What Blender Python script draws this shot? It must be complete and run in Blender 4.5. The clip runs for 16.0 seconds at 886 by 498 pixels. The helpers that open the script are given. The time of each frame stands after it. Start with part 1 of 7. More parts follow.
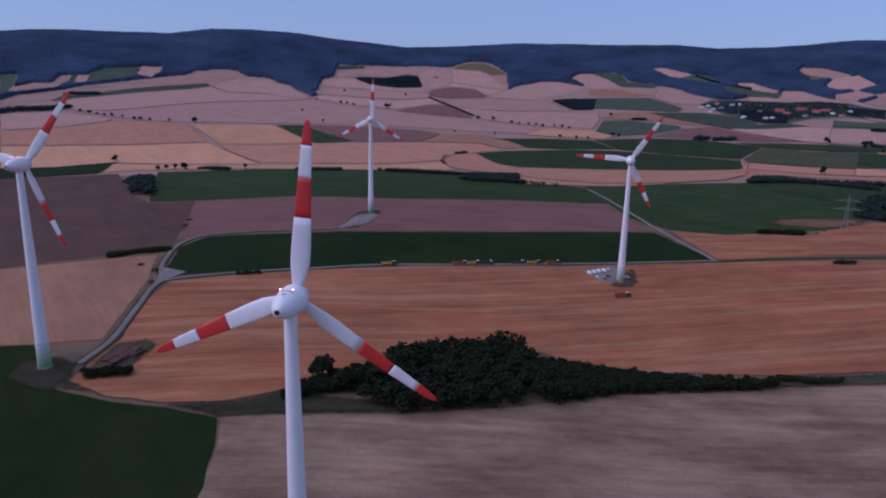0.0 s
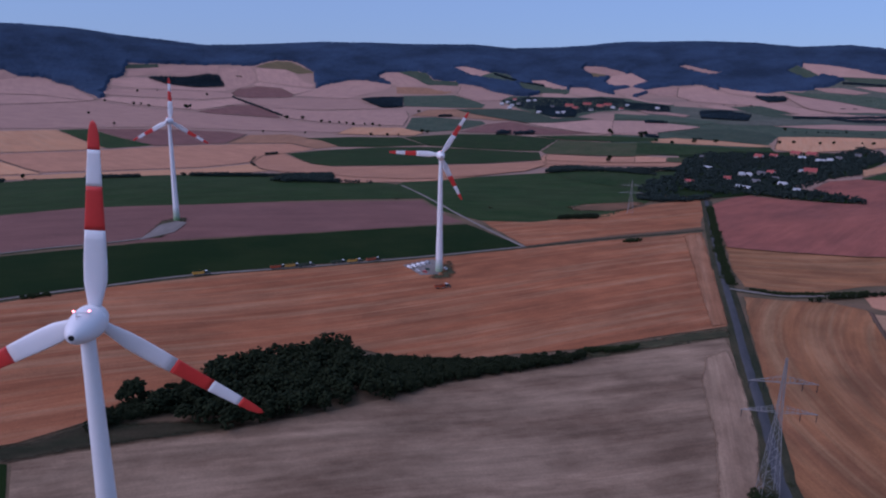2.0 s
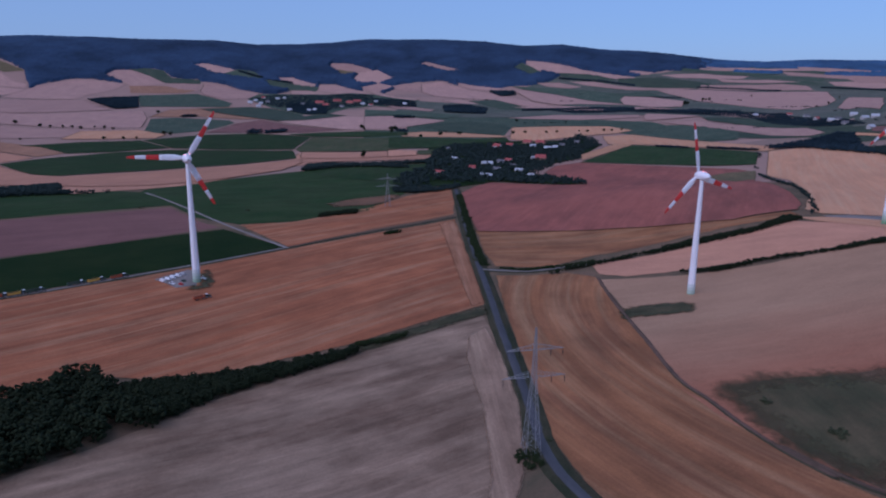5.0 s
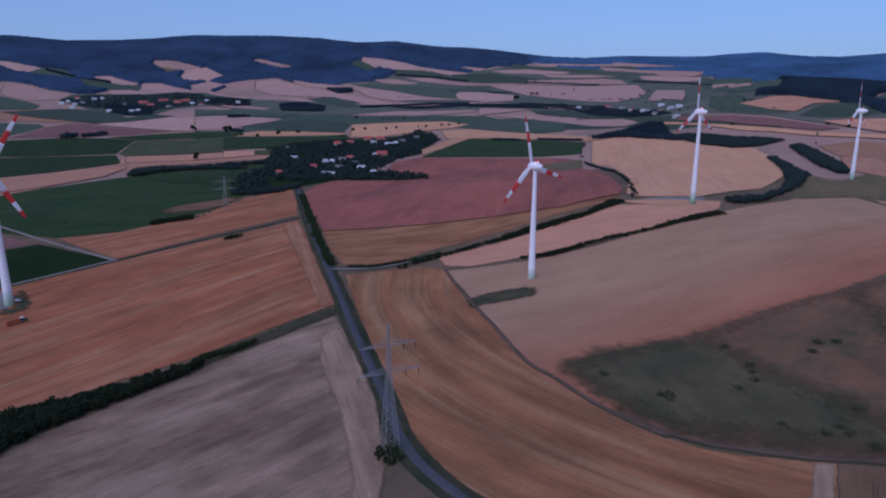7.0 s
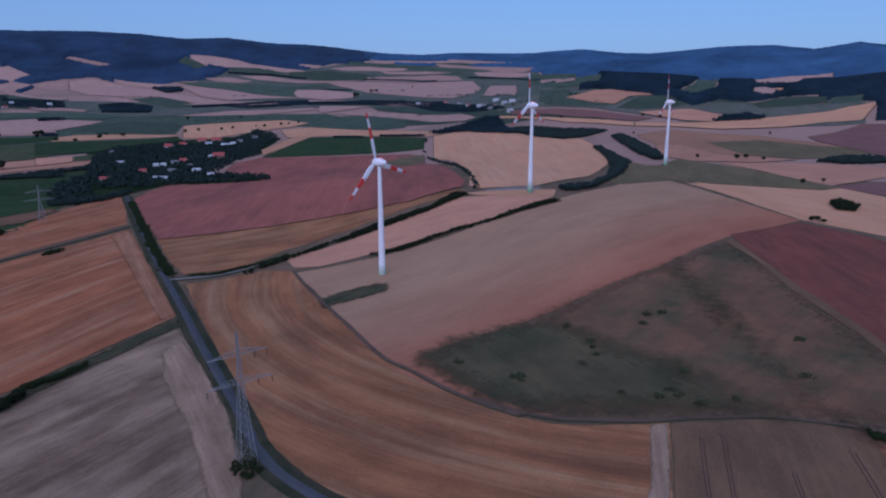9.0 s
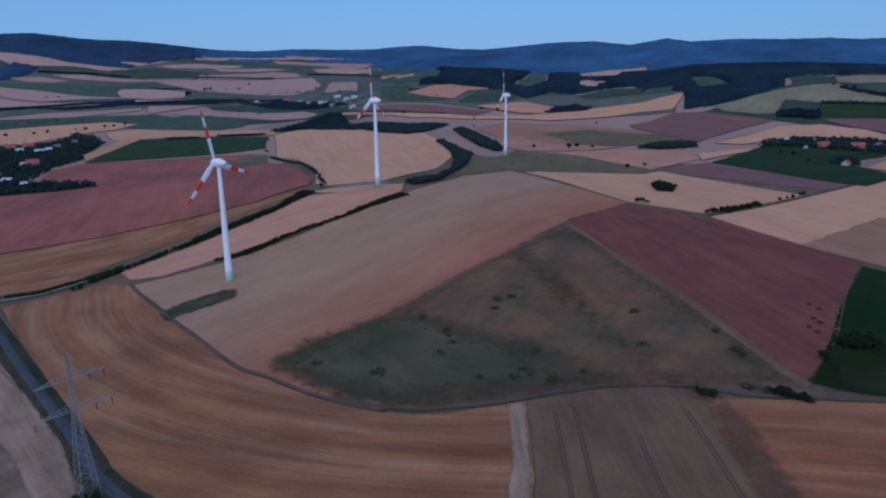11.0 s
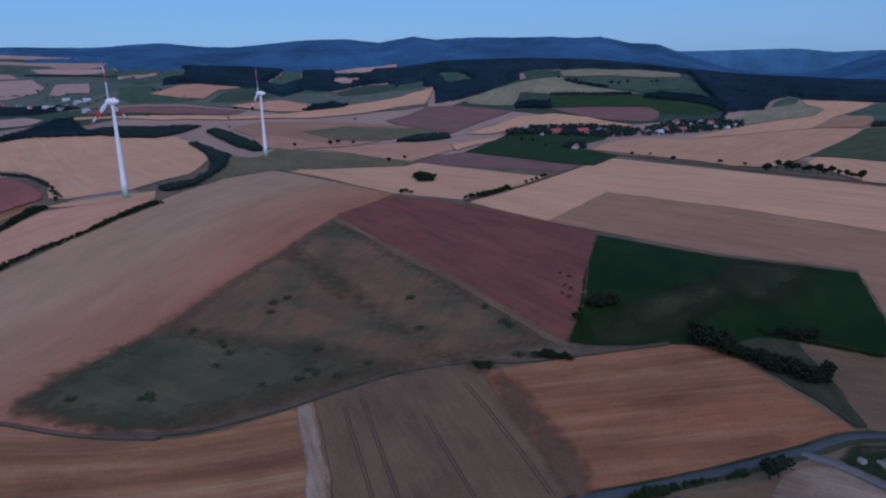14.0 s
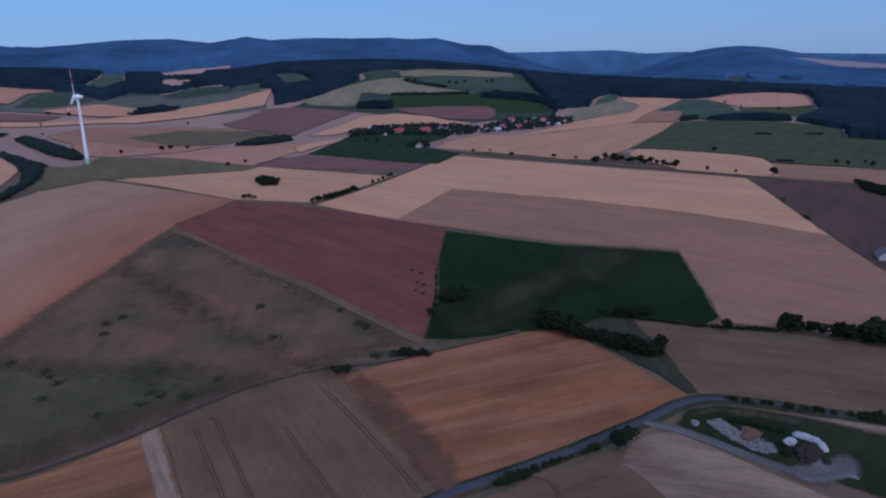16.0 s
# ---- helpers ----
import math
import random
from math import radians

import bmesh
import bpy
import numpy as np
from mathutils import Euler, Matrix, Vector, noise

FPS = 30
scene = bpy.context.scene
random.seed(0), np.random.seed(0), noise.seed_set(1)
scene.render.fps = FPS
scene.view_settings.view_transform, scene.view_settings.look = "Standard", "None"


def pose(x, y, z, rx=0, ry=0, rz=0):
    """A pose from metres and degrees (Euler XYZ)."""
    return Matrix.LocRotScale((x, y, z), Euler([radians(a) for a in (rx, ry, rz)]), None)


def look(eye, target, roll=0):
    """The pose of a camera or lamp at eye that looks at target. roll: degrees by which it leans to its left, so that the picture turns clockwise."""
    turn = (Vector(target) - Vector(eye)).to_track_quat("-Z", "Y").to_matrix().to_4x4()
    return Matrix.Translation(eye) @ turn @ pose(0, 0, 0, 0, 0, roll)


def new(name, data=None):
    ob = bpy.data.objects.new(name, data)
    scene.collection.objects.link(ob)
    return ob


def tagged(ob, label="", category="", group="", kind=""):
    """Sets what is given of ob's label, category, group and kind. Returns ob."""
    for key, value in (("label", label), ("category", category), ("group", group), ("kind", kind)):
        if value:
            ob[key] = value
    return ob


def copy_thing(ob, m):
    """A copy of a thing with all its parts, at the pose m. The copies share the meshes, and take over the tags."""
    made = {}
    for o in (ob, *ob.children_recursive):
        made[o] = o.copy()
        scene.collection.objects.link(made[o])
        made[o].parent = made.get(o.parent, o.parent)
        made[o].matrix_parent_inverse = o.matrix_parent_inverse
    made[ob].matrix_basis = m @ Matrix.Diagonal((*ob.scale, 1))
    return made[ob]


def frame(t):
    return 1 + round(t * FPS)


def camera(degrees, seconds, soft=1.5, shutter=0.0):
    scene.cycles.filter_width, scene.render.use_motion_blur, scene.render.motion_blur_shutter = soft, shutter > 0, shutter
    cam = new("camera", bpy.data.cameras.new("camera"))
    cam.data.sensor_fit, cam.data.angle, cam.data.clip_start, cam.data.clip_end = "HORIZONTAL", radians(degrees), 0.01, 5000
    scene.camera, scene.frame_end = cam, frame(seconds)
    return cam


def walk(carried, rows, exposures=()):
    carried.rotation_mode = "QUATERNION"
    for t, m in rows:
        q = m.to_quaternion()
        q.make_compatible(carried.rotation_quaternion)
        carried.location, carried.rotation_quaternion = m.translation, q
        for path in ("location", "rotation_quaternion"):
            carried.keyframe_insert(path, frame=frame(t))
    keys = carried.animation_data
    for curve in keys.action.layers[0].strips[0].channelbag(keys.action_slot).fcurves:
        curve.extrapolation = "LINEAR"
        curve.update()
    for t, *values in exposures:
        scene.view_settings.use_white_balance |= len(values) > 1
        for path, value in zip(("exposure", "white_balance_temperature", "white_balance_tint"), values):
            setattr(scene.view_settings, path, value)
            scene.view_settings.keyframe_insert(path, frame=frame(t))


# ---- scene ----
EXPOSURES = [(0.0, -0.31, 4850, 27), (4.0, -0.33, 4560, 20), (8.0, -0.38, 4450, 19), (11.5, -0.46, 4200, 5), (13.5, -0.46, 4220, 6), (16.0, -0.44, 4350, 13)]


cam = camera(65.65, 16.0, soft=2.15, shutter=0.0)


def aim(x, y, z, yaw, pitch, roll):
    """A camera pose: metres, then degrees to the left of +y, up from level and of lean."""
    return pose(x, y, z, 90 + pitch, 0, yaw) @ pose(0, 0, 0, 0, 0, roll)


walk(cam, [
    (0, aim(0.11, 0.19, 158.89, -3.27, -14.17, 1.14)),
    (0.5, aim(0.11, 0.80, 158.65, -7.58, -14.16, 1.02)),
    (1, aim(0.16, 1.32, 158.48, -11.53, -14.11, 0.94)),
    (1.5, aim(0.25, 1.75, 158.38, -15.36, -14.05, 0.91)),
    (2, aim(0.37, 2.12, 158.32, -18.72, -14.01, 0.91)),
    (2.5, aim(0.52, 2.43, 158.30, -22.27, -13.95, 0.86)),
    (3, aim(0.69, 2.69, 158.30, -27.18, -13.93, 0.86)),
    (3.5, aim(0.89, 2.91, 158.31, -30.25, -13.94, 0.68)),
    (4, aim(1.11, 3.11, 158.33, -32.89, -13.96, 0.65)),
    (6.5, aim(2.46, 3.92, 158.23, -48.57, -14.11, 0.24)),
    (7, aim(2.77, 4.08, 158.12, -51.86, -14.17, 0.14)),
    (7.5, aim(3.09, 4.26, 157.99, -55.15, -14.22, 0.10)),
    (8, aim(3.43, 4.45, 157.81, -58.35, -14.28, -0.01)),
    (8.5, aim(3.78, 4.65, 157.60, -61.57, -14.35, -0.06)),
    (9, aim(4.15, 4.86, 157.34, -64.77, -14.40, -0.26)),
    (11.5, aim(6.29, 6.06, 155.55, -80.66, -14.85, -0.80)),
    (12, aim(6.80, 6.31, 155.11, -83.81, -14.90, -0.91)),
    (12.5, aim(7.35, 6.54, 154.66, -87.10, -14.96, -1.03)),
    (13, aim(7.94, 6.76, 154.20, -90.35, -15.08, -1.10)),
    (13.5, aim(8.58, 6.95, 153.74, -93.83, -15.17, -1.21)),
    (14, aim(9.26, 7.11, 153.30, -97.11, -15.23, -1.23)),
    (14.5, aim(10.01, 7.22, 152.88, -100.19, -15.31, -1.22)),
    (15, aim(10.82, 7.28, 152.49, -103.49, -15.36, -1.24)),
    (15.5, aim(11.70, 7.28, 152.14, -106.77, -15.39, -1.22)),
    (16, aim(12.66, 7.20, 151.85, -110.03, -15.41, -1.27)),
], exposures=EXPOSURES)


# ---- light: clear dusk sky, the sun just gone, a wide soft afterglow ----
SUN_BEARING, SUN_HEIGHT = 264.0, 16.0
world = bpy.data.worlds.new("dusk_sky")
scene.world = world
world.use_nodes = True
wn, wl = world.node_tree.nodes, world.node_tree.links
sky = wn.new("ShaderNodeTexSky")
sky.sky_type, sky.sun_disc = "NISHITA", False
sky.sun_elevation, sky.sun_rotation = radians(SUN_HEIGHT), radians(SUN_BEARING)
sky.air_density, sky.dust_density, sky.ozone_density, sky.altitude = 1.0, 0.6, 4.0, 300
veil = wn.new("ShaderNodeMix")
veil.data_type = "RGBA"
veil.inputs[0].default_value = 0.72
wl.new(sky.outputs["Color"], veil.inputs[6])
veil.inputs[7].default_value = (3.55, 4.0, 4.65, 1)
wl.new(veil.outputs[2], wn["Background"].inputs["Color"])
wn["Background"].inputs["Strength"].default_value = 0.12
lamp = bpy.data.lights.new("sun", "SUN")
lamp.energy, lamp.angle, lamp.color = 2.2, radians(70), (1.0, 0.76, 0.66)
sun = new("sun", lamp)
b, e = radians(SUN_BEARING), radians(42)
sun.matrix_basis = look((0, 0, 0), (-math.sin(b) * math.cos(e), -math.cos(b) * math.cos(e), -math.sin(e)))


# ---- materials ----
def node_mat(name, rough=0.9, metal=0.0):
    mat = bpy.data.materials.new(name)
    mat.use_nodes = True
    n, l = mat.node_tree.nodes, mat.node_tree.links
    bsdf = n["Principled BSDF"]
    bsdf.inputs["Roughness"].default_value, bsdf.inputs["Metallic"].default_value = rough, metal
    bsdf.inputs["Specular IOR Level"].default_value = 0.05 if rough > 0.8 else 0.35
    return mat, n, l, bsdf


def noise_tex(n, l, vec, scale, detail=4.0, rough=0.6):
    t = n.new("ShaderNodeTexNoise")
    t.inputs["Scale"].default_value, t.inputs["Detail"].default_value, t.inputs["Roughness"].default_value = scale, detail, rough
    l.new(vec, t.inputs["Vector"])
    return t.outputs["Fac"]


def curve(n, l, fac, low, high, a=0.0, b=1.0):
    m = n.new("ShaderNodeMapRange")
    for key, v in zip(("From Min", "From Max", "To Min", "To Max"), (low, high, a, b)):
        m.inputs[key].default_value = v
    l.new(fac, m.inputs["Value"])
    return m.outputs["Result"]


def blend(n, l, fac, a, b, mode="MIX"):
    m = n.new("ShaderNodeMix")
    m.data_type, m.blend_type = "RGBA", mode
    for v, socket in ((fac, m.inputs[0]), (a, m.inputs[6]), (b, m.inputs[7])):
        if isinstance(v, bpy.types.NodeSocket):
            l.new(v, socket)
        else:
            socket.default_value = v if isinstance(v, (int, float)) else (*v, 1)
    return m.outputs[2]


def bumped(n, l, bsdf, height, strength, distance):
    b = n.new("ShaderNodeBump")
    b.inputs["Strength"].default_value, b.inputs["Distance"].default_value = strength, distance
    l.new(height, b.inputs["Height"])
    l.new(b.outputs["Normal"], bsdf.inputs["Normal"])


def scaled(n, l, vec, x, y, z=1.0):
    m = n.new("ShaderNodeVectorMath")
    m.operation = "MULTIPLY"
    m.inputs[1].default_value = (x, y, z)
    l.new(vec, m.inputs[0])
    return m.outputs["Vector"]


def field_mat(name, base, other, streak=0.35, fine=0.25, blotch=0.018, band=0.5, straw=None, iso=False, mottle=0.0, soft=False, vary=0.0):
    """Farmland: rows along the field's length, patches of another tone, swaths of straw, and fine stalks or clods."""
    mat, n, l, bsdf = node_mat(name)
    uv, place = n.new("ShaderNodeTexCoord").outputs["UV"], n.new("ShaderNodeTexCoord").outputs["Object"]
    spread = place if iso else scaled(n, l, uv, 0.6, 1.7)
    patch = curve(n, l, noise_tex(n, l, spread, blotch, 7, 0.68), 0.40, 0.62)
    colour = blend(n, l, patch, base, other)
    # rows waver a little, as a machine drives them
    sway = n.new("ShaderNodeTexNoise")
    sway.inputs["Scale"].default_value, sway.inputs["Detail"].default_value = 0.02, 3
    l.new(place, sway.inputs["Vector"])
    shift = n.new("ShaderNodeVectorMath")
    shift.operation = "MULTIPLY_ADD"
    shift.inputs[1].default_value = (10, 2.5, 0)
    l.new(sway.outputs["Color"], shift.inputs[0])
    l.new(uv, shift.inputs[2])
    lines = shift.outputs["Vector"]
    if straw:
        swath = curve(n, l, noise_tex(n, l, scaled(n, l, lines, 0.0035, 0.085), 1.0, 8, 0.66), 0.47, 0.64)
        bits = curve(n, l, noise_tex(n, l, scaled(n, l, lines, 0.02, 0.3), 1.0, 5, 0.7), 0.3, 0.58, 0.3, 1)
        both = n.new("ShaderNodeMath")
        both.operation = "MULTIPLY"
        l.new(swath, both.inputs[0])
        l.new(bits, both.inputs[1])
        colour = blend(n, l, both.outputs[0], colour, straw)
    rows = curve(n, l, noise_tex(n, l, scaled(n, l, lines, 0.004, 0.40), 1.0, 5, 0.68), 0.3, 0.7, 1 - streak, 1 + streak)
    bands = curve(n, l, noise_tex(n, l, scaled(n, l, lines, 0.005, 0.07), 1.0, 4, 0.6), 0.35, 0.66, 1 - band * streak, 1 + band * streak)
    grain = curve(n, l, noise_tex(n, l, place, 0.9, 6, 0.78), 0.25, 0.75, 1 - fine, 1 + fine)
    factors = [rows, bands, grain]
    if mottle:
        # uneven ripening and lying straw: wide patches, and broken swaths along the rows
        factors.append(curve(n, l, noise_tex(n, l, place, 0.021, 9, 0.66), 0.34, 0.66, 1 - mottle, 1 + mottle))
        factors.append(curve(n, l, noise_tex(n, l, scaled(n, l, lines, 0.016, 0.10), 1.0, 8, 0.68), 0.36, 0.64, 1 - mottle, 1 + 0.8 * mottle))
    if vary:
        # no two fields ripen alike
        factors.append(curve(n, l, n.new("ShaderNodeObjectInfo").outputs["Random"], 0, 1, 1 - vary, 1 + 0.6 * vary))
    for f in factors:
        g = n.new("ShaderNodeCombineColor")
        for s in g.inputs:
            l.new(f, s)
        colour = blend(n, l, 1.0, colour, g.outputs["Color"], "MULTIPLY")
    l.new(colour, bsdf.inputs["Base Color"])
    bumped(n, l, bsdf, grain, 0.5, 0.25)
    if soft:
        # the growth thins out unevenly towards its border
        rim = n.new("ShaderNodeAttribute")
        rim.attribute_name = "rim"
        frayed = n.new("ShaderNodeMath")
        frayed.operation = "ADD"
        l.new(rim.outputs["Fac"], frayed.inputs[0])
        l.new(curve(n, l, noise_tex(n, l, place, 0.11, 8, 0.72), 0.3, 0.7, -0.18, 0.3), frayed.inputs[1])
        l.new(curve(n, l, frayed.outputs[0], 0.22, 0.85), bsdf.inputs["Alpha"])
    return mat


GOLD = field_mat("gold_stubble", (0.325, 0.122, 0.056), (0.24, 0.094, 0.045), 0.12, blotch=0.02, band=0.9, straw=(0.36, 0.195, 0.105), mottle=0.13)
STRAW = field_mat("straw_stubble", (0.285, 0.127, 0.056), (0.195, 0.09, 0.045), 0.11, blotch=0.024, band=0.9, straw=(0.30, 0.168, 0.085), mottle=0.16)
ORANGE = field_mat("orange_stubble", (0.262, 0.106, 0.047), (0.19, 0.081, 0.038), 0.10, blotch=0.02, band=0.6, straw=(0.30, 0.148, 0.078), mottle=0.14)
HEADLAND = field_mat("headland_stubble", (0.30, 0.198, 0.13), (0.22, 0.142, 0.092), 0.2, blotch=0.05, band=0.5, straw=(0.35, 0.24, 0.155), mottle=0.14, soft=True)
HEADGOLD = field_mat("gold_headland", (0.325, 0.152, 0.08), (0.26, 0.122, 0.062), 0.2, blotch=0.05, band=0.5, straw=(0.36, 0.20, 0.115), mottle=0.12, soft=True)
PALE = field_mat("pale_stubble", (0.285, 0.195, 0.128), (0.165, 0.106, 0.068), 0.12, 0.22, blotch=0.022, band=0.9, mottle=0.17)
LIGHT = field_mat("light_stubble", (0.525, 0.272, 0.146), (0.45, 0.236, 0.130), 0.07, blotch=0.012, straw=(0.50, 0.30, 0.175), mottle=0.03, vary=0.12)
PINK = field_mat("pink_stubble", (0.475, 0.242, 0.147), (0.41, 0.21, 0.130), 0.06, mottle=0.05, vary=0.16)
TAUPE = field_mat("taupe_stubble", (0.318, 0.17, 0.099), (0.268, 0.145, 0.087), 0.08, blotch=0.012, mottle=0.06)
MAUVE = field_mat("brown_stubble", (0.172, 0.103, 0.057), (0.12, 0.076, 0.045), 0.06, blotch=0.014, mottle=0.12)
PURPLE = field_mat("mauve_soil", (0.198, 0.100, 0.084), (0.165, 0.085, 0.073), 0.06, mottle=0.06)
ROSE = field_mat("rose_soil", (0.295, 0.105, 0.076), (0.20, 0.078, 0.060), 0.07, blotch=0.008, mottle=0.08)
REDSOIL = field_mat("red_soil", (0.186, 0.067, 0.047), (0.136, 0.054, 0.039), 0.08, mottle=0.10)
DARKSOIL = field_mat("dark_soil", (0.108, 0.062, 0.046), (0.085, 0.052, 0.04), 0.07, mottle=0.06)
CROP = field_mat("dark_crop", (0.0095, 0.0210, 0.0042), (0.018, 0.0285, 0.007), 0.10, blotch=0.014, iso=True)
MEADOW = field_mat("meadow", (0.023, 0.043, 0.0125), (0.037, 0.050, 0.0185), 0.08, mottle=0.12, vary=0.25)
# stubble far out: lilac haze is put into the base colour
HAZED_STUBBLE = field_mat("hazed_stubble", (0.42, 0.255, 0.198), (0.365, 0.222, 0.178), 0.05, mottle=0.05, vary=0.16)
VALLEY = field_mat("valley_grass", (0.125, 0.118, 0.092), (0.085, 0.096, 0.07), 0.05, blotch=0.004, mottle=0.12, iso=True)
# distance haze put into both colours: lilac stubble, paler and greyer meadow
DISTANT_HAZED_STUBBLE = field_mat("distant_hazed_stubble", (0.31, 0.235, 0.235), (0.27, 0.21, 0.215), 0.05, mottle=0.05)
HAZED_MEADOW = field_mat("hazed_meadow", (0.058, 0.078, 0.052), (0.08, 0.094, 0.062), 0.08, mottle=0.1, vary=0.25)
ROUGHMEADOW = field_mat("rough_meadow", (0.055, 0.066, 0.028), (0.085, 0.08, 0.04), 0.08, mottle=0.1)
HILLTAN = field_mat("hilltop_grass", (0.25, 0.20, 0.12), (0.19, 0.165, 0.095), 0.06, mottle=0.08)
OLIVE = field_mat("olive_grass", (0.155, 0.115, 0.06), (0.115, 0.096, 0.05), 0.06, mottle=0.06)
GRASSPATCH = field_mat("patchy_grass", (0.105, 0.082, 0.044), (0.066, 0.062, 0.032), 0.04, iso=True, mottle=0.12, soft=True)
DRY = field_mat("dry_pasture", (0.178, 0.095, 0.055), (0.08, 0.066, 0.036), 0.04, blotch=0.014, iso=True, mottle=0.1, soft=True)
WORN = field_mat("worn_crop", (0.038, 0.037, 0.015), (0.023, 0.028, 0.010), 0.08, iso=True, mottle=0.2, soft=True)
SEDGE = field_mat("sedge_grass", (0.036, 0.040, 0.016), (0.020, 0.030, 0.011), 0.05, iso=True, mottle=0.15, soft=True)
MARGIN = field_mat("margin_grass", (0.12, 0.085, 0.05), (0.07, 0.06, 0.036), 0.12, 0.35, 0.06)
ROUGHGRASS = field_mat("rough_grass", (0.06, 0.052, 0.03), (0.032, 0.036, 0.02), 0.12, 0.35, 0.06, soft=False)
WEEDS = field_mat("weedy_grass", (0.078, 0.066, 0.036), (0.042, 0.045, 0.024), 0.10, 0.35, 0.06, mottle=0.15, soft=True)
DITCH = field_mat("ditch_grass", (0.052, 0.042, 0.025), (0.028, 0.029, 0.016), 0.10, 0.35, 0.06, mottle=0.15, soft=True)
BROWNED = field_mat("browned_stubble", (0.165, 0.088, 0.052), (0.12, 0.069, 0.044), 0.06, blotch=0.02, mottle=0.12, soft=True)


def soil_change(name, base, other, start, end):
    """A field whose soil turns from one tone to another across its rows, with an uneven border."""
    mat = field_mat(name, base, tuple(0.85 * c for c in base), 0.06)
    n, l = mat.node_tree.nodes, mat.node_tree.links
    bsdf = n["Principled BSDF"]
    held = bsdf.inputs["Base Color"].links[0].from_socket
    uv = n.new("ShaderNodeTexCoord").outputs["UV"]
    sep = n.new("ShaderNodeSeparateXYZ")
    l.new(uv, sep.inputs[0])
    wob = n.new("ShaderNodeMath")
    wob.operation = "MULTIPLY_ADD"
    wob.inputs[1].default_value = 90.0
    l.new(noise_tex(n, l, scaled(n, l, uv, 0.006, 0.02), 1.0, 5, 0.6), wob.inputs[0])
    l.new(sep.outputs["Y"], wob.inputs[2])
    fac = curve(n, l, wob.outputs[0], start + 45, end + 45)
    l.new(blend(n, l, fac, held, blend(n, l, 1.0, held, tuple(o / b for o, b in zip(other, base)), "MULTIPLY")), bsdf.inputs["Base Color"])
    return mat


PALEROSE = soil_change("pale_to_red_soil", (0.368, 0.222, 0.132), (0.335, 0.142, 0.080), 200.0, 95.0)


def farmland_mat():
    """The wide country: dry verges close by, and a patchwork of small fields far out."""
    mat = field_mat("farmland", (0.17, 0.112, 0.07), (0.10, 0.08, 0.048), 0.0)
    n, l = mat.node_tree.nodes, mat.node_tree.links
    bsdf = n["Principled BSDF"]
    held = bsdf.inputs["Base Color"].links[0].from_socket
    place = n.new("ShaderNodeTexCoord").outputs["Object"]
    spread = scaled(n, l, place, 1 / 240, 1 / 150, 0)
    cells = n.new("ShaderNodeTexVoronoi")
    cells.inputs["Scale"].default_value, cells.inputs["Randomness"].default_value = 1.0, 0.9
    l.new(spread, cells.inputs["Vector"])
    sep = n.new("ShaderNodeSeparateColor")
    l.new(cells.outputs["Color"], sep.inputs[0])
    ramp_node = n.new("ShaderNodeValToRGB")
    ramp_node.color_ramp.interpolation = "CONSTANT"
    # far tones are greyed to share the haze tint of the far stubble
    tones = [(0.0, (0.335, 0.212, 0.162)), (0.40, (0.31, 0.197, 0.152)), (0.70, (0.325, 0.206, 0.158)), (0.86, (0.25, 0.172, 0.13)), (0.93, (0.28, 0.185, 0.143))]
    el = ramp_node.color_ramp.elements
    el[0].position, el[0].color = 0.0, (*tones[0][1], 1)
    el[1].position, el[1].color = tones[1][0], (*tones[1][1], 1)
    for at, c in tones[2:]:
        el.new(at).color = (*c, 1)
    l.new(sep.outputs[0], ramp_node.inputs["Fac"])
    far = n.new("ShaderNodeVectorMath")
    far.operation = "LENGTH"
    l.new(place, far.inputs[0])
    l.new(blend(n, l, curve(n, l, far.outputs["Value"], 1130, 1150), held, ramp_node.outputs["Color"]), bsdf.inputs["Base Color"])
    return mat


FARMLAND = farmland_mat()
ASPHALT = field_mat("asphalt", (0.064, 0.064, 0.07), (0.084, 0.082, 0.088), 0.10, 0.12, 0.05)
GRAVEL = field_mat("gravel", (0.225, 0.195, 0.175), (0.175, 0.15, 0.132), 0.14, 0.2, 0.05)
YARD = field_mat("worn_gravel", (0.17, 0.138, 0.125), (0.11, 0.092, 0.08), 0.10, 0.3, 0.06, mottle=0.2, soft=True)
WHEELMARK = field_mat("wheel_marks", (0.115, 0.07, 0.055), (0.10, 0.062, 0.05), 0.1)
YARDTRACK = field_mat("dusty_gravel", (0.15, 0.135, 0.128), (0.105, 0.093, 0.085), 0.14, 0.2, 0.05)
DIRT = field_mat("dirt_track", (0.14, 0.088, 0.063), (0.095, 0.064, 0.046), 0.2, 0.2, 0.05)


def leaf_mat(name, a, b, stand=0.0):
    mat, n, l, bsdf = node_mat(name, 0.85)
    geo = n.new("ShaderNodeNewGeometry").outputs["Random Per Island"]
    place = n.new("ShaderNodeTexCoord").outputs["Object"]
    fac = n.new("ShaderNodeMath")
    fac.operation = "MULTIPLY_ADD"
    fac.inputs[1].default_value = 0.6
    l.new(geo, fac.inputs[0])
    l.new(curve(n, l, noise_tex(n, l, place, 1.6, 4), 0.3, 0.7, 0, 0.4), fac.inputs[2])
    colour = blend(n, l, fac.outputs[0], a, b)
    if stand:
        # whole stands of lighter and darker trees
        tone = curve(n, l, noise_tex(n, l, place, stand, 6, 0.7), 0.35, 0.68, 0.62, 1.3)
        g = n.new("ShaderNodeCombineColor")
        for s in g.inputs:
            l.new(tone, s)
        colour = blend(n, l, 1.0, colour, g.outputs["Color"], "MULTIPLY")
    l.new(colour, bsdf.inputs["Base Color"])
    bumped(n, l, bsdf, noise_tex(n, l, place, 3.0, 4), 0.7, 0.3)
    return mat


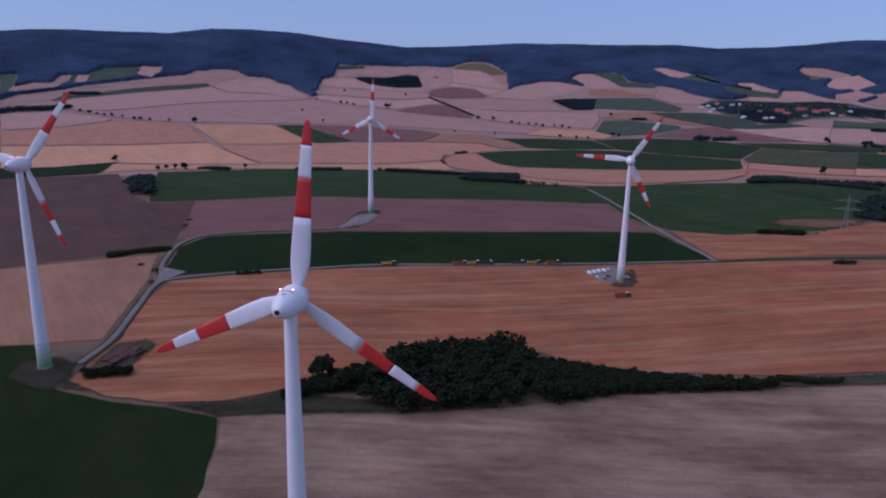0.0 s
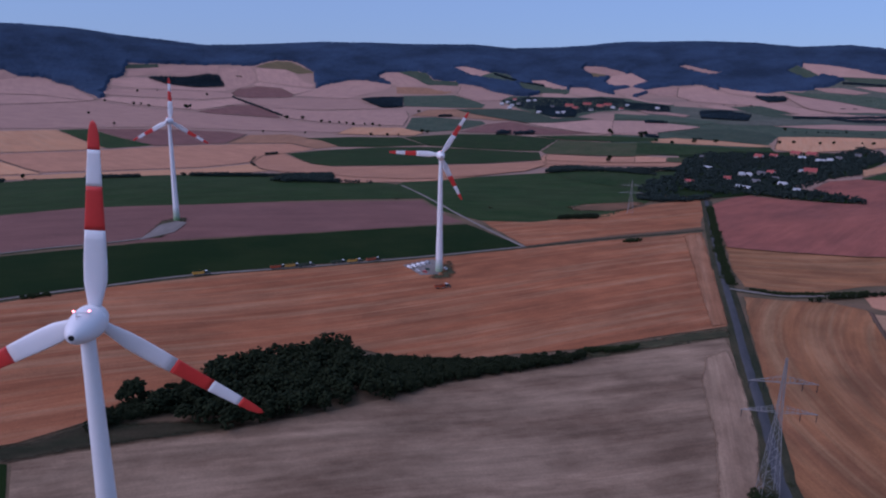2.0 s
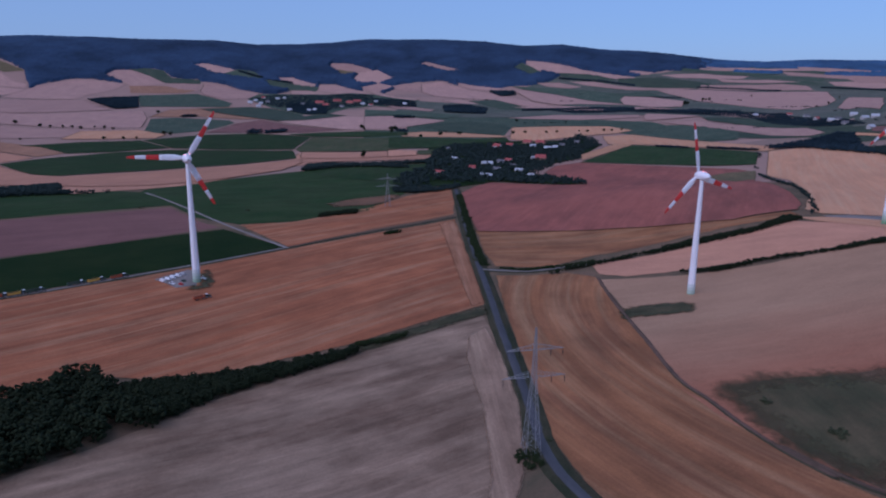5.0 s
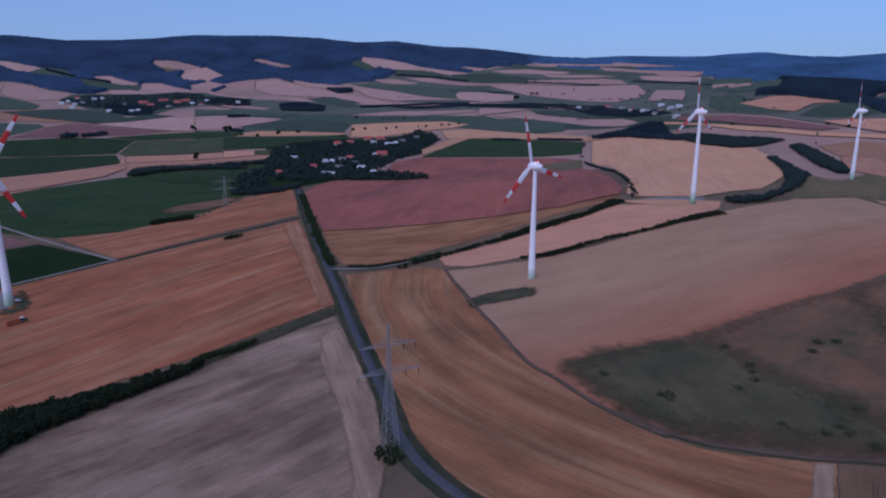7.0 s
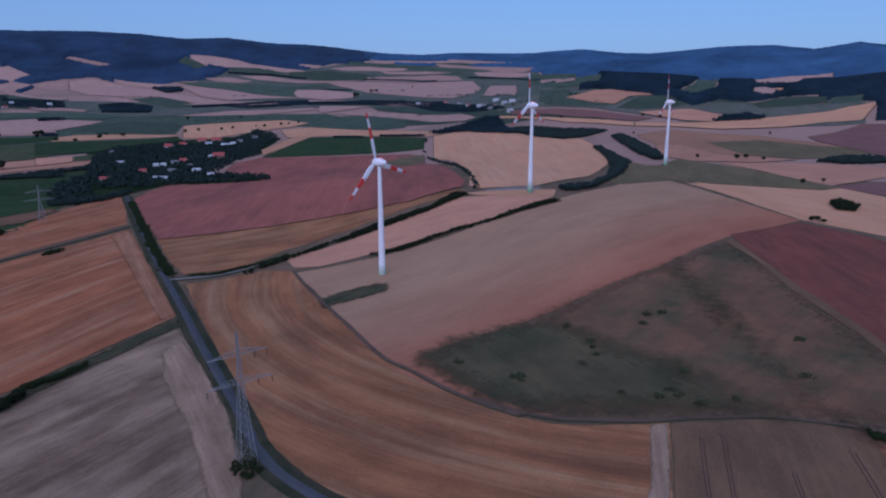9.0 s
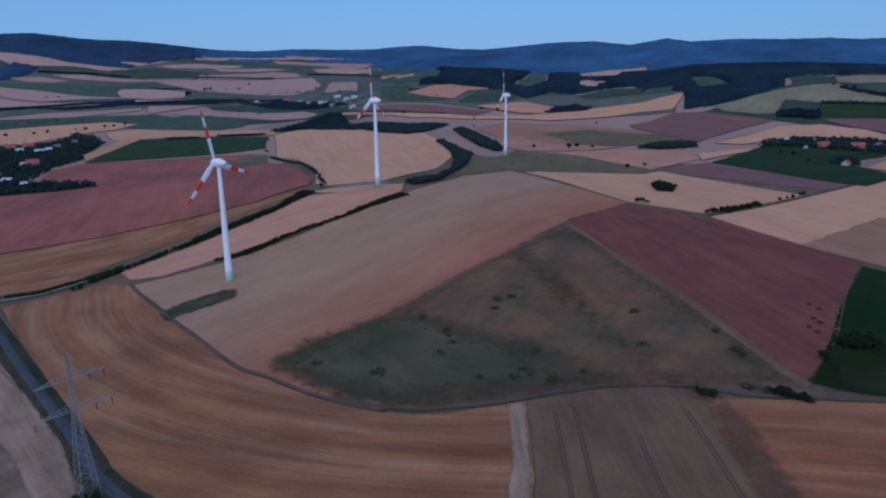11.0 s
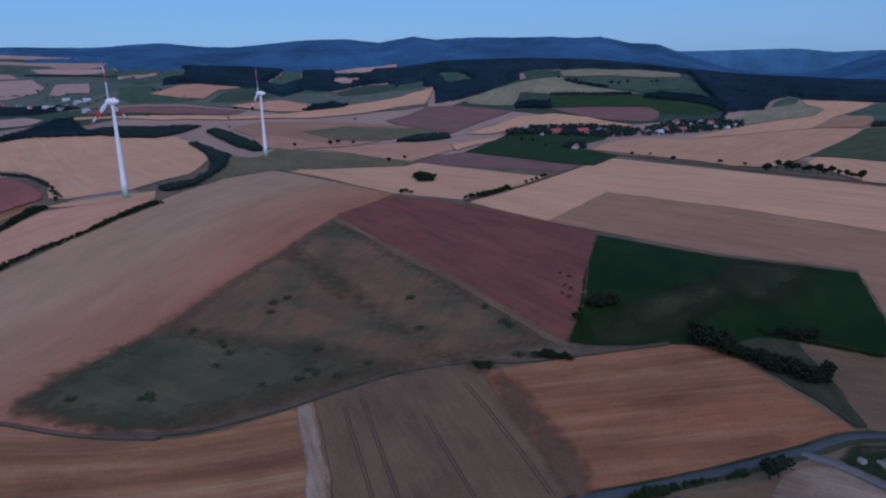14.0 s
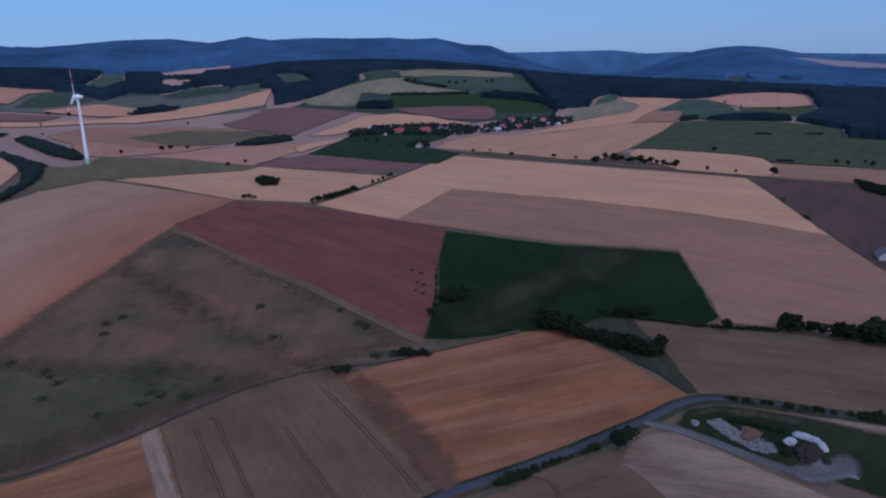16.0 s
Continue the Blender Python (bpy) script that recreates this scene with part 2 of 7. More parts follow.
# haze put into the colour: bluer and paler than foliage
FAR_HAZED_LEAF = leaf_mat("far_hazed_foliage", (0.016, 0.026, 0.024), (0.036, 0.047, 0.04))
LEAF = leaf_mat("foliage", (0.011, 0.015, 0.0075), (0.025, 0.032, 0.015))
SCRUB = leaf_mat("scrub", (0.016, 0.026, 0.010), (0.036, 0.046, 0.018))
PASTURE_SCRUB = leaf_mat("pasture_scrub", (0.042, 0.048, 0.024), (0.064, 0.066, 0.034))
# distance haze is put into these five colours, bluest for the farthest
FAR_HAZED_WOOD = leaf_mat("far_hazed_wood", (0.024, 0.040, 0.074), (0.035, 0.053, 0.092), 0.004)
BLUE_HAZED_WOOD = leaf_mat("blue_hazed_wood", (0.045, 0.088, 0.165), (0.060, 0.104, 0.185), 0.003)
HAZE_WOOD = leaf_mat("farthest_hazed_wood", (0.075, 0.138, 0.235), (0.09, 0.155, 0.255), 0.002)
BLUE_HAZED_LEAF = leaf_mat("distant_hazed_foliage", (0.016, 0.028, 0.038), (0.030, 0.044, 0.054), 0.006)
HILL_HAZED_WOOD = leaf_mat("hill_hazed_wood", (0.010, 0.019, 0.028), (0.019, 0.029, 0.040), 0.008)


def plain_mat(name, colour, rough=0.5, metal=0.0, wear=0.12, scale=0.6, glow=0.0):
    mat, n, l, bsdf = node_mat(name, rough, metal)
    place = n.new("ShaderNodeTexCoord").outputs["Object"]
    dark = tuple(c * (1 - wear) for c in colour)
    f = curve(n, l, noise_tex(n, l, place, scale, 6, 0.7), 0.3, 0.7)
    l.new(blend(n, l, f, dark, colour), bsdf.inputs["Base Color"])
    if glow:
        bsdf.inputs["Emission Color"].default_value, bsdf.inputs["Emission Strength"].default_value = (*colour, 1), glow
    return mat


WHITE = plain_mat("white_coating", (0.82, 0.80, 0.81), 0.4, 0, 0.05, 0.25)
RED = plain_mat("signal_red", (0.60, 0.045, 0.035), 0.4, 0, 0.1)
LAMP_RED = plain_mat("warning_lamp", (1.0, 0.2, 0.17), 0.3, 0, 0, 1, 9.0)
BLACK = plain_mat("dark_rubber", (0.02, 0.02, 0.022), 0.7)
STEEL = plain_mat("galvanised_steel", (0.29, 0.285, 0.285), 0.55, 0.2, 0.2)
GREENS = [plain_mat("tower_green", (0.20 + 0.11 * k, 0.33 + 0.085 * k, 0.16 + 0.12 * k), 0.45) for k in range(5)]
BARK = plain_mat("bark", (0.06, 0.045, 0.035), 0.95, 0, 0.4, 3)


# ---- the lie of the land ----
EYE_LEVEL = 158.0
# Height of the far skyline in degrees: every 3 degrees of bearing from -36 to 72, then by bearing.
SKY_BEARING = list(range(-36, 73, 3)) + [75.9, 78.4, 80.8, 84.2, 86, 89.6, 92.3, 95, 96.8, 99.9, 102.9, 105.9, 108, 109.6, 112, 114, 115.5, 117.4, 119.2, 121.4, 124.1, 125.8, 127.8, 129.8, 131.4, 132.9, 134.9, 136.4, 138.2, 142.3, 147]
SKYLINE = [2.13, 2.1, 2.1, 2.44, 2.57, 2.55, 2.54, 3.04, 3.11, 2.95, 2.56, 2.35, 1.98, 2.12, 2.3, 2.51, 2.49, 2.42, 2.51, 2.51, 2.21,
           2.31, 2.5, 2.83, 2.88, 2.87, 2.76, 2.45, 2.52, 2.2,
            2.03, 1.73, 1.36, 1.24, 1.34, 1.32, 1.27, 1.54, 1.3, 1.2, 1.44, 1.58, 1.66, 1.38, 1.8, 1.47, 1.6, 1.52, 1.58, 1.4, 1.42, 0.89, 0.8, 0.22, -0.5, -1.05, -1.4, -1.4, -1.14, -0.54, 0.04, 0.28, 0.33, 0.12, -0.19, -0.5, -0.9, -0.9]
# The nearer wooded hills to the south-east: bearing and height of their crest in degrees.
HILL_BEARING = [60, 66, 72, 77, 82, 86, 90, 94, 97, 104, 109, 113, 116, 119, 124, 129, 136, 142, 150]
HILL_CREST = [-2.5, -1.6, -0.6, 0.2, 0.0, -0.4, -0.5, -0.4, 0.0, 0.14, 0.0, -0.5, -0.9, -1.2, -1.5, -1.9, -2.3, -2.5, -2.6]
# Gentle rises and dips close by: x, y, height, reach.
KNOLLS = [(173, 522, 0, 200), (479, 285, -10, 170), (754, 247, 29, 190), (1133, 148, 14, 220), (-36, 727, 18, 220),
          (-174, 319, 20, 150), (-26, 150, 10, 130), (690, 20, 8, 160), (250, 200, -5, 140), (900, -350, 4, 300)]


def ramp(t):
    t = np.clip(t, 0, 1)
    return t * t * (3 - 2 * t)


def land(x, y):
    """The height of the ground at x, y (numbers or arrays)."""
    x, y = np.asarray(x, float), np.asarray(y, float)
    r, bearing = np.hypot(x, y), np.degrees(np.arctan2(x, y))
    # bearings behind the camera wrap round to both ends of the tables
    bearing = np.where(bearing < -125, bearing + 360, bearing)
    near, weight = 0.0, 0.06
    for kx, ky, h, reach in KNOLLS:
        w = np.exp(-((x - kx) ** 2 + (y - ky) ** 2) / reach**2)
        near, weight = near + w * h, weight + w
    z = near / weight
    sky = np.interp(bearing, SKY_BEARING, SKYLINE)
    crest = EYE_LEVEL + 4500 * np.tan(np.radians(sky)) - 20
    bowl = np.minimum(150, 0.6 * crest)
    q = np.clip((r - 1300) / 2900, 0, 1.2)
    z = z + bowl * q**1.8
    z = z + (crest - bowl * 1.1034**1.8) * ramp((r - 3500) / 1000)
    hill = EYE_LEVEL + 2400 * np.tan(np.radians(np.interp(bearing, HILL_BEARING, HILL_CREST))) - 18
    part = ramp((bearing - 62) / 12)
    z = z + part * (hill - bowl * 0.379**1.8) * np.exp(-(((r - 2400) / 520) ** 2))
    # long low swells
    z = z + 1.5 * np.sin(x / 95 + 1.3) * np.sin(y / 120) * ramp((r - 200) / 300)
    return z


# ---- ground, fields and lanes ----
def part(name, bm, material, parent, label=""):
    """Links a bmesh (or a mesh) as one mesh under a thing or a part."""
    me = bm
    if isinstance(bm, bmesh.types.BMesh):
        me = bpy.data.meshes.new(name)
        bm.to_mesh(me)
        bm.free()
    if not me.materials:
        me.materials.append(material)
    ob = new(name, me)
    ob.parent = parent
    return tagged(ob, label)


def sheet(name, verts, faces, material, uv=None, smooth=True):
    me = bpy.data.meshes.new(name)
    if isinstance(faces, np.ndarray):
        sides = faces.shape[1]
        me.vertices.add(len(verts))
        me.vertices.foreach_set("co", np.asarray(verts, np.float32).ravel())
        me.loops.add(faces.size)
        me.loops.foreach_set("vertex_index", np.asarray(faces, np.int32).ravel())
        me.polygons.add(len(faces))
        me.polygons.foreach_set("loop_start", np.arange(0, faces.size, sides, dtype=np.int32))
        me.update(calc_edges=True)
    else:
        me.from_pydata([tuple(v) for v in verts], [], [tuple(f) for f in faces])
    if uv is not None:
        layer = me.uv_layers.new(name="rows")
        loops = np.empty(len(me.loops), np.int32)
        me.loops.foreach_get("vertex_index", loops)
        layer.data.foreach_set("uv", np.asarray(uv, np.float32)[loops].ravel())
    if smooth:
        me.polygons.foreach_set("use_smooth", np.ones(len(me.polygons), bool))
    me.materials.append(material)
    return new(name, me)


def inside(px, py, poly):
    """Which of the points lie within the polygon."""
    px, py = np.asarray(px, float), np.asarray(py, float)
    hit = np.zeros(px.shape, bool)
    x0, y0 = poly[-1]
    for x1, y1 in poly:
        if y0 != y1:
            hit ^= ((y0 > py) != (y1 > py)) & (px < (x1 - x0) * (py - y0) / (y1 - y0) + x0)
        x0, y0 = x1, y1
    return hit


rings = [0.0]
while rings[-1] < 4800:
    rings.append(rings[-1] + max(6.0, rings[-1] * 0.014))
turns = np.radians(np.arange(0, 360, 0.5))
gr, ga = np.meshgrid(np.array(rings[1:]), turns, indexing="ij")
gx, gy = gr * np.sin(ga), gr * np.cos(ga)
gz = land(gx, gy)
count, across = gr.shape
ground_verts = np.stack([gx, gy, gz], -1).reshape(-1, 3)
cell = np.arange(count - 1)[:, None] * across + np.arange(across)
nxt = np.arange(count - 1)[:, None] * across + (np.arange(across) + 1) % across
quads = np.stack([cell, nxt, nxt + across, cell + across], -1).reshape(-1, 4).tolist() + [list(range(across))[::-1]]
ground = sheet("ground", ground_verts, quads, FARMLAND, ground_verts[:, :2] * 1.0)
tagged(ground, "gently rolling farmland with dry grass verges", "ground", kind="structure")

FIELDS, LEVELS, CLEARED = [], [], []


def margin(edge, far, under):
    """The thin unploughed rim of dark grass round a field."""
    ring = np.array(edge)
    out = np.roll(ring, -1, 0) - np.roll(ring, 1, 0)
    out = np.stack([out[:, 1], -out[:, 0]], -1) / np.maximum(np.hypot(*out.T), 1e-6)[:, None]
    rng = np.random.default_rng(len(edge))
    wide = (0.15 + 0.00035 * far) * rng.uniform(0.75, 1.15, (len(ring), 1))
    a, b = ring - out * wide, ring + out * wide
    z = [land(*q.T) + 0.2 + 0.00035 * far + (0.001 if far < 1000 else 0.003) * len(FIELDS) + under * (0.12 + 0.0002 * far) for q in (a, b)]
    verts = np.vstack([np.c_[a, z[0]], np.c_[b, z[1]]])
    k, n = np.arange(len(ring)), len(ring)
    faces = np.stack([k, (k + 1) % n, (k + 1) % n + n, k + n], -1)
    ob = sheet("field_margin", verts, faces, MARGIN, verts[:, :2])
    tagged(ob, "thin dark grass margin between two fields", "grass", kind="structure")


def field(label, material, corners, rows=None, arc=None, fade=0.0):
    """A field as a thin sheet on the land; its rows run along its longest side, or round a centre."""
    from mathutils.geometry import delaunay_2d_cdt

    pts = np.array(corners, float)
    if fade > 10:
        # growth that thins out reaches a little past its border
        mid = pts.mean(0)
        pts = mid + (pts - mid) * (1 + 0.45 * fade / np.hypot(*(pts - mid).T).mean())
        corners = [tuple(p) for p in pts]
    sides = np.roll(pts, -1, 0) - pts
    length = np.hypot(*sides.T)
    far = np.hypot(*pts.T).mean()
    step = 1.5 if 0 < fade < 3 else max(4.0 if 0 < fade < 8 else 8.0, far * 0.014)
    rng = np.random.default_rng(len(FIELDS))
    edge = []
    for p, s, d in zip(pts, sides, length):
        k = max(1, int(math.ceil(d / step)))
        nrm = np.array([-s[1], s[0]]) / max(d, 1e-6)
        for i in range(k):
            edge.append(p + s * i / k + (nrm * rng.normal(0, min(0.5, step * 0.05)) if i else 0))
    (x0, y0), (x1, y1) = pts.min(0), pts.max(0)
    mx, my = np.meshgrid(np.arange(x0 + step / 2, x1, step), np.arange(y0 + step / 2, y1, step))
    keep = inside(mx, my, corners)
    flat = edge + list(np.stack([mx[keep], my[keep]], -1))
    v, _, f, *_ = delaunay_2d_cdt([Vector(p) for p in flat], [], [list(range(len(edge)))], 1, 1e-3)
    xy = np.array([tuple(p) for p in v])
    r = np.hypot(*xy.T)
    # a patch that lies within an earlier field rests on top of it
    spots = np.array(flat[len(edge):] if len(flat) > len(edge) + 3 else [pts.mean(0)])
    spots = spots[:: max(1, len(spots) // 60)]
    under = max([level + 1 for other, level in zip(FIELDS, LEVELS) if inside(*spots.T, other).mean() > 0.12], default=0)
    LEVELS.append(under)
    z = land(*xy.T) + 0.12 + 0.0002 * r + (0.001 if far < 1000 else 0.003) * len(FIELDS) + under * (0.12 + 0.0002 * r) + (0.2 if fade else 0)
    if arc:
        off = xy - np.array(arc)
        uv = np.stack([np.arctan2(off[:, 0], off[:, 1]) * 250, np.hypot(*off.T)], -1)
    else:
        d = sides[length.argmax()] / length.max() if rows is None else np.array([math.cos(radians(rows)), math.sin(radians(rows))])
        uv = np.stack([xy @ d, xy @ np.array([-d[1], d[0]])], -1)
        uv -= uv.min(0)
    FIELDS.append(corners)
    if material is not VALLEY:
        CLEARED.append(corners)
    ob = sheet("field", np.c_[xy, z], f, material, uv)
    if material in (DRY, SEDGE, WORN, GRASSPATCH, WEEDS, DITCH, BROWNED, HEADLAND, HEADGOLD, YARD):
        # how far each point lies from the border, for growth that thins out
        ring = np.array(edge)
        gap = np.hypot(*(xy[:, None] - ring[None]).transpose(2, 0, 1)).min(1)
        rim = ob.data.attributes.new("rim", "FLOAT", "POINT")
        rim.data.foreach_set("value", np.clip(gap / (fade or 12.0), 0, 1).astype(np.float32))
    elif 1100 < far < 3400 and material in (LIGHT, PINK, PURPLE, TAUPE, HAZED_STUBBLE) or 250 < far < 1300 and material in (GOLD, STRAW, REDSOIL, DARKSOIL, ROSE) and len(FIELDS) % 3:
        margin(edge, far, under)
    return tagged(ob, label, "field", kind="structure")


def smooth_line(points, step):
    """A soft curve through the points, at about even steps."""
    p = np.array(points, float)
    p = np.vstack([2 * p[0] - p[1], p, 2 * p[-1] - p[-2]])
    out = []
    for a, b, c, d in zip(p, p[1:], p[2:], p[3:]):
        k = max(2, int(np.hypot(*(c - b)) / step))
        for i in range(k):
            t = i / k
            out.append(0.5 * (2 * b + (c - a) * t + (2 * a - 5 * b + 4 * c - d) * t * t + (3 * b - a - 3 * c + d) * t**3))
    return np.array(out + [p[-2]])


def lane(name, label, width, material, points, drop=0.0):
    """A road or track on a low bank with sloping sides."""
    mid = smooth_line(points, 5.0)
    way = np.gradient(mid, axis=0)
    way /= np.hypot(*way.T)[:, None]
    side = np.stack([way[:, 1], -way[:, 0]], -1)
    run = np.r_[0, np.cumsum(np.hypot(*np.diff(mid, axis=0).T))]
    verts, uv = [], []
    rng = np.random.default_rng(len(points))
    wob = rng.normal(0, min(0.12, width * 0.08), (len(mid), 2))
    bank = min(0.9, width * 0.2)
    for i, (m, s) in enumerate(zip(mid, side)):
        lift = 0.52 + 0.0003 * np.hypot(*m) + drop
        for off, up in ((-width / 2 - bank, -0.5), (-width / 2 + wob[i, 0], 0), (0, 0.05), (width / 2 + wob[i, 1], 0), (width / 2 + bank, -0.5)):
            q = m + s * off
            verts.append((*q, float(land(*m)) * 0.5 + float(land(*q)) * 0.5 + lift + up))
            uv.append((run[i], off))
    faces = [(a * 5 + k, a * 5 + k + 1, a * 5 + k + 6, a * 5 + k + 5) for a in range(len(mid) - 1) for k in range(4)]
    return tagged(sheet(name, verts, faces, material, uv), label, "road", kind="structure")


# ---- fields ----
field('stubble field with long swaths of straw', GOLD, [(-163.5, 467.1), (-122.6, 490.7), (-68.6, 518.2), (35.6, 552.1), (119.3, 555.9), (199.1, 563.9), (275.1, 572.8), (502.3, 604.7), (435.4, 509.5), (332.6, 362.7), (209.8, 348.6), (134.7, 349.1), (91.5, 359.5), (56.4, 389.6), (-4.6, 341.1), (-57, 299.8), (-79.8, 286.9), (-108.5, 283.7), (-135.1, 289.5), (-156.2, 303.2), (-155.4, 318.9), (-152.4, 355.8), (-162.9, 413.1)], rows=11.4)
field('pale grey-tan stubble field on the near slope', PALE, [(-78.2, 272.5), (-65.9, 274.3), (-3.8, 280.7), (49.6, 295.8), (112.5, 321.2), (110, 318.5), (200.4, 332.7), (274.6, 340), (313, 344.6), (291.6, 309.5), (230.8, 229.8), (188.9, 184), (157.5, 158.3), (69.4, 143.5), (15.5, 170.6), (-66.5, 184.6), (-72.4, 217.4), (-74.1, 250.3)], rows=0.1)
field('dark green crop field', CROP, [(-248.9, 340.2), (-209.2, 344.1), (-193, 345.6), (-175.6, 322), (-157.1, 294.5), (-127.8, 283.4), (-102.2, 279.4), (-79.7, 271.9), (-75.2, 250.3), (-72.4, 217.4), (-68.1, 184.6), (-75.9, 153.2), (-131.8, 162.7)])
field('strip of dry brown grass along a ditch', DITCH, [(-182.7, 325.3), (-169.2, 325.4), (-155.7, 305), (-129.6, 288.1), (-103.7, 283.9), (-75.4, 289.4), (-57, 299.8), (-41, 297.9), (-19.8, 295.7), (11.8, 289.7), (50.2, 299.5), (49.4, 294.6), (-3.8, 280.7), (-65.9, 274.3), (-79.4, 271), (-102.2, 279.4), (-157.1, 294.5)], fade=5)
field('dull pink harvested field', TAUPE, [(-320.3, 487.8), (-293, 495.1), (-232.7, 522.8), (-196.6, 539), (-179, 469.8), (-169.1, 407.2), (-162.6, 355.5), (-185.9, 348.7), (-210.1, 345.6), (-232, 344.3)])
field('dark brown ploughed field', DARKSOIL, [(-647, 992), (-584, 1016), (-446, 1091), (-330, 843), (-284.7, 771.7), (-238.7, 784), (-209, 646.7), (-194.3, 561.5), (-234.4, 537.1), (-296, 500.3), (-330.4, 491.3)])
field('green crop strip', CROP, [(-768, 1185), (-681, 1193), (-533, 1213), (-516, 1273), (-475, 1089), (-584, 1016), (-650, 998)])
field('mauve harvested field', PURPLE, [(-236.3, 780), (-132.1, 814.2), (-11.4, 804.9), (192.8, 808.6), (247.1, 814.8), (248.8, 727.7), (257.1, 691.7), (162.9, 675.6), (-9.2, 653.9), (-139.5, 629.2), (-196.4, 605.8)])
field('long dark green crop field beside the farm lane', CROP, [(-177.9, 506.1), (-187.4, 565.9), (-174.2, 605.5), (-62.6, 640.8), (162.4, 673.4), (258, 682.5), (277.3, 583.7), (201, 569.1), (121.9, 567), (-7.7, 548), (-125.1, 501.3), (-163.6, 482.2)])
field('green meadow strip with hedge', MEADOW, [(-287.6, 779.7), (-351, 964), (-393, 1114), (-204, 1153), (57, 1099), (94, 1004), (224, 982), (257, 950), (269.1, 830.1), (-11.4, 804.9), (-145.4, 814.2), (-238.6, 788)])
field('green meadow below the village', MEADOW, [(250, 953), (298, 1035), (373, 1043), (470, 1063), (549, 1071), (772, 1043), (651, 856), (542, 768), (442.5, 698.4), (335.3, 682.8), (279.7, 696.2), (253, 749.1)])
field('stubble field on a small crest', GOLD, [(279.8, 693.1), (333.9, 680), (450.7, 711.4), (546, 761), (639, 785), (632, 762), (519.2, 627.5), (399.7, 607.6), (280.8, 582.2)], rows=9.4)
field('curved stubble field between road and track', STRAW, [(389.8, 413.5), (413.7, 399.6), (448.3, 385.5), (458.5, 362.3), (419.4, 315.3), (371.1, 251.1), (332.1, 200.7), (320.5, 175.1), (308.7, 151.5), (301.2, 131.7), (296.5, 114.6), (294.3, 99.3), (294.3, 85.6), (297.9, 73.5), (308.4, 50.6), (317, 33.6), (270, 25.9), (227.3, 21.7), (150.4, 73.2), (182.3, 115.7), (197.5, 142.9), (212.5, 175), (224.3, 197.6), (255.1, 238.3), (296.7, 294), (349.8, 363.4)], arc=(623, 97))
field('pale headland at the end of the stubble rows', HEADLAND, [(312.3, 42.8), (315.8, 33.4), (256.1, 24.5), (216.2, 21.5), (221.4, 33.5), (260.4, 34.4)], rows=-168.3, fade=2.5)
field('brown field with tractor tramlines', MAUVE, [(315.8, 33.4), (332.6, 4.1), (340.3, -24), (339.1, -41.1), (330.8, -51.1), (295.8, -56.9), (264.6, -61.2), (231.7, -65), (217.5, -68.8), (199.9, -42), (216.2, 21.5), (256.1, 24.5)], rows=-169.4)
field('orange stubble field', ORANGE, [(329.8, -51.8), (330.9, -68.9), (332.4, -100.3), (334.9, -130.8), (339.7, -150.3), (336.1, -179), (306.7, -184.8), (278, -189.8), (242.9, -194.8), (237.2, -178.8), (232.8, -152.1), (229.6, -138.9), (227.7, -121.8), (222.6, -94.1), (218.1, -75.8), (217.8, -66.7), (235.4, -64), (263.7, -61), (294.8, -56.6)], rows=-89.5)
field('pale headland of a stubble field', HEADLAND, [(277.1, 319.9), (301.5, 328.7), (276.6, 286.8), (236.9, 230.2), (192.1, 182.4), (159.4, 157.5), (148.5, 162.5), (177.7, 189.6), (215.9, 237.2), (250, 290)], rows=-125.8, fade=2.5)
field('pale headland of a stubble field', HEADGOLD, [(468.8, 593), (497.8, 600.3), (435.4, 509.5), (333.8, 364.8), (316.1, 361.5), (356.3, 423.4), (417.3, 515.2)], rows=-124.9, fade=2.5)
field('browned strip of stubble', BROWNED, [(339.3, -35.3), (336.1, -58.2), (304.1, -70.2), (262.7, -75.8), (223.7, -78.1), (213.5, -67.3), (218.4, -60.4), (257.3, -56.6), (313.9, -50.2)], rows=-169.8, fade=14)
field('brown field with wheel marks', MAUVE, [(209.5, -72.2), (210.3, -88.2), (213.9, -113.8), (217.1, -136.1), (216.4, -143), (207, -135), (195.4, -138.9), (184.2, -137.7), (163.8, -126.3), (182.4, -55.3)])
field('bleached stubble patch', PALE, [(208.1, -135.2), (217.7, -145.1), (221.8, -158.4), (219.7, -168.1), (206.8, -174.4), (189.2, -180.7), (171.8, -187.3), (161.4, -191.8), (140.4, -184.4), (160.4, -134.7), (184.2, -137.7), (195.8, -137.9)], rows=-126.9)
field('pale brown field above the lane', MAUVE, [(327.4, -222.7), (313.9, -246), (291.3, -262.2), (274.8, -281.9), (248.2, -327.5), (220.7, -364.9), (165.5, -277.5), (197.4, -262.1), (211.7, -240), (233.9, -213.5), (242.2, -200.6), (253.1, -199.1), (268.9, -199.9), (283.4, -207.4), (299.2, -215.6), (314.4, -219.3)], rows=-128.9)
field('large pale harvested field turning reddish towards the hill', PALEROSE, [(454.5, 356.2), (517, 311.4), (567.8, 280.1), (628.4, 248.7), (736.1, 208.1), (855.2, 174.6), (894, 171), (971, 121), (895.8, 60.2), (782.3, -33.4), (665.2, 30.4), (550.6, 73.2), (492.3, 109.3), (422.1, 140.7), (380.6, 166.3), (347.6, 178.5), (317.7, 139.3), (304.2, 106.3), (302.2, 83.7), (297.4, 104.3), (308.6, 158.7), (325.2, 199.2), (319.2, 172.6), (333.6, 201.6), (373, 252.3), (424.1, 313.2)], rows=-21.7)
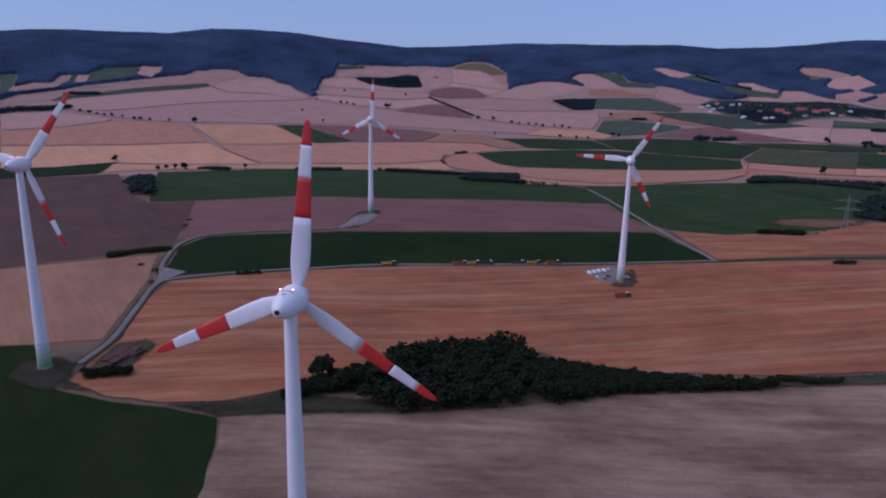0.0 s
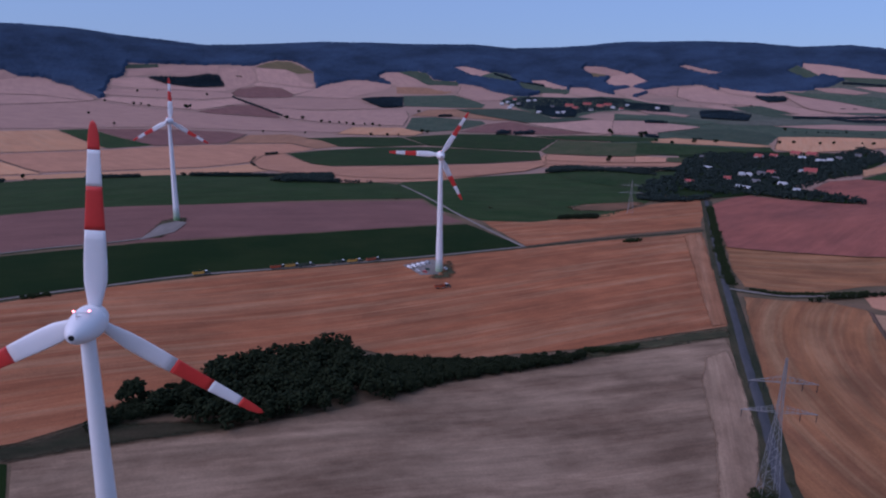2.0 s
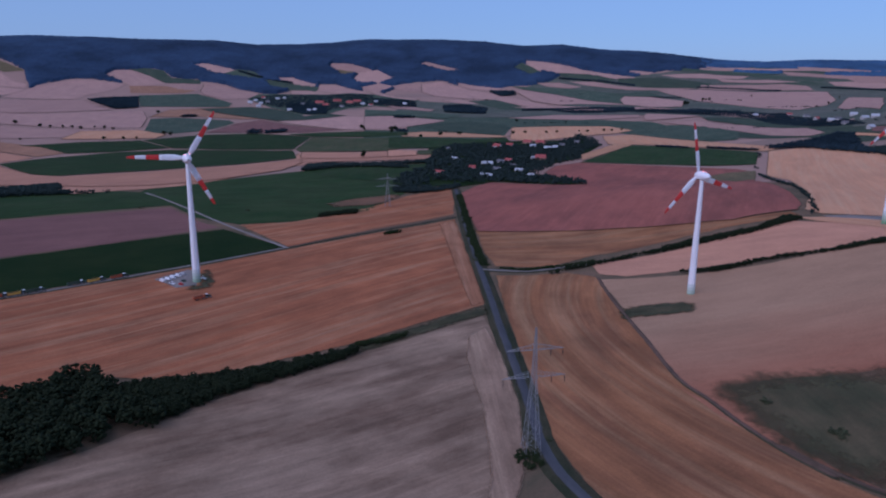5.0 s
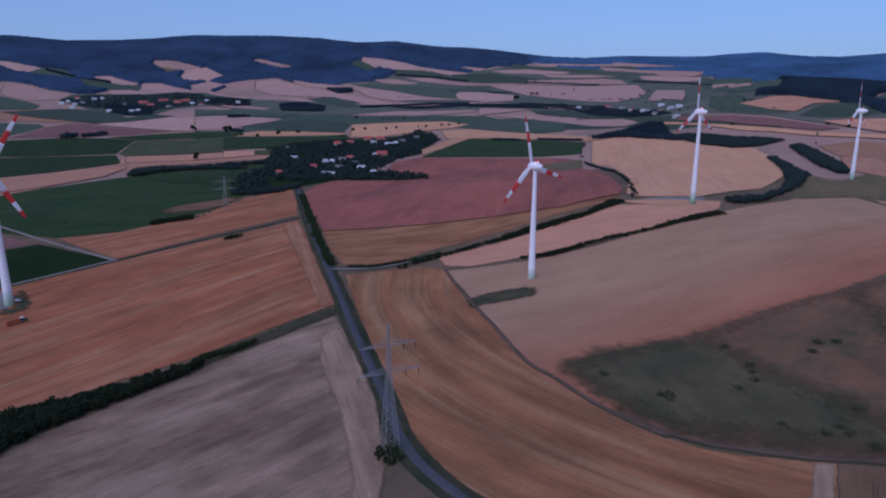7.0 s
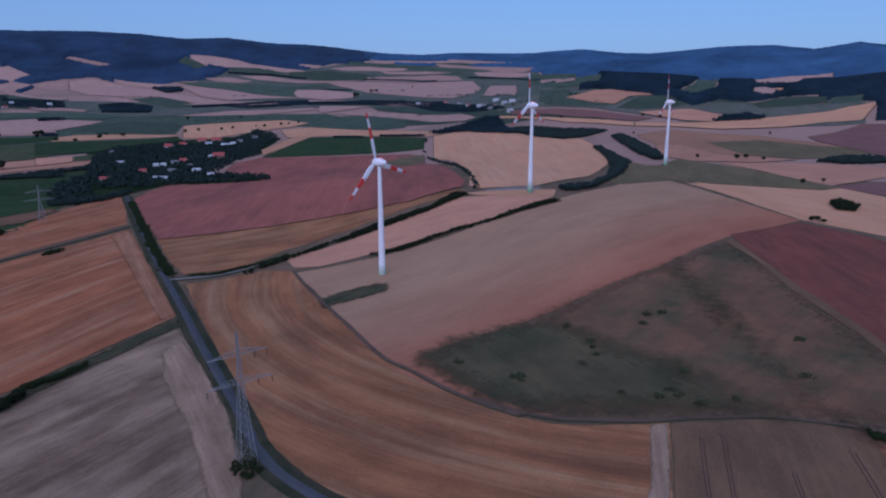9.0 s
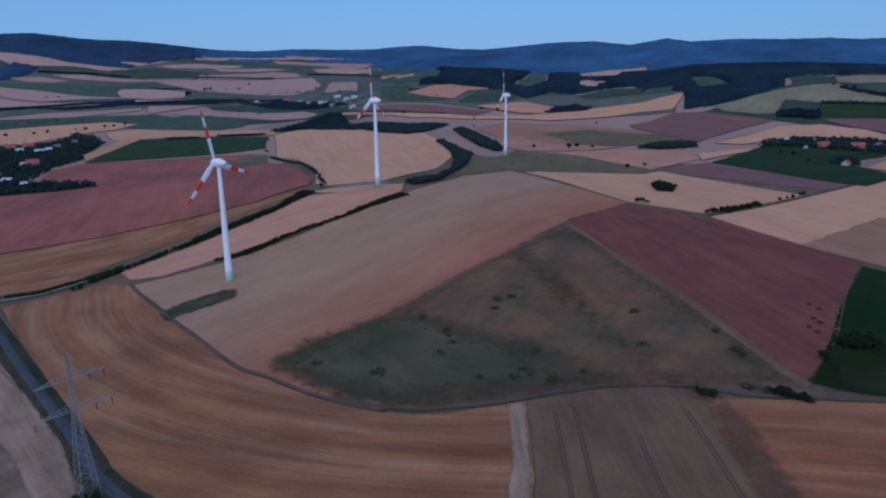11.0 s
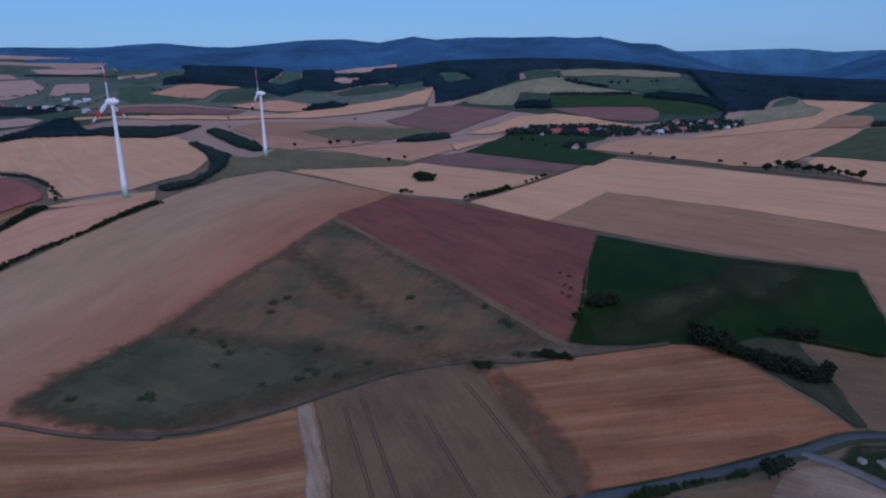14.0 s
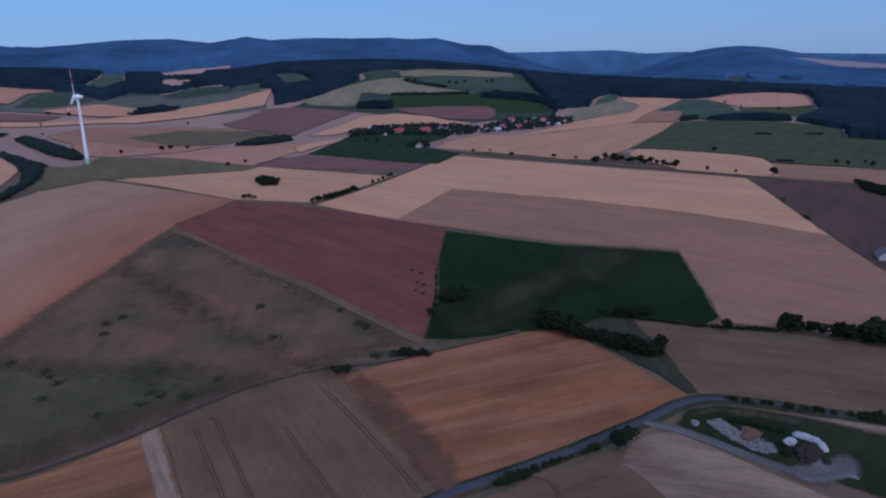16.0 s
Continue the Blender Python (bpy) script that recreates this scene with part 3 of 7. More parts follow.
field('dry hill pasture with scattered bushes', DRY, [(347.6, 178.5), (380.6, 166.3), (422.1, 140.7), (492.3, 109.3), (550.6, 73.2), (648.4, 32.6), (602.7, 3.2), (539.1, -19), (465.8, -54.9), (400.7, -80.7), (347.2, -99.4), (344.6, -48.8), (341.4, -10), (330.5, 19.5), (315.6, 47.1), (302.8, 83.9), (304.7, 106.5), (317.7, 139.3)], fade=30)
field('dark grassy strip between two fields', WEEDS, [(206.6, 350), (256.2, 352.9), (332.6, 362.7), (320.6, 343.9), (274.6, 340), (199.9, 332)], fade=5)
field('grass strip leading to a turbine', WEEDS, [(401, 296.5), (419.2, 299.9), (461.1, 277.9), (460.9, 263.1), (443.6, 259.2), (399.7, 279.1), (386.2, 279.7)], fade=5)
field('bare brown patch in a meadow', DRY, [(425.9, 764.9), (461, 779), (541, 781), (530, 753), (472.3, 722.1), (421.8, 736.8)], fade=12)
field('gravel hardstanding beside a turbine', GRAVEL, [(148.1, 544.6), (178.7, 557.3), (183.6, 545.3), (169.5, 511.6), (155.2, 515)])
field('dark grass round a turbine', WEEDS, [(155.6, 513.3), (170.5, 514.5), (184.8, 548.7), (195.8, 553.4), (189.2, 523.2), (180.9, 502.4), (162.1, 494.7)], fade=5)
field('dark weeds round a hardstanding', WEEDS, [(-64.2, 653.9), (-57.8, 703.4), (-46.3, 738.6), (-25.6, 739.3), (-26, 708.3), (-38.5, 685.3), (-43.7, 655)], fade=5)
field('gravel hardstanding beside a turbine', GRAVEL, [(-64.5, 649.3), (-52.2, 704.2), (-37.3, 722.1), (-26.7, 712.8), (-36.7, 676.5)])
field('gravel hardstanding beside a turbine', GRAVEL, [(745.9, 301.9), (778.1, 280.9), (798.9, 246.6), (766, 242.7), (733.6, 277.8)])
field('dark weeds between lane and turbine', WEEDS, [(-167, 325.4), (-154.8, 317.6), (-153.6, 347.7), (-139.2, 358), (-128.9, 347.1), (-132.3, 318.2), (-148.3, 302.8)], fade=5)
field('rough grass ring at a turbine', DITCH, [(-187.5, 304.8), (-189.9, 318.6), (-184.8, 329.5), (-171, 332.4), (-159, 322.1), (-154.5, 306.2), (-156.5, 290.7), (-168.9, 293.3)], fade=5)
field('dark grass of the heap yard', SEDGE, [(224.5, -171.8), (234.1, -186.1), (231.8, -202.1), (212.7, -224.9), (185.7, -247.1), (161.3, -261.3), (149.2, -208.7), (168.2, -199.7), (189.7, -186.6), (210.9, -177.9)], fade=4)
field('brown rank grass along the lane', WEEDS, [(225.8, -177.2), (232.1, -188.4), (231, -201.4), (212, -224.1), (191.7, -239.3), (197.1, -223.8), (211.8, -208.3), (222.4, -193.8)], fade=5)
field('worn gravel yard', YARD, [(183.2, -185.7), (183.1, -199.6), (182.8, -213.6), (181.8, -221.3), (173.2, -219.8), (166.5, -211.5), (168.7, -189.4), (177.2, -185)], fade=5)
field('pale bare strip', PALE, [(208.7, -227), (186.6, -248.3), (163.9, -265.3), (169.3, -273.6), (193, -256.5)])
field('dry grass strip between pasture and ploughland', MAUVE, [(653, 32.7), (659, 23.6), (550.4, -21.8), (474, -57.9), (404, -84.8), (350.4, -104.8), (344.6, -98.7), (398.1, -80.2), (462.5, -54.5), (534.5, -18.8), (596.9, 3.2)])
field('olive grass field at the foot of a turbine', OLIVE, [(1151, 206), (1082, 142), (963, 84), (971, 121), (889, 167), (897, 187)])
field('red-brown ploughed field', REDSOIL, [(678, 28.6), (772.2, -32.9), (738.3, -88.8), (657.9, -159.5), (582.2, -204.8), (504.1, -168.8), (410.3, -134), (351.8, -104.6), (404.1, -81.4), (470.5, -55.5), (543.9, -19.2), (604.7, 3.2)], rows=-157.3)
field('dark green field with a wet hollow', CROP, [(576.9, -200.6), (492.3, -268.7), (434.4, -341.9), (370.1, -306.2), (313, -273.9), (307.2, -258.8), (331.4, -235.5), (333, -181.4), (344.4, -120.3), (352.8, -103.4), (383.8, -120.4), (467, -152.4)])
field('olive hollow in a green field', SEDGE, [(364.6, -123.9), (397, -153.7), (413.3, -177.1), (432.7, -208.3), (419.3, -225.9), (403, -225.5), (371.3, -200.8), (349.3, -169.5), (342.3, -144.4), (348.3, -119.3)], fade=24)
field('large dull pink harvested field', TAUPE, [(634, -171.3), (762.6, -279.2), (654.5, -369), (524.4, -446.5), (427.9, -490.7), (261.9, -405.6), (257.9, -340), (283.3, -298.7), (306.1, -271.6), (365.3, -305.5), (439.5, -346.2), (495.7, -277), (590, -207)], rows=-146.5)
field('large light stubble field', LIGHT, [(730.8, -112.7), (882, -245), (1034, -384), (878, -498), (663, -625), (428.5, -491.5), (525.2, -447.3), (655.5, -369.7), (764.2, -279.8), (635, -171.6)], rows=-139.7)
field('light stubble field with one clump of bushes', LIGHT, [(972, 105), (1056, -68), (877, -239), (802.3, -168.4), (746.3, -108.1), (785.8, -33.6), (886.9, 37.8)])
field('curved harvested field', PINK, [(74, 1291), (98, 1415), (145, 1457), (161, 1313), (182, 1220), (255, 1181), (419, 1174), (603, 1219), (678, 1338), (757, 1276), (697, 1173), (574, 1143), (494, 1096), (417, 1058), (306, 1006), (174, 958), (134, 1023)])
field('harvested strip', PINK, [(663, 1302), (728, 1273), (922, 1152), (833, 1095), (703, 1141), (608, 1185)])
field('green paddock below the hedge', MEADOW, [(563, 1086), (654, 1062), (816, 1036), (682, 895), (576, 901), (546, 992)])
field('wide stubble field on the rounded rise', LIGHT, [(1544, 756), (1669, 728), (1624, 562), (1511, 372), (1309, 281), (1114, 234), (949, 224), (798.4, 253.3), (754.6, 306.8), (763.5, 328.6), (884, 376), (1085, 494), (1141, 558)])
field('stubble band below the ploughed rise', STRAW, [(494.5, 559.2), (550.6, 519.1), (614.4, 443), (676.4, 362.5), (742.1, 333.7), (731.5, 318.2), (614.3, 369.7), (506.6, 406.3), (445.3, 409), (409.5, 434.9), (434.7, 478.9)], rows=-29.5)
field('stubble band between two hedges', PINK, [(467.7, 366.3), (484.7, 389.1), (583.6, 351.3), (703.8, 312.8), (753.9, 232.4), (734.3, 210.6), (636.4, 251.9), (555.9, 303.7), (478.4, 346.4)], rows=-33.5)
field('stubble field', LIGHT, [(723.4, 314.6), (742.2, 294.8), (787.4, 226.3), (743.6, 216.5), (717.8, 298.5)])
field('dull fallow field', TAUPE, [(1616, 277), (1703, 216), (1686, 23), (1588, -132), (1497, -187), (1372, -91), (1328, -44), (1327, 107), (1464, 211)])
field('olive fallow field', OLIVE, [(1558, 123), (1628, 23), (1550, -128), (1497, -187), (1372, -91), (1328, -44), (1345, 43)])
field('pink stubble patch', PINK, [(1450, 210), (1484, 166), (1326, 85), (1309, -43), (1232, 20), (1199, 117), (1245, 174)])
field('olive field at the foot of a turbine', OLIVE, [(1111, 159), (1216, 138), (1153, 38), (1035, -88), (1000, -64), (975, 66), (985, 127), (882.4, 172.3), (1064, 192)])
field('bright harvested wedge', PINK, [(1198, 78), (1288, -85), (1318, -243), (1180, -154), (1034, -71), (1147, 19)])
field('mauve ploughed field', PURPLE, [(1040, -74), (1159, -170), (1042, -255), (954, -314), (916, -277), (969, -181)])
field('green hillside', HAZED_MEADOW, [(1817, -239), (1922, -361), (2022, -461), (2059, -518), (2124, -601), (2145, -693), (2112, -868), (2106, -1040), (1846, -956), (1609, -897), (1457, -803), (1492, -670), (1473, -565), (1662, -441), (1708, -391)])
field('green clearing', HAZED_MEADOW, [(2209, -260), (2191, -324), (2066, -358), (2048, -270)])
field('green clearing', HAZED_MEADOW, [(2121, -141), (2119, -215), (1994, -183), (1997, -71), (2067, -124)])
field('green lower slope', HAZED_MEADOW, [(1955, 212), (2090, 142), (2054, 25), (2020, -121), (1963, -117), (1908, 24), (1940, 133)])
field('small stubble clearing', LIGHT, [(2256, 56), (2286, -32), (2183, -13), (2179, 51)])
field('dark ploughed field', DARKSOIL, [(655, -622), (562, -731), (504, -767), (261.9, -405.6), (340.7, -446.5), (434.7, -498.4)])
field('tan stubble strip', LIGHT, [(920, -636), (966, -687), (890, -760), (789, -775), (742, -744), (649, -844), (571, -868), (504, -767), (567, -738), (665, -653), (757, -599)])
field('dull stubble strip', TAUPE, [(737, -742), (646, -839), (568, -864), (504, -767), (567, -738), (653, -668)])
field('green valley meadows', VALLEY, [(2920, 2631), (3095, 2372), (3336, 2274), (3725, 2211), (3946, 1766), (3970, 1279), (2216, 490), (1909, 492), (2214, 981), (2210, 1330), (2221, 1702), (2170, 1958), (2595, 2573)])
field('green valley meadows', VALLEY, [(1785, 2424), (1936, 2181), (1914, 1871), (2150, 1760), (2389, 1543), (2452, 1322), (2214, 981), (2210, 1330), (2063, 1581), (1717, 1707), (1513, 1876), (1463, 2121)])
field('green valley meadows', HAZED_MEADOW, [(1424, 2251), (1577, 2016), (1719, 1764), (1954, 1352), (1710, 919), (1572, 961), (1596, 1163), (1606, 1451), (1446, 1485), (1206, 1281), (957, 1231), (816, 1303)])
field('green valley meadows', HAZED_MEADOW, [(2225, 1199), (2089, 888), (1888, 599), (1835, 445), (1754, 362), (1783, 563), (1739, 647), (1830, 809), (1746, 939), (1950, 1090)])
field('green valley meadows', VALLEY, [(3186, 1200), (2214, 516), (2039, 285), (2055, 58), (2041, -204), (1841, -191), (1775, 110), (1847, 320), (1953, 745)])
field('dark green meadow under the wood', HAZED_MEADOW, [(-1799, 3243), (-1751, 3282), (-1635, 3042), (-1493, 2712), (-1444, 2585)])
field('stubble slope below the wood', HAZED_STUBBLE, [(-1457, 2664), (-1583, 2929), (-1608, 3146), (-1544, 3171), (-1584, 3355), (-1551, 3383), (-1489, 3155), (-1421, 2941), (-1446, 2760)])
field('green strip between stubble', HAZED_MEADOW, [(-1489, 3155), (-1551, 3383), (-1526, 3385), (-1473, 3195)])
field('stubble strip below the wood', HAZED_STUBBLE, [(-1473, 3195), (-1526, 3385), (-1487, 3415), (-1421, 3197)])
field('green meadow below the wood', HAZED_MEADOW, [(-1487, 3415), (-1469, 3546), (-1337, 3632), (-1298, 3480), (-1320, 3432), (-1410, 3273), (-1438, 3248)])
field('stubble clearing', HAZED_STUBBLE, [(-1298, 3495), (-1329, 3648), (-1235, 3681), (-1221, 3586), (-1238, 3474)])
field('long stubble strip', HAZED_STUBBLE, [(-1338, 2390), (-1392, 2523), (-1391, 2632), (-1372, 2758), (-1349, 2852), (-1286, 2716), (-1244, 2534), (-1286, 2428), (-1291, 2304)])
field('stubble on the crown of the slope', HAZED_STUBBLE, [(-1345, 2881), (-1295, 3022), (-1138, 3474), (-1080, 3551), (-1048, 3636), (-921, 3691), (-868, 3679), (-808, 3611), (-889, 3554), (-1041, 3417), (-1197, 3068)])
field('green strip across the slope', HAZED_MEADOW, [(-1222, 2495), (-1280, 2694), (-1243, 2848), (-1177, 3077), (-1082, 3297), (-1001, 3414), (-954, 3446), (-913, 3358), (-974, 3190), (-1123, 2932), (-1220, 2650)])
field('wide stubble slope', HAZED_STUBBLE, [(-887, 3543), (-803, 3612), (-696, 3628), (-641, 3552), (-570, 3490), (-477, 3193), (-415, 3010), (-401, 2910), (-435, 2905), (-609, 3096), (-780, 3133), (-908, 3360)])
field('wide stubble slope', HAZED_STUBBLE, [(-1039, 2257), (-1183, 2444), (-1210, 2629), (-1115, 2911), (-967, 3166), (-906, 3335), (-776, 3105), (-605, 3073), (-401, 2910), (-688, 2732), (-841, 2549), (-951, 2294)])
field('long stubble field', HAZED_STUBBLE, [(-1032, 2241), (-943, 2276), (-836, 2530), (-683, 2710), (-398, 2886), (-256, 2706), (-57, 2509), (223, 2253), (314, 2113), (437, 2036), (536, 1994), (489, 1841), (357, 1873), (206, 1912), (36, 2008), (-130, 2064), (-323, 2032), (-519, 2045), (-674, 2031), (-803, 2058), (-939, 2174)])
field('stubble field below the tree row', HAZED_STUBBLE, [(-1175, 2091), (-1072, 2210), (-947, 2116), (-834, 2030), (-831, 1985), (-874, 1850), (-975, 1727)])
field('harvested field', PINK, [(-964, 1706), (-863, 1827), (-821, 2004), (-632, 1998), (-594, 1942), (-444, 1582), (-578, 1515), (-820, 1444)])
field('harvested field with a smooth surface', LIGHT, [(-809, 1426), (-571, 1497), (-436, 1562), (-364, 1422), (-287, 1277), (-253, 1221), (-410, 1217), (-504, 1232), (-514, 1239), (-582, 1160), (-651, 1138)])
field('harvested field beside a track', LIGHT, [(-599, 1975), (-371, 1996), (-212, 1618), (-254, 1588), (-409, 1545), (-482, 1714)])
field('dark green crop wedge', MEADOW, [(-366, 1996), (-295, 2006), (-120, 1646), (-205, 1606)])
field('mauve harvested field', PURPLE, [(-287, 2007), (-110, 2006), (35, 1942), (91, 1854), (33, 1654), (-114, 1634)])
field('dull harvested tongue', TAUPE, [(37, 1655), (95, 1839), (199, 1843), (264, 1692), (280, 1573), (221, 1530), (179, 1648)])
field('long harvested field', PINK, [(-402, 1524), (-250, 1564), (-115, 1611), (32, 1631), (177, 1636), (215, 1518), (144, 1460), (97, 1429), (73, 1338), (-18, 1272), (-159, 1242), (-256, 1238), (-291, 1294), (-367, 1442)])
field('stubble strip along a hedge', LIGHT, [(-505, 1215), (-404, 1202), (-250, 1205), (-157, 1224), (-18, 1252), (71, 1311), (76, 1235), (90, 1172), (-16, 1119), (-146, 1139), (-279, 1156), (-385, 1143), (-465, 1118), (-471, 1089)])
field('green strip under the wood', HAZED_MEADOW, [(-387, 3877), (-370, 3952), (-232, 3991), (-229, 3930)])
field('stubble field under the wood', HAZED_STUBBLE, [(-366, 3748), (-363, 3874), (-91, 4013), (69, 4029), (57, 3886), (11, 3898), (-86, 3809), (-238, 3832), (-337, 3754)])
field('stubble field', HAZED_STUBBLE, [(-426, 3573), (-418, 3680), (-336, 3743), (-277, 3732), (-182, 3602), (-51, 3518), (84, 3517), (85, 3361), (-188, 3446), (-328, 3491)])
field('stubble field', HAZED_STUBBLE, [(-425, 3218), (-406, 3449), (-321, 3414), (-103, 3384), (110, 3278), (109, 3095), (-43, 2977), (-242, 3090), (-380, 3157)])
field('stubble field', HAZED_STUBBLE, [(-405, 2986), (-376, 3103), (-238, 3033), (-43, 2932), (112, 3048), (151, 2842), (83, 2793), (-37, 2578), (-169, 2707), (-261, 2768)])
field('stubble field on the bench', HAZED_STUBBLE, [(71, 3980), (228, 4012), (247, 3886), (243, 3729), (208, 3631), (92, 3425), (75, 3663), (63, 3851)])
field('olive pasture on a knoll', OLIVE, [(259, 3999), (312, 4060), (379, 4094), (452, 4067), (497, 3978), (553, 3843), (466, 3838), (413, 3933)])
field('stubble field on the bench', HAZED_STUBBLE, [(258, 3976), (406, 3924), (452, 3829), (478, 3680), (520, 3616), (495, 3520), (382, 3613), (251, 3715)])
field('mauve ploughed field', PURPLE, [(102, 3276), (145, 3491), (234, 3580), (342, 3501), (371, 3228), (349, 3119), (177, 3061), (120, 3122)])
field('stubble field', HAZED_STUBBLE, [(217, 3631), (256, 3688), (379, 3581), (486, 3473), (437, 3357), (377, 3253), (350, 3524), (235, 3597)])
field('broad stubble field', HAZED_STUBBLE, [(371, 3175), (443, 3358), (554, 3588), (715, 3671), (787, 3660), (872, 3574), (905, 3529), (791, 3348), (662, 3169), (593, 3026), (455, 3095)])
field('long stubble field', HAZED_STUBBLE, [(153, 2983), (376, 3065), (619, 3005), (616, 2830), (617, 2590), (382, 2585), (218, 2645), (179, 2772)])
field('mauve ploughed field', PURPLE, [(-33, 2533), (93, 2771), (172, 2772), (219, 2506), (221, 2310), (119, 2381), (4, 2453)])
field('long stubble field', HAZED_STUBBLE, [(183, 2705), (376, 2546), (606, 2544), (697, 2508), (649, 2302), (558, 2045), (411, 2078), (321, 2167), (246, 2295), (226, 2448)])
field('stubble clearing', HAZED_STUBBLE, [(877, 3732), (937, 3796), (999, 3797), (1058, 3669), (1081, 3490), (934, 3478), (915, 3576)])
field('green field under the wood', HAZED_MEADOW, [(1008, 3795), (1091, 3794), (1152, 3737), (1151, 3607), (1269, 3535), (1243, 3459), (1130, 3509), (1095, 3516), (1064, 3667)])
field('narrow stubble clearing', HAZED_STUBBLE, [(1334, 3783), (1383, 3789), (1508, 3630), (1474, 3556), (1381, 3608)])
field('green clearing', HAZED_MEADOW, [(1519, 3648), (1582, 3588), (1575, 3447), (1491, 3511), (1406, 3593)])
field('stubble field', HAZED_STUBBLE, [(1084, 3478), (1171, 3501), (1219, 3438), (1137, 3220), (1092, 3338)])
field('stubble field above the village', HAZED_STUBBLE, [(1149, 3218), (1267, 3477), (1334, 3395), (1357, 3006), (1258, 2862), (1113, 2865), (1114, 3073)])
field('narrow stubble strip', HAZED_STUBBLE, [(1638, 3446), (1711, 3418), (1753, 3223), (1695, 3189), (1657, 3305)])
field('green strip in the wood', HAZED_MEADOW, [(1568, 3438), (1666, 3320), (1735, 3162), (1633, 3018), (1556, 3149), (1537, 3283)])
field('stubble field above the village', HAZED_STUBBLE, [(1522, 3065), (1588, 3157), (1653, 3038), (1652, 2889), (1566, 2777), (1467, 2813), (1467, 2935)])
field('stubble field above the village', HAZED_STUBBLE, [(1672, 3059), (1763, 3210), (1831, 3166), (1841, 3000), (1833, 2823), (1727, 2674), (1695, 2794), (1670, 2912)])
field('stubble clearing', HAZED_STUBBLE, [(1975, 3483), (2018, 3531), (2086, 3461), (2143, 3285), (2053, 3279), (2018, 3364), (1976, 3416)])
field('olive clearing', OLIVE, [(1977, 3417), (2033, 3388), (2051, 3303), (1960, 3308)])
field('stubble clearing', HAZED_STUBBLE, [(1972, 3230), (2066, 3305), (2161, 3276), (2160, 3119), (2052, 3097), (1963, 3144)])
field('stubble clearing', HAZED_STUBBLE, [(1927, 3069), (2047, 3086), (2069, 2999), (1920, 2887), (1837, 2912)])
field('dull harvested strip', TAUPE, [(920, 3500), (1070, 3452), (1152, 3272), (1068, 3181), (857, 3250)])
field('green field below the wood', HAZED_MEADOW, [(859, 3146), (1101, 3124), (1099, 2841), (1084, 2682), (1016, 2563), (826, 2644), (737, 2688)])
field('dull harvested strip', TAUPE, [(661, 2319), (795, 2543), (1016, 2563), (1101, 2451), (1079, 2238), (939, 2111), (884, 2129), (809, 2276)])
field('dark green crop field', HAZED_MEADOW, [(527, 1916), (650, 2270), (736, 2273), (842, 2115), (826, 2037), (672, 1879), (582, 1844)])
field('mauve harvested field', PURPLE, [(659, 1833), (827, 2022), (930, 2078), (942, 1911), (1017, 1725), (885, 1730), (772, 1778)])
field('long pink stubble field', HAZED_STUBBLE, [(952, 2111), (1075, 2221), (1209, 2127), (1298, 1979), (1340, 1871), (1150, 1598), (1045, 1698), (1024, 1725), (958, 1936)])
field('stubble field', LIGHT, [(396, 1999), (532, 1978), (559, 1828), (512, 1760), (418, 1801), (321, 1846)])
field('narrow stubble clearing', HAZED_STUBBLE, [(2412, 3228), (2454, 3209), (2530, 3019), (2472, 3019), (2425, 3125)])
field('stubble field', HAZED_STUBBLE, [(2066, 3002), (2153, 3008), (2212, 2950), (2071, 2765), (2013, 2816)])
field('broad stubble field', HAZED_STUBBLE, [(2075, 2762), (2224, 2955), (2335, 2925), (2345, 2762), (2314, 2446), (2174, 2091), (2101, 1842), (1990, 1825), (2024, 2010), (2123, 2316), (2054, 2423), (2007, 2559)])
field('narrow stubble strip', HAZED_STUBBLE, [(1894, 2979), (1910, 2912), (1833, 2628), (1862, 2490), (1799, 2443), (1789, 2668)])
field('stubble strip', HAZED_STUBBLE, [(1905, 2393), (1998, 2395), (1982, 2267), (1925, 2162), (1873, 2212)])
field('green field', HAZED_MEADOW, [(1982, 2302), (2119, 2277), (1994, 1980), (1897, 1855), (1863, 1971), (1931, 2155)])
field('narrow stubble strip', HAZED_STUBBLE, [(2386, 2874), (2421, 2764), (2489, 2628), (2402, 2577), (2363, 2741)])
field('broad stubble field', HAZED_STUBBLE, [(2487, 2538), (2545, 2485), (2506, 2260), (2413, 1975), (2398, 1754), (2276, 1925), (2170, 1958), (2194, 2110), (2333, 2315)])
field('green field', HAZED_MEADOW, [(2563, 2636), (2668, 2484), (2763, 2336), (2791, 2041), (2419, 1769), (2434, 1992), (2550, 2337), (2551, 2530)])
field('stubble slope', HAZED_STUBBLE, [(2957, 2940), (3002, 2857), (3056, 2666), (3066, 2509), (2992, 2529), (2900, 2655), (2876, 2803)])
field('stubble strip', HAZED_STUBBLE, [(3011, 2712), (3088, 2519), (3156, 2309), (3108, 2274), (3041, 2409), (3013, 2538)])
field('green clearing', HAZED_MEADOW, [(2911, 2918), (2895, 2813), (2862, 2713), (2794, 2725), (2816, 2876)])
field('green field', HAZED_MEADOW, [(2900, 2655), (3048, 2494), (3049, 2336), (2937, 2404), (2896, 2560)])
field('stubble strip', HAZED_STUBBLE, [(2705, 2599), (2794, 2519), (2816, 2381), (2748, 2399), (2697, 2510)])
field('stubble strip', HAZED_STUBBLE, [(2848, 2494), (2937, 2404), (2977, 2178), (2911, 2230), (2855, 2374)])
field('stubble strip', HAZED_STUBBLE, [(1590, 2376), (1624, 2278), (1632, 2086), (1575, 2045), (1526, 2210)])
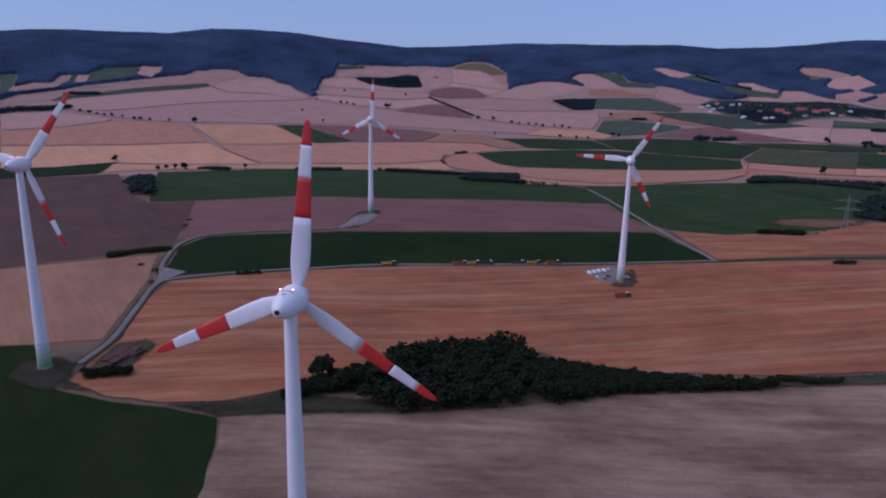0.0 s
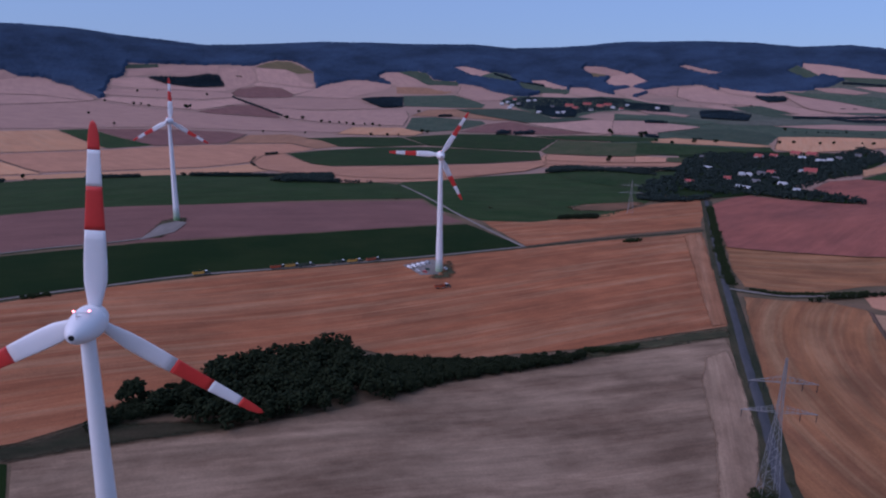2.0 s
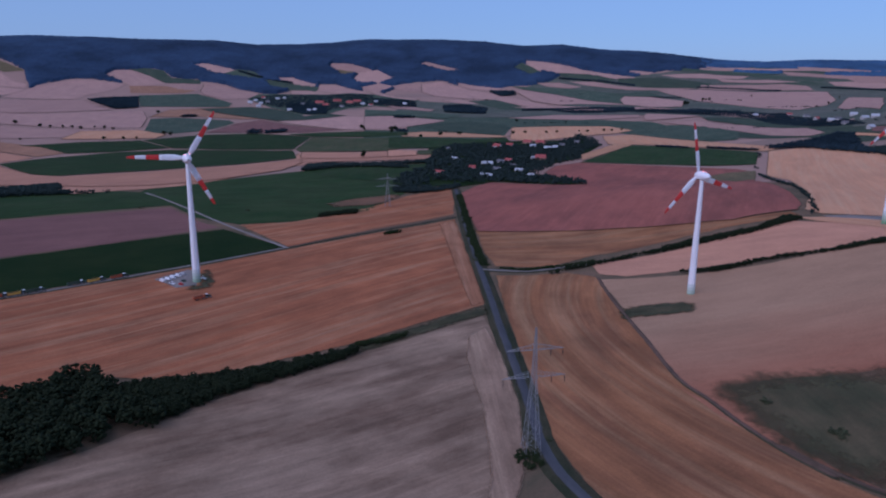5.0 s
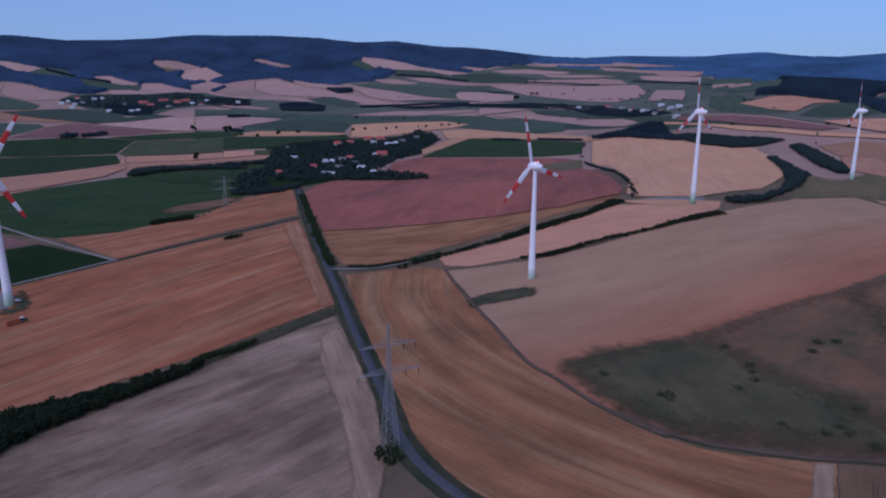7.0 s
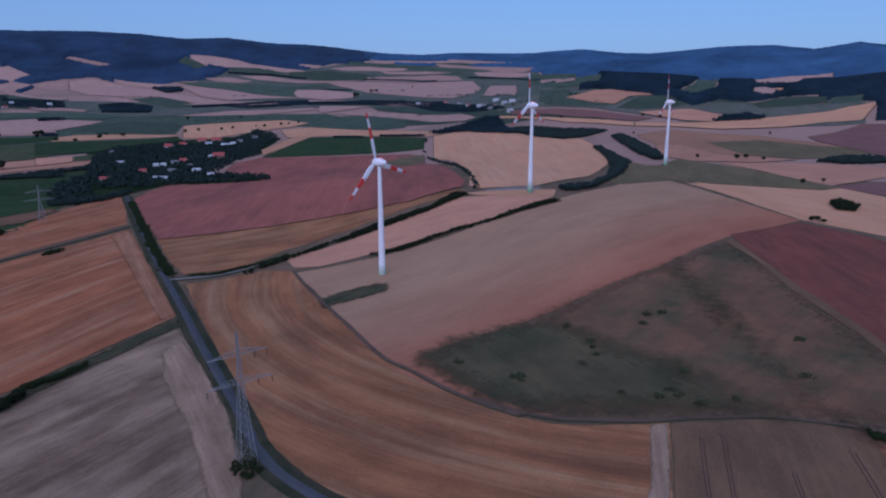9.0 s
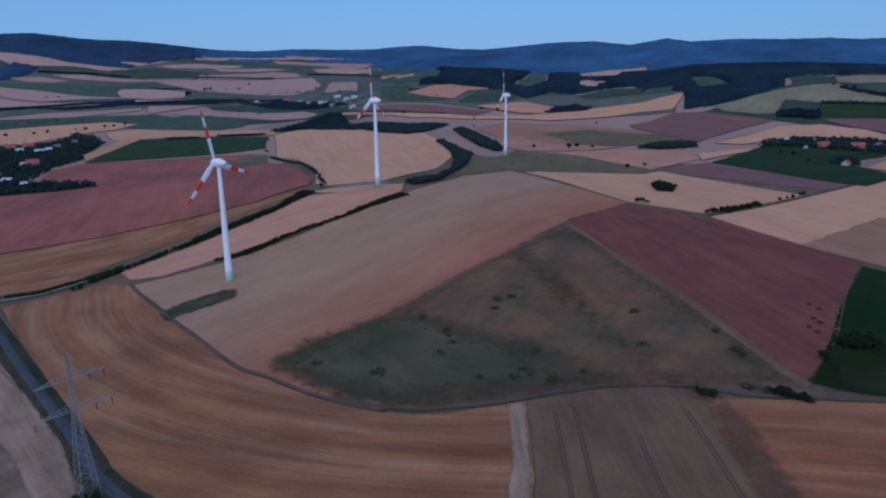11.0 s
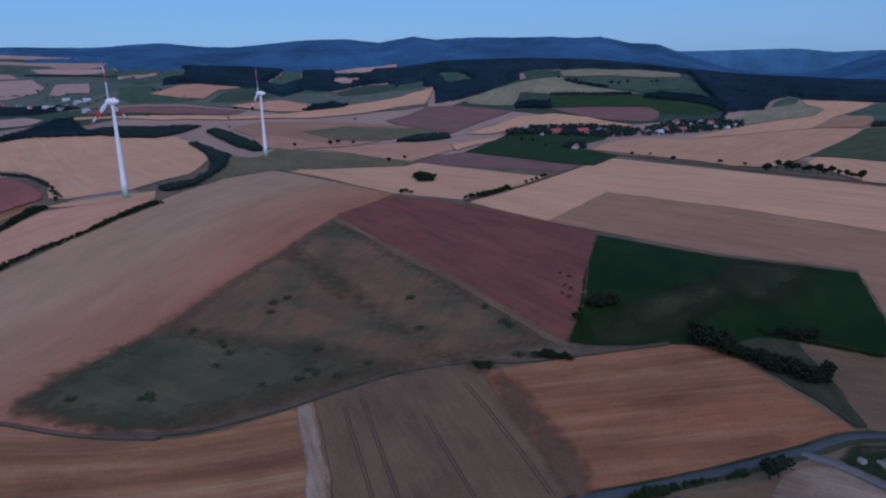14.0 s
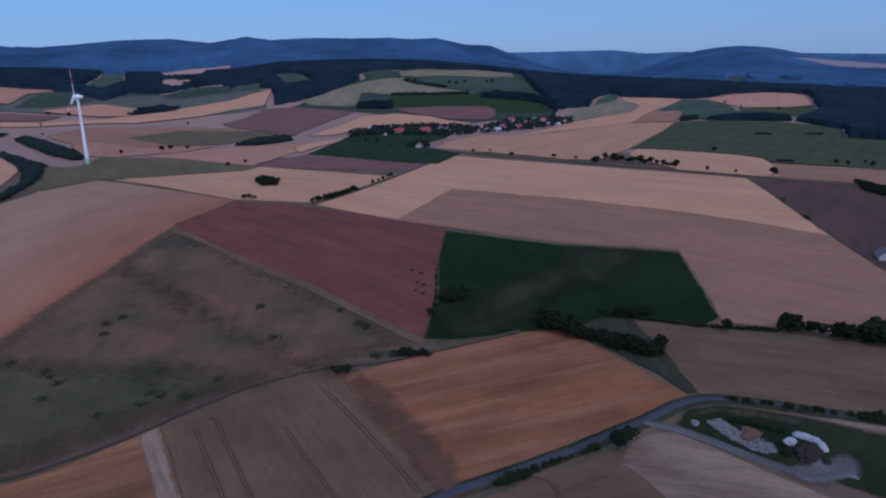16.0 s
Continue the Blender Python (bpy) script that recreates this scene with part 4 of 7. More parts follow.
field('green strip', HAZED_MEADOW, [(1412, 2233), (1475, 2138), (1564, 2000), (1578, 1867), (1480, 1836), (1389, 2016), (1331, 2106)])
field('pink stubble field', HAZED_STUBBLE, [(1283, 2032), (1369, 1987), (1436, 1781), (1351, 1730), (1137, 1649), (1065, 1693)])
field('green field', HAZED_MEADOW, [(1238, 1646), (1401, 1738), (1503, 1697), (1511, 1577), (1458, 1498), (1307, 1383), (1225, 1523)])
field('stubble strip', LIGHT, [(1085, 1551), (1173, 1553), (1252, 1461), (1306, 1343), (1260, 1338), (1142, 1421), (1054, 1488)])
field('stubble strip', HAZED_STUBBLE, [(1657, 1728), (1742, 1704), (1865, 1684), (2110, 1511), (2038, 1460), (1805, 1528), (1703, 1640)])
field('dark green strip', HAZED_MEADOW, [(1668, 1658), (1779, 1505), (1932, 1384), (1885, 1305), (1798, 1332), (1584, 1478), (1569, 1560)])
field('green field of the plain', HAZED_MEADOW, [(3076, 2358), (3249, 2215), (3302, 2064), (3314, 1936), (3175, 1949), (3032, 2137), (3002, 2301)])
field('far stubble strip', HAZED_STUBBLE, [(3256, 2415), (3322, 2304), (3256, 2296), (3205, 2396)])
field('far stubble strip', HAZED_STUBBLE, [(3630, 2232), (3785, 2090), (3721, 2073), (3587, 2186)])
field('far stubble strip', HAZED_STUBBLE, [(3292, 2244), (3516, 2123), (3626, 1928), (3546, 1920), (3315, 2146)])
field('stubble field of the plain', HAZED_STUBBLE, [(3152, 1927), (3251, 1975), (3403, 1841), (3515, 1697), (3512, 1567), (3421, 1494), (3352, 1648)])
field('wide stubble plain', HAZED_STUBBLE, [(3019, 2085), (3134, 1923), (3329, 1605), (3412, 1430), (3151, 1280), (2887, 1206), (2645, 1199), (2662, 1357), (2707, 1516), (2743, 1682), (2855, 1830)])
field('stubble field of the plain', HAZED_STUBBLE, [(2541, 1928), (2671, 2006), (2736, 1895), (2695, 1706), (2478, 1579), (2366, 1639), (2377, 1785)])
field('green field of the plain', HAZED_MEADOW, [(2682, 2124), (2940, 2072), (2793, 1870), (2651, 2031)])
field('stubble field of the plain', HAZED_STUBBLE, [(2750, 1110), (3163, 1252), (3267, 1277), (3337, 1167), (2338, 813), (2161, 761)])
field('far stubble strip', HAZED_STUBBLE, [(3832, 1855), (3821, 1607), (3904, 1257), (3844, 1236), (3750, 1511), (3735, 1772)])
field('far stubble strip', HAZED_STUBBLE, [(3651, 1533), (3728, 1407), (3753, 1235), (3666, 1211), (3598, 1297), (3580, 1471)])
field('far green strip', HAZED_MEADOW, [(3723, 1980), (3709, 1794), (3709, 1558), (3637, 1559), (3627, 1822), (3635, 2006)])
field('far green strip', HAZED_MEADOW, [(3567, 1861), (3623, 1618), (3595, 1509), (3530, 1607), (3512, 1797)])
field('far green strip', HAZED_MEADOW, [(3898, 2114), (3951, 1840), (3914, 1579), (3842, 1650), (3850, 1936)])
field('green field of the plain', HAZED_MEADOW, [(3714, 1213), (3749, 981), (2238, 495), (2125, 494), (2112, 596), (2184, 678), (3495, 1138)])
field('green strip', HAZED_MEADOW, [(2190, 1317), (2286, 1232), (2165, 959), (2018, 875), (2089, 1125), (2112, 1248)])
field('long stubble field', HAZED_STUBBLE, [(1953, 1324), (2072, 1269), (2061, 1152), (2128, 1021), (2035, 901), (1898, 789), (1848, 800), (1847, 903), (1912, 1049), (1940, 1188)])
field('stubble strip', HAZED_STUBBLE, [(2044, 1451), (2159, 1520), (2231, 1342), (2086, 1348), (1957, 1378)])
field('dark green field', HAZED_MEADOW, [(1834, 1287), (1925, 1243), (1959, 1136), (1890, 1017), (1722, 926), (1604, 981), (1595, 1100), (1610, 1169)])
field('dark green crop field', MEADOW, [(150, 1451), (225, 1497), (358, 1534), (470, 1520), (563, 1460), (687, 1380), (633, 1256), (495, 1223), (337, 1214), (192, 1234), (173, 1285), (159, 1375)])
field('green meadow', MEADOW, [(256, 1715), (222, 1757), (353, 1775), (469, 1737), (479, 1552), (361, 1546), (279, 1561)])
field('green meadow', MEADOW, [(476, 1736), (635, 1774), (761, 1751), (821, 1688), (854, 1610), (696, 1397), (567, 1469), (483, 1541)])
field('green meadow', MEADOW, [(830, 1701), (941, 1696), (1026, 1666), (1123, 1559), (1084, 1502), (981, 1523), (861, 1611)])
field('grey-green meadow', ROUGHMEADOW, [(697, 1388), (850, 1598), (967, 1501), (1057, 1464), (919, 1266), (834, 1252), (689, 1346)])
field('pink stubble strip', PINK, [(641, 1256), (686, 1338), (774, 1262), (889, 1224), (843, 1158), (732, 1175), (642, 1240)])
field('curved harvested field', PINK, [(74, 1329), (95, 1411), (143, 1450), (157, 1357), (172, 1268), (204, 1218), (333, 1199), (489, 1206), (628, 1240), (601, 1175), (522, 1097), (414, 1061), (288, 1033), (212, 1046), (150, 1111), (95, 1173), (76, 1235)])
field('green meadow by the village', MEADOW, [(1015, 1491), (1186, 1342), (1272, 1324), (1216, 1247), (1132, 1282), (965, 1238), (879, 1285), (870, 1281)])
field('pink stubble strip', PINK, [(848, 1250), (896, 1209), (852, 1151), (786, 1160)])
field('grey-green meadow', ROUGHMEADOW, [(903, 1215), (985, 1189), (977, 1140), (902, 1125), (859, 1157)])
field('dark gardens of the village', CROP, [(955, 1248), (1093, 1319), (1224, 1259), (1404, 1150), (1313, 1049), (1100, 925), (979, 901), (862, 847), (859, 717), (809, 686), (742, 791), (663, 779), (583, 832), (680, 936), (751, 970)])
field('green strip', HAZED_MEADOW, [(2111, 663), (2086, 572), (1978, 482), (1923, 408), (1893, 448), (1925, 578), (1973, 623)])
field('far pink stubble field', PINK, [(1991, 548), (2040, 495), (2073, 437), (2062, 301), (2020, 371), (1926, 394), (1931, 456)])
field('far green field', HAZED_MEADOW, [(1899, 381), (2019, 346), (2072, 272), (1995, 216), (1946, 242), (1894, 327)])
field('mauve plain', PURPLE, [(1925, 688), (1881, 597), (1882, 536), (1849, 409), (1813, 271), (1774, 309), (1785, 439), (1868, 669)])
field('pink stubble field', PINK, [(1864, 323), (1901, 268), (1946, 196), (1906, 116), (1822, 130), (1811, 199), (1833, 259)])
field('long bright stubble field rising to the wood', LIGHT, [(1756, 306), (1776, 210), (1823, 127), (1908, -6), (1963, -117), (2002, -168), (2020, -229), (1956, -211), (1868, -186), (1855, -110), (1802, -34), (1740, 108), (1739, 192), (1718, 300)])
field('green lower slope', HAZED_MEADOW, [(2048, 54), (2118, -9), (2133, -43), (2125, -128), (2060, -123), (2024, -40), (2005, 38)])
field('long stubble strip', LIGHT, [(1869, 715), (1801, 573), (1770, 422), (1756, 309), (1718, 303), (1729, 455), (1836, 703)])
field('green clearing', HAZED_MEADOW, [(2109, 260), (2278, 225), (3706, 273), (3681, 227), (2207, 162), (2088, 208)])
field('small stubble clearing', HAZED_STUBBLE, [(2157, 60), (2267, 58), (2294, 31), (2228, -10), (2127, 15)])
field('pink clearing on the far hill', HAZED_STUBBLE, [(3689, 101), (3797, -53), (3855, -238), (3738, -236), (2299, -47), (2309, 53)])
field('far stubble strip', HAZED_STUBBLE, [(3686, 2246), (3839, 2087), (3943, 1870), (3923, 1693), (3817, 1944), (3681, 2165)])
field('far green strip', HAZED_MEADOW, [(3528, 2262), (3683, 2102), (3769, 1823), (3700, 1887), (3551, 2122), (3459, 2232)])
field('far stubble strip', HAZED_STUBBLE, [(3758, 1497), (3840, 1399), (3853, 1242), (3764, 1278), (3691, 1409)])
field('dark green field with tree row', MEADOW, [(1053, 885), (1201, 936), (1398, 1018), (1466, 946), (1505, 808), (1505, 760), (1307, 662), (1215, 702), (1132, 783)])
field('stubble wedge', LIGHT, [(1075, 899), (1209, 943), (1411, 1024), (1379, 1057), (1252, 1001), (1144, 961)])
field('pale stubble field with fruit trees', LIGHT, [(1252, 1287), (1460, 1495), (1592, 1438), (1732, 1349), (1690, 1231), (1574, 1206), (1485, 1217), (1349, 1219), (1267, 1223)])
field('long stubble band', LIGHT, [(1496, 1185), (1596, 1163), (1599, 1032), (1631, 877), (1641, 754), (1532, 762), (1508, 873), (1470, 982), (1399, 1036), (1370, 1067)])
field('broad rose ploughed field on the rise', ROSE, [(576, 673), (623, 736), (673, 767), (724, 785), (775, 714), (813, 674), (843, 715), (876, 816), (975, 878), (1046, 881), (1117, 772), (1209, 648), (1188, 601), (1026, 519), (978, 470), (864, 390), (790, 344), (757, 332), (677, 361), (630, 405), (588, 451), (540, 500), (483, 543), (523, 602)])
field('small olive patch', OLIVE, [(1006, 608), (1136, 626), (1208, 611), (1053, 532), (972, 521)])
field('green paddocks below the hamlet', MEADOW, [(1159, -175), (1329, -265), (1400, -309), (1457, -353), (1437, -398), (1354, -470), (1355, -508), (1260, -460), (1203, -396), (1149, -382), (1053, -406), (956, -332), (1007, -282), (1094, -233)])
field('pale olive hilltop field', HILLTAN, [(1879, -280), (1909, -330), (1967, -406), (2009, -482), (2035, -557), (2034, -609), (1977, -626), (1899, -650), (1862, -704), (1823, -766), (1825, -690), (1854, -569), (1858, -522), (1902, -454), (1777, -407), (1783, -364), (1829, -300)])
field('green clearing on the hilltop', HAZED_MEADOW, [(2128, -513), (2151, -609), (2070, -603), (2025, -503)])
field('olive hilltop pasture', HILLTAN, [(2110, -624), (2115, -690), (2101, -798), (2112, -939), (2101, -1005), (2026, -978), (2004, -853), (2026, -768), (2024, -659), (2047, -617)])
field('green hilltop meadow', HAZED_MEADOW, [(1917, -657), (2004, -652), (2011, -763), (1989, -846), (2015, -973), (1910, -969), (1854, -931), (1864, -845), (1841, -782), (1874, -709)])
field('bright green meadow', MEADOW, [(1730, -491), (1847, -518), (1822, -623), (1810, -768), (1767, -835), (1661, -917), (1570, -858), (1549, -807), (1601, -724), (1674, -726), (1701, -642), (1707, -552)])
field('mauve ploughed field', PURPLE, [(1707, -484), (1697, -579), (1668, -723), (1615, -727), (1534, -687), (1506, -651), (1544, -581), (1624, -524)])
field('bright stubble field above the hamlet', LIGHT, [(1420, -221), (1508, -278), (1647, -389), (1656, -476), (1595, -542), (1522, -572), (1471, -605), (1450, -585), (1486, -504), (1517, -434), (1507, -366), (1454, -316), (1409, -270)])
field('stubble strip', LIGHT, [(1259, -168), (1329, -221), (1365, -286), (1313, -261), (1248, -207), (1178, -165)])
field('mauve ploughed field on the slope', PURPLE, [(1691, -72), (1759, -132), (1831, -182), (1816, -269), (1714, -392), (1630, -307), (1502, -222), (1432, -194), (1537, -140), (1647, -83)])
field('far stubble strip', HAZED_STUBBLE, [(3445, 2006), (3581, 1798), (3585, 1633), (3509, 1762), (3399, 1943)])
field('far stubble strip', HAZED_STUBBLE, [(2923, 2353), (3001, 2151), (3162, 1941), (3070, 1986), (2912, 2159), (2873, 2295)])
field('far stubble strip', HAZED_STUBBLE, [(4024, 1875), (4022, 1523), (4018, 1327), (3907, 1543), (3918, 1789)])
field('far stubble strip', HAZED_STUBBLE, [(4222, 2126), (4147, 1784), (4058, 1854), (4126, 2116)])
field('far stubble strip', HAZED_STUBBLE, [(3549, 1110), (3600, 1018), (2222, 581), (2215, 643)])
field('long stubble strip', HAZED_STUBBLE, [(1950, 2000), (2119, 1912), (2287, 1753), (2389, 1543), (2213, 1640), (2005, 1810)])
field('stubble strip', HAZED_STUBBLE, [(2340, 1434), (2473, 1236), (2304, 1042), (2298, 1286)])
field('dark grass patch on the pasture', GRASSPATCH, [(573, 59), (526, 30), (466, 0), (417, -15), (378, -33), (351, -59), (347, -40), (368, -11), (411, 6), (454, 31), (518, 63)], fade=40)
field('dark grass on the lower pasture', GRASSPATCH, [(344, 174), (379, 162), (411, 141), (431, 113), (411, 79), (389, 35), (356, -4), (347, -40), (350, -65), (341, -51), (334, -10), (325, 37), (313, 64), (300, 94), (309, 130), (325, 160)], fade=40)
field('broad tan stubble field', LIGHT, [(1141, -394), (1204, -438), (1244, -500), (1262, -543), (1227, -583), (1218, -620), (1235, -679), (1280, -786), (1307, -888), (1308, -948), (1284, -1012), (1119, -836), (1014, -722), (956, -653), (891, -564), (915, -520), (975, -494), (1051, -440), (1127, -389)])
field('tan stubble slope', LIGHT, [(1210, -575), (1292, -685), (1377, -788), (1423, -905), (1454, -1013), (1524, -1092), (1573, -1083), (1643, -1111), (1618, -1190), (1580, -1267), (1546, -1227), (1457, -1097), (1428, -1051), (1313, -918), (1288, -818), (1244, -684), (1210, -616)])
field('olive slope', HILLTAN, [(1394, -776), (1489, -852), (1545, -941), (1580, -1004), (1603, -1054), (1606, -1091), (1557, -1102), (1524, -1093), (1459, -1024), (1430, -909), (1400, -822)])
field('green meadow below the wood', HAZED_MEADOW, [(1585, -994), (1652, -1051), (1696, -1115), (1679, -1135), (1612, -1077)])
field('grey fallow wedge', TAUPE, [(1313, -918), (1428, -1051), (1429, -1143), (1361, -1092), (1291, -1018), (1310, -964)])
field('green field', HAZED_MEADOW, [(1450, -1092), (1546, -1227), (1571, -1269), (1550, -1323), (1477, -1316), (1419, -1292), (1348, -1244), (1327, -1167), (1290, -1087), (1305, -1046), (1420, -1139)])
field('pale stubble field on the ridge', PINK, [(1550, -1323), (1591, -1456), (1580, -1568), (1541, -1612), (1483, -1602), (1338, -1475), (1344, -1408), (1365, -1357), (1401, -1301), (1455, -1314)])
field('olive margin above the meadow', ROUGHMEADOW, [(1348, -1246), (1391, -1296), (1336, -1400), (1328, -1468), (1265, -1404), (1209, -1318), (1202, -1212), (1283, -1081), (1327, -1167)])
field('grey-green rough meadow', ROUGHMEADOW, [(974, -676), (1013, -724), (1118, -838), (1283, -1013), (1263, -1095), (1169, -1194), (1094, -1208), (1017, -1197), (917, -1093), (860, -1114), (836, -1125), (625, -844), (643, -836), (691, -804), (736, -773), (759, -761), (807, -782), (875, -747), (958, -703)])
field('far green clearing', HAZED_MEADOW, [(2203, -1962), (2484, -2244), (2410, -2268), (2067, -1992), (1782, -1629)])
field('far green clearing', HAZED_MEADOW, [(2137, -2127), (2347, -2393), (2213, -2360), (1834, -1916)])
# the lilac paleness of these three is haze put into the colour
field('pale far plain behind the hill', DISTANT_HAZED_STUBBLE, [(3028, -3077), (3125, -3430), (2879, -3698), (2802, -3824), (2431, -3322), (2545, -3273), (2589, -3143), (2674, -3090), (2828, -3107)])
field('haze-tinted pale strip in the far valley', DISTANT_HAZED_STUBBLE, [(4040, -2455), (3901, -2579), (3785, -2693), (3785, -2693), (3888, -2592), (4042, -2499)])
field('haze-tinted pale strip in the far valley', DISTANT_HAZED_STUBBLE, [(1782, -2025), (1744, -2043), (1574, -1923), (1513, -1816), (1607, -1859)])
field('worn olive patch in a green field', WORN, [(361, -114), (378, -127), (390, -147), (410, -160), (421, -185), (433, -222), (434, -241), (411, -240), (379, -210), (365, -185), (353, -157), (354, -135)], fade=34)
field('worn brown patch in a green field', WORN, [(442, -238), (472, -263), (465, -290), (455, -319), (417, -295), (391, -270), (390, -242), (401, -231)], fade=34)
field('dark rough grass below a hedge', ROUGHGRASS, [(332, -193), (337, -208), (331, -226), (283, -214), (244, -201), (244, -196), (263, -196), (297, -190)])
field('dark gardens of a far village', HAZED_MEADOW, [(1215, 2844), (1338, 3008), (1410, 2999), (1501, 2929), (1615, 2866), (1760, 2904), (1820, 2803), (1789, 2521), (1817, 2433), (1637, 2184), (1561, 2190), (1534, 2351), (1397, 2323), (1233, 2187), (1124, 2157), (1137, 2319), (1143, 2463)])
field('green strip below the far village', HAZED_MEADOW, [(900, 2532), (1077, 2515), (1127, 2427), (1129, 2303), (1116, 2141), (1225, 2172), (1252, 2094), (1039, 2010), (957, 2019), (920, 2238), (904, 2378)])
field('gravel lane junction', GRAVEL, [(-172, 459), (-176, 487), (-185, 509), (-180, 503), (-159, 491), (-165, 473)])


# ---- roads and tracks ----
lane('verge', 'dark grassy verge beside a lane', 12.6, ROUGHGRASS, [(637, 765), (503.7, 588.5), (412.4, 465.3), (355.7, 386.3), (314.3, 330.1), (276.5, 277.7), (248.2, 238.6), (224.8, 207.8), (220, 202.4), (206.4, 179.4), (199.4, 160.2), (194.4, 138.6), (189.8, 92.6)], -0.12)
lane('road', 'grey asphalt country road', 4.6, ASPHALT, [(637, 765), (503.7, 588.5), (412.4, 465.3), (355.7, 386.3), (314.3, 330.1), (276.5, 277.7), (248.2, 238.6), (224.8, 207.8), (220, 202.4), (206.4, 179.4), (199.4, 160.2), (194.4, 138.6), (189.8, 92.6)])
lane('verge', 'dark grassy verge beside a lane', 5, ROUGHGRASS, [(-159.5, 322.1), (-156.8, 355.6), (-163.2, 407.5), (-169.4, 456.5), (-161.6, 473.3), (-124, 496.7), (-69, 521.3), (-7.6, 543.2), (120.4, 560.6), (201, 569.1), (277.9, 578.6), (400.9, 598.4), (510.2, 614.4)], -0.12)
lane('farm_lane', 'pale gravel farm lane', 3, GRAVEL, [(-159.5, 322.1), (-156.8, 355.6), (-163.2, 407.5), (-169.4, 456.5), (-161.6, 473.3), (-124, 496.7), (-69, 521.3), (-7.6, 543.2), (120.4, 560.6), (201, 569.1), (277.9, 578.6)])
lane('verge', 'dark grassy verge beside a lane', 5, ROUGHGRASS, [(-165.3, 472.8), (-178, 493), (-187.2, 534.5), (-190.1, 577.4), (-177.7, 609.5), (-139.5, 629.2), (-64, 656.1), (-45.1, 702.5)], -0.12)
lane('farm_track', 'pale gravel track to a turbine', 3, GRAVEL, [(-165.3, 472.8), (-178, 493), (-187.2, 534.5), (-190.1, 577.4), (-177.7, 609.5), (-139.5, 629.2), (-64, 656.1), (-45.1, 702.5)])
lane('verge', 'dark weedy bank along a dirt track', 4, ROUGHGRASS, [(277.9, 578.6), (400.9, 598.4), (510.2, 614.4)], -0.12)
lane('field_track', 'dark grassy dirt track', 2, DIRT, [(277.9, 578.6), (400.9, 598.4), (510.2, 614.4)])
lane('field_track', 'pale earth track between meadows', 2.5, GRAVEL, [(256, 943), (266.4, 719.4), (277.7, 575.6)])
lane('verge', 'dark grassy verge beside a lane', 8, ROUGHGRASS, [(391.5, 431.7), (406.9, 419), (427.8, 406.2), (463.1, 398), (487.4, 387.9)], -0.12)
lane('side_road', 'pale side lane with hedge', 4, GRAVEL, [(391.5, 431.7), (406.9, 419), (427.8, 406.2), (463.1, 398), (487.4, 387.9)])
lane('verge', 'dark weedy bank along a dirt track', 1.3, ROUGHGRASS, [(455.4, 356.9), (420.5, 314.9), (371.7, 250.4), (332.6, 200.9), (321.5, 175.6), (309.4, 151.8), (301.6, 132), (296.8, 114.7), (294.5, 99.4), (302.4, 127.9), (298.2, 104.5), (297.5, 88), (301.8, 72.6), (311.7, 46.5), (324.2, 23.8), (332.6, 4.9), (338, -9.8), (340.6, -39.5), (338.5, -56.7), (333.7, -69.8), (333.7, -100.8), (335.7, -131.2), (338.1, -156.6)], -0.1)
lane('field_track', 'grassy dirt track along the curved field', 2.4, DIRT, [(457.1, 358.2), (422.2, 316.2), (373.4, 251.6), (334.4, 202), (323.3, 176.6), (311.3, 152.7), (303.5, 132.8), (298.8, 115.5), (296.5, 100.1), (304.3, 128.7), (300.2, 105.2), (299.5, 88.6), (303.8, 73.1), (313.8, 46.8), (326.3, 24), (334.7, 4.9), (340.1, -9.9), (342.7, -39.7), (340.6, -57), (335.8, -70.2), (335.7, -101.4), (337.7, -132), (340, -157.5)])
lane('verge', 'dark grassy verge beside a lane', 7.8, ROUGHGRASS, [(213.2, -52.2), (217.1, -66.5), (218.7, -80.6), (219.9, -92.8), (223.4, -119.3), (226.6, -137), (229.9, -153), (232.4, -166.2), (237.8, -185.3), (237.7, -196.1), (234.7, -206.2), (216.8, -229.2), (201.8, -245), (192.3, -255.6), (168.2, -281.9)], -0.12)
lane('road', 'blue-grey asphalt lane by the heap yard', 3.8, ASPHALT, [(213.2, -52.2), (217.1, -66.5), (218.7, -80.6), (219.9, -92.8), (223.4, -119.3), (226.6, -137), (229.9, -153), (232.4, -166.2), (237.8, -185.3), (237.7, -196.1), (234.7, -206.2), (216.8, -229.2), (201.8, -245), (192.3, -255.6), (168.2, -281.9)])
lane('yard_track', 'worn gravel track round the yard', 3.6, YARDTRACK, [(230.6, -162), (222.6, -170.3), (210.2, -177.3), (195.5, -183.8), (180.2, -190.9), (173.1, -197), (170.6, -210.8)])
lane('verge', 'dark grassy verge beside a lane', 5, ROUGHGRASS, [(734.7, -110.4), (804.9, -180.1), (902, -267), (1053, -391)], -0.12)
lane('farm_track', 'grey dirt lane between fields', 3, DIRT, [(734.7, -110.4), (804.9, -180.1), (902, -267), (1053, -391)])
lane('verge', 'dark grassy verge beside a lane', 8, ROUGHGRASS, [(1264, -251), (1092, -390), (898, -510), (752, -596), (629, -661), (557, -724), (504, -767)], -0.12)
lane('road', 'country road with roadside trees', 4, DIRT, [(1264, -251), (1092, -390), (898, -510), (752, -596), (629, -661), (557, -724), (504, -767)])
lane('wheel_track', 'dark tractor wheel track in a brown field', 0.4, WHEELMARK, [(309.3, 19.2), (299.6, 18.2), (249.9, 10.5), (223.2, 6.6)], -0.2)
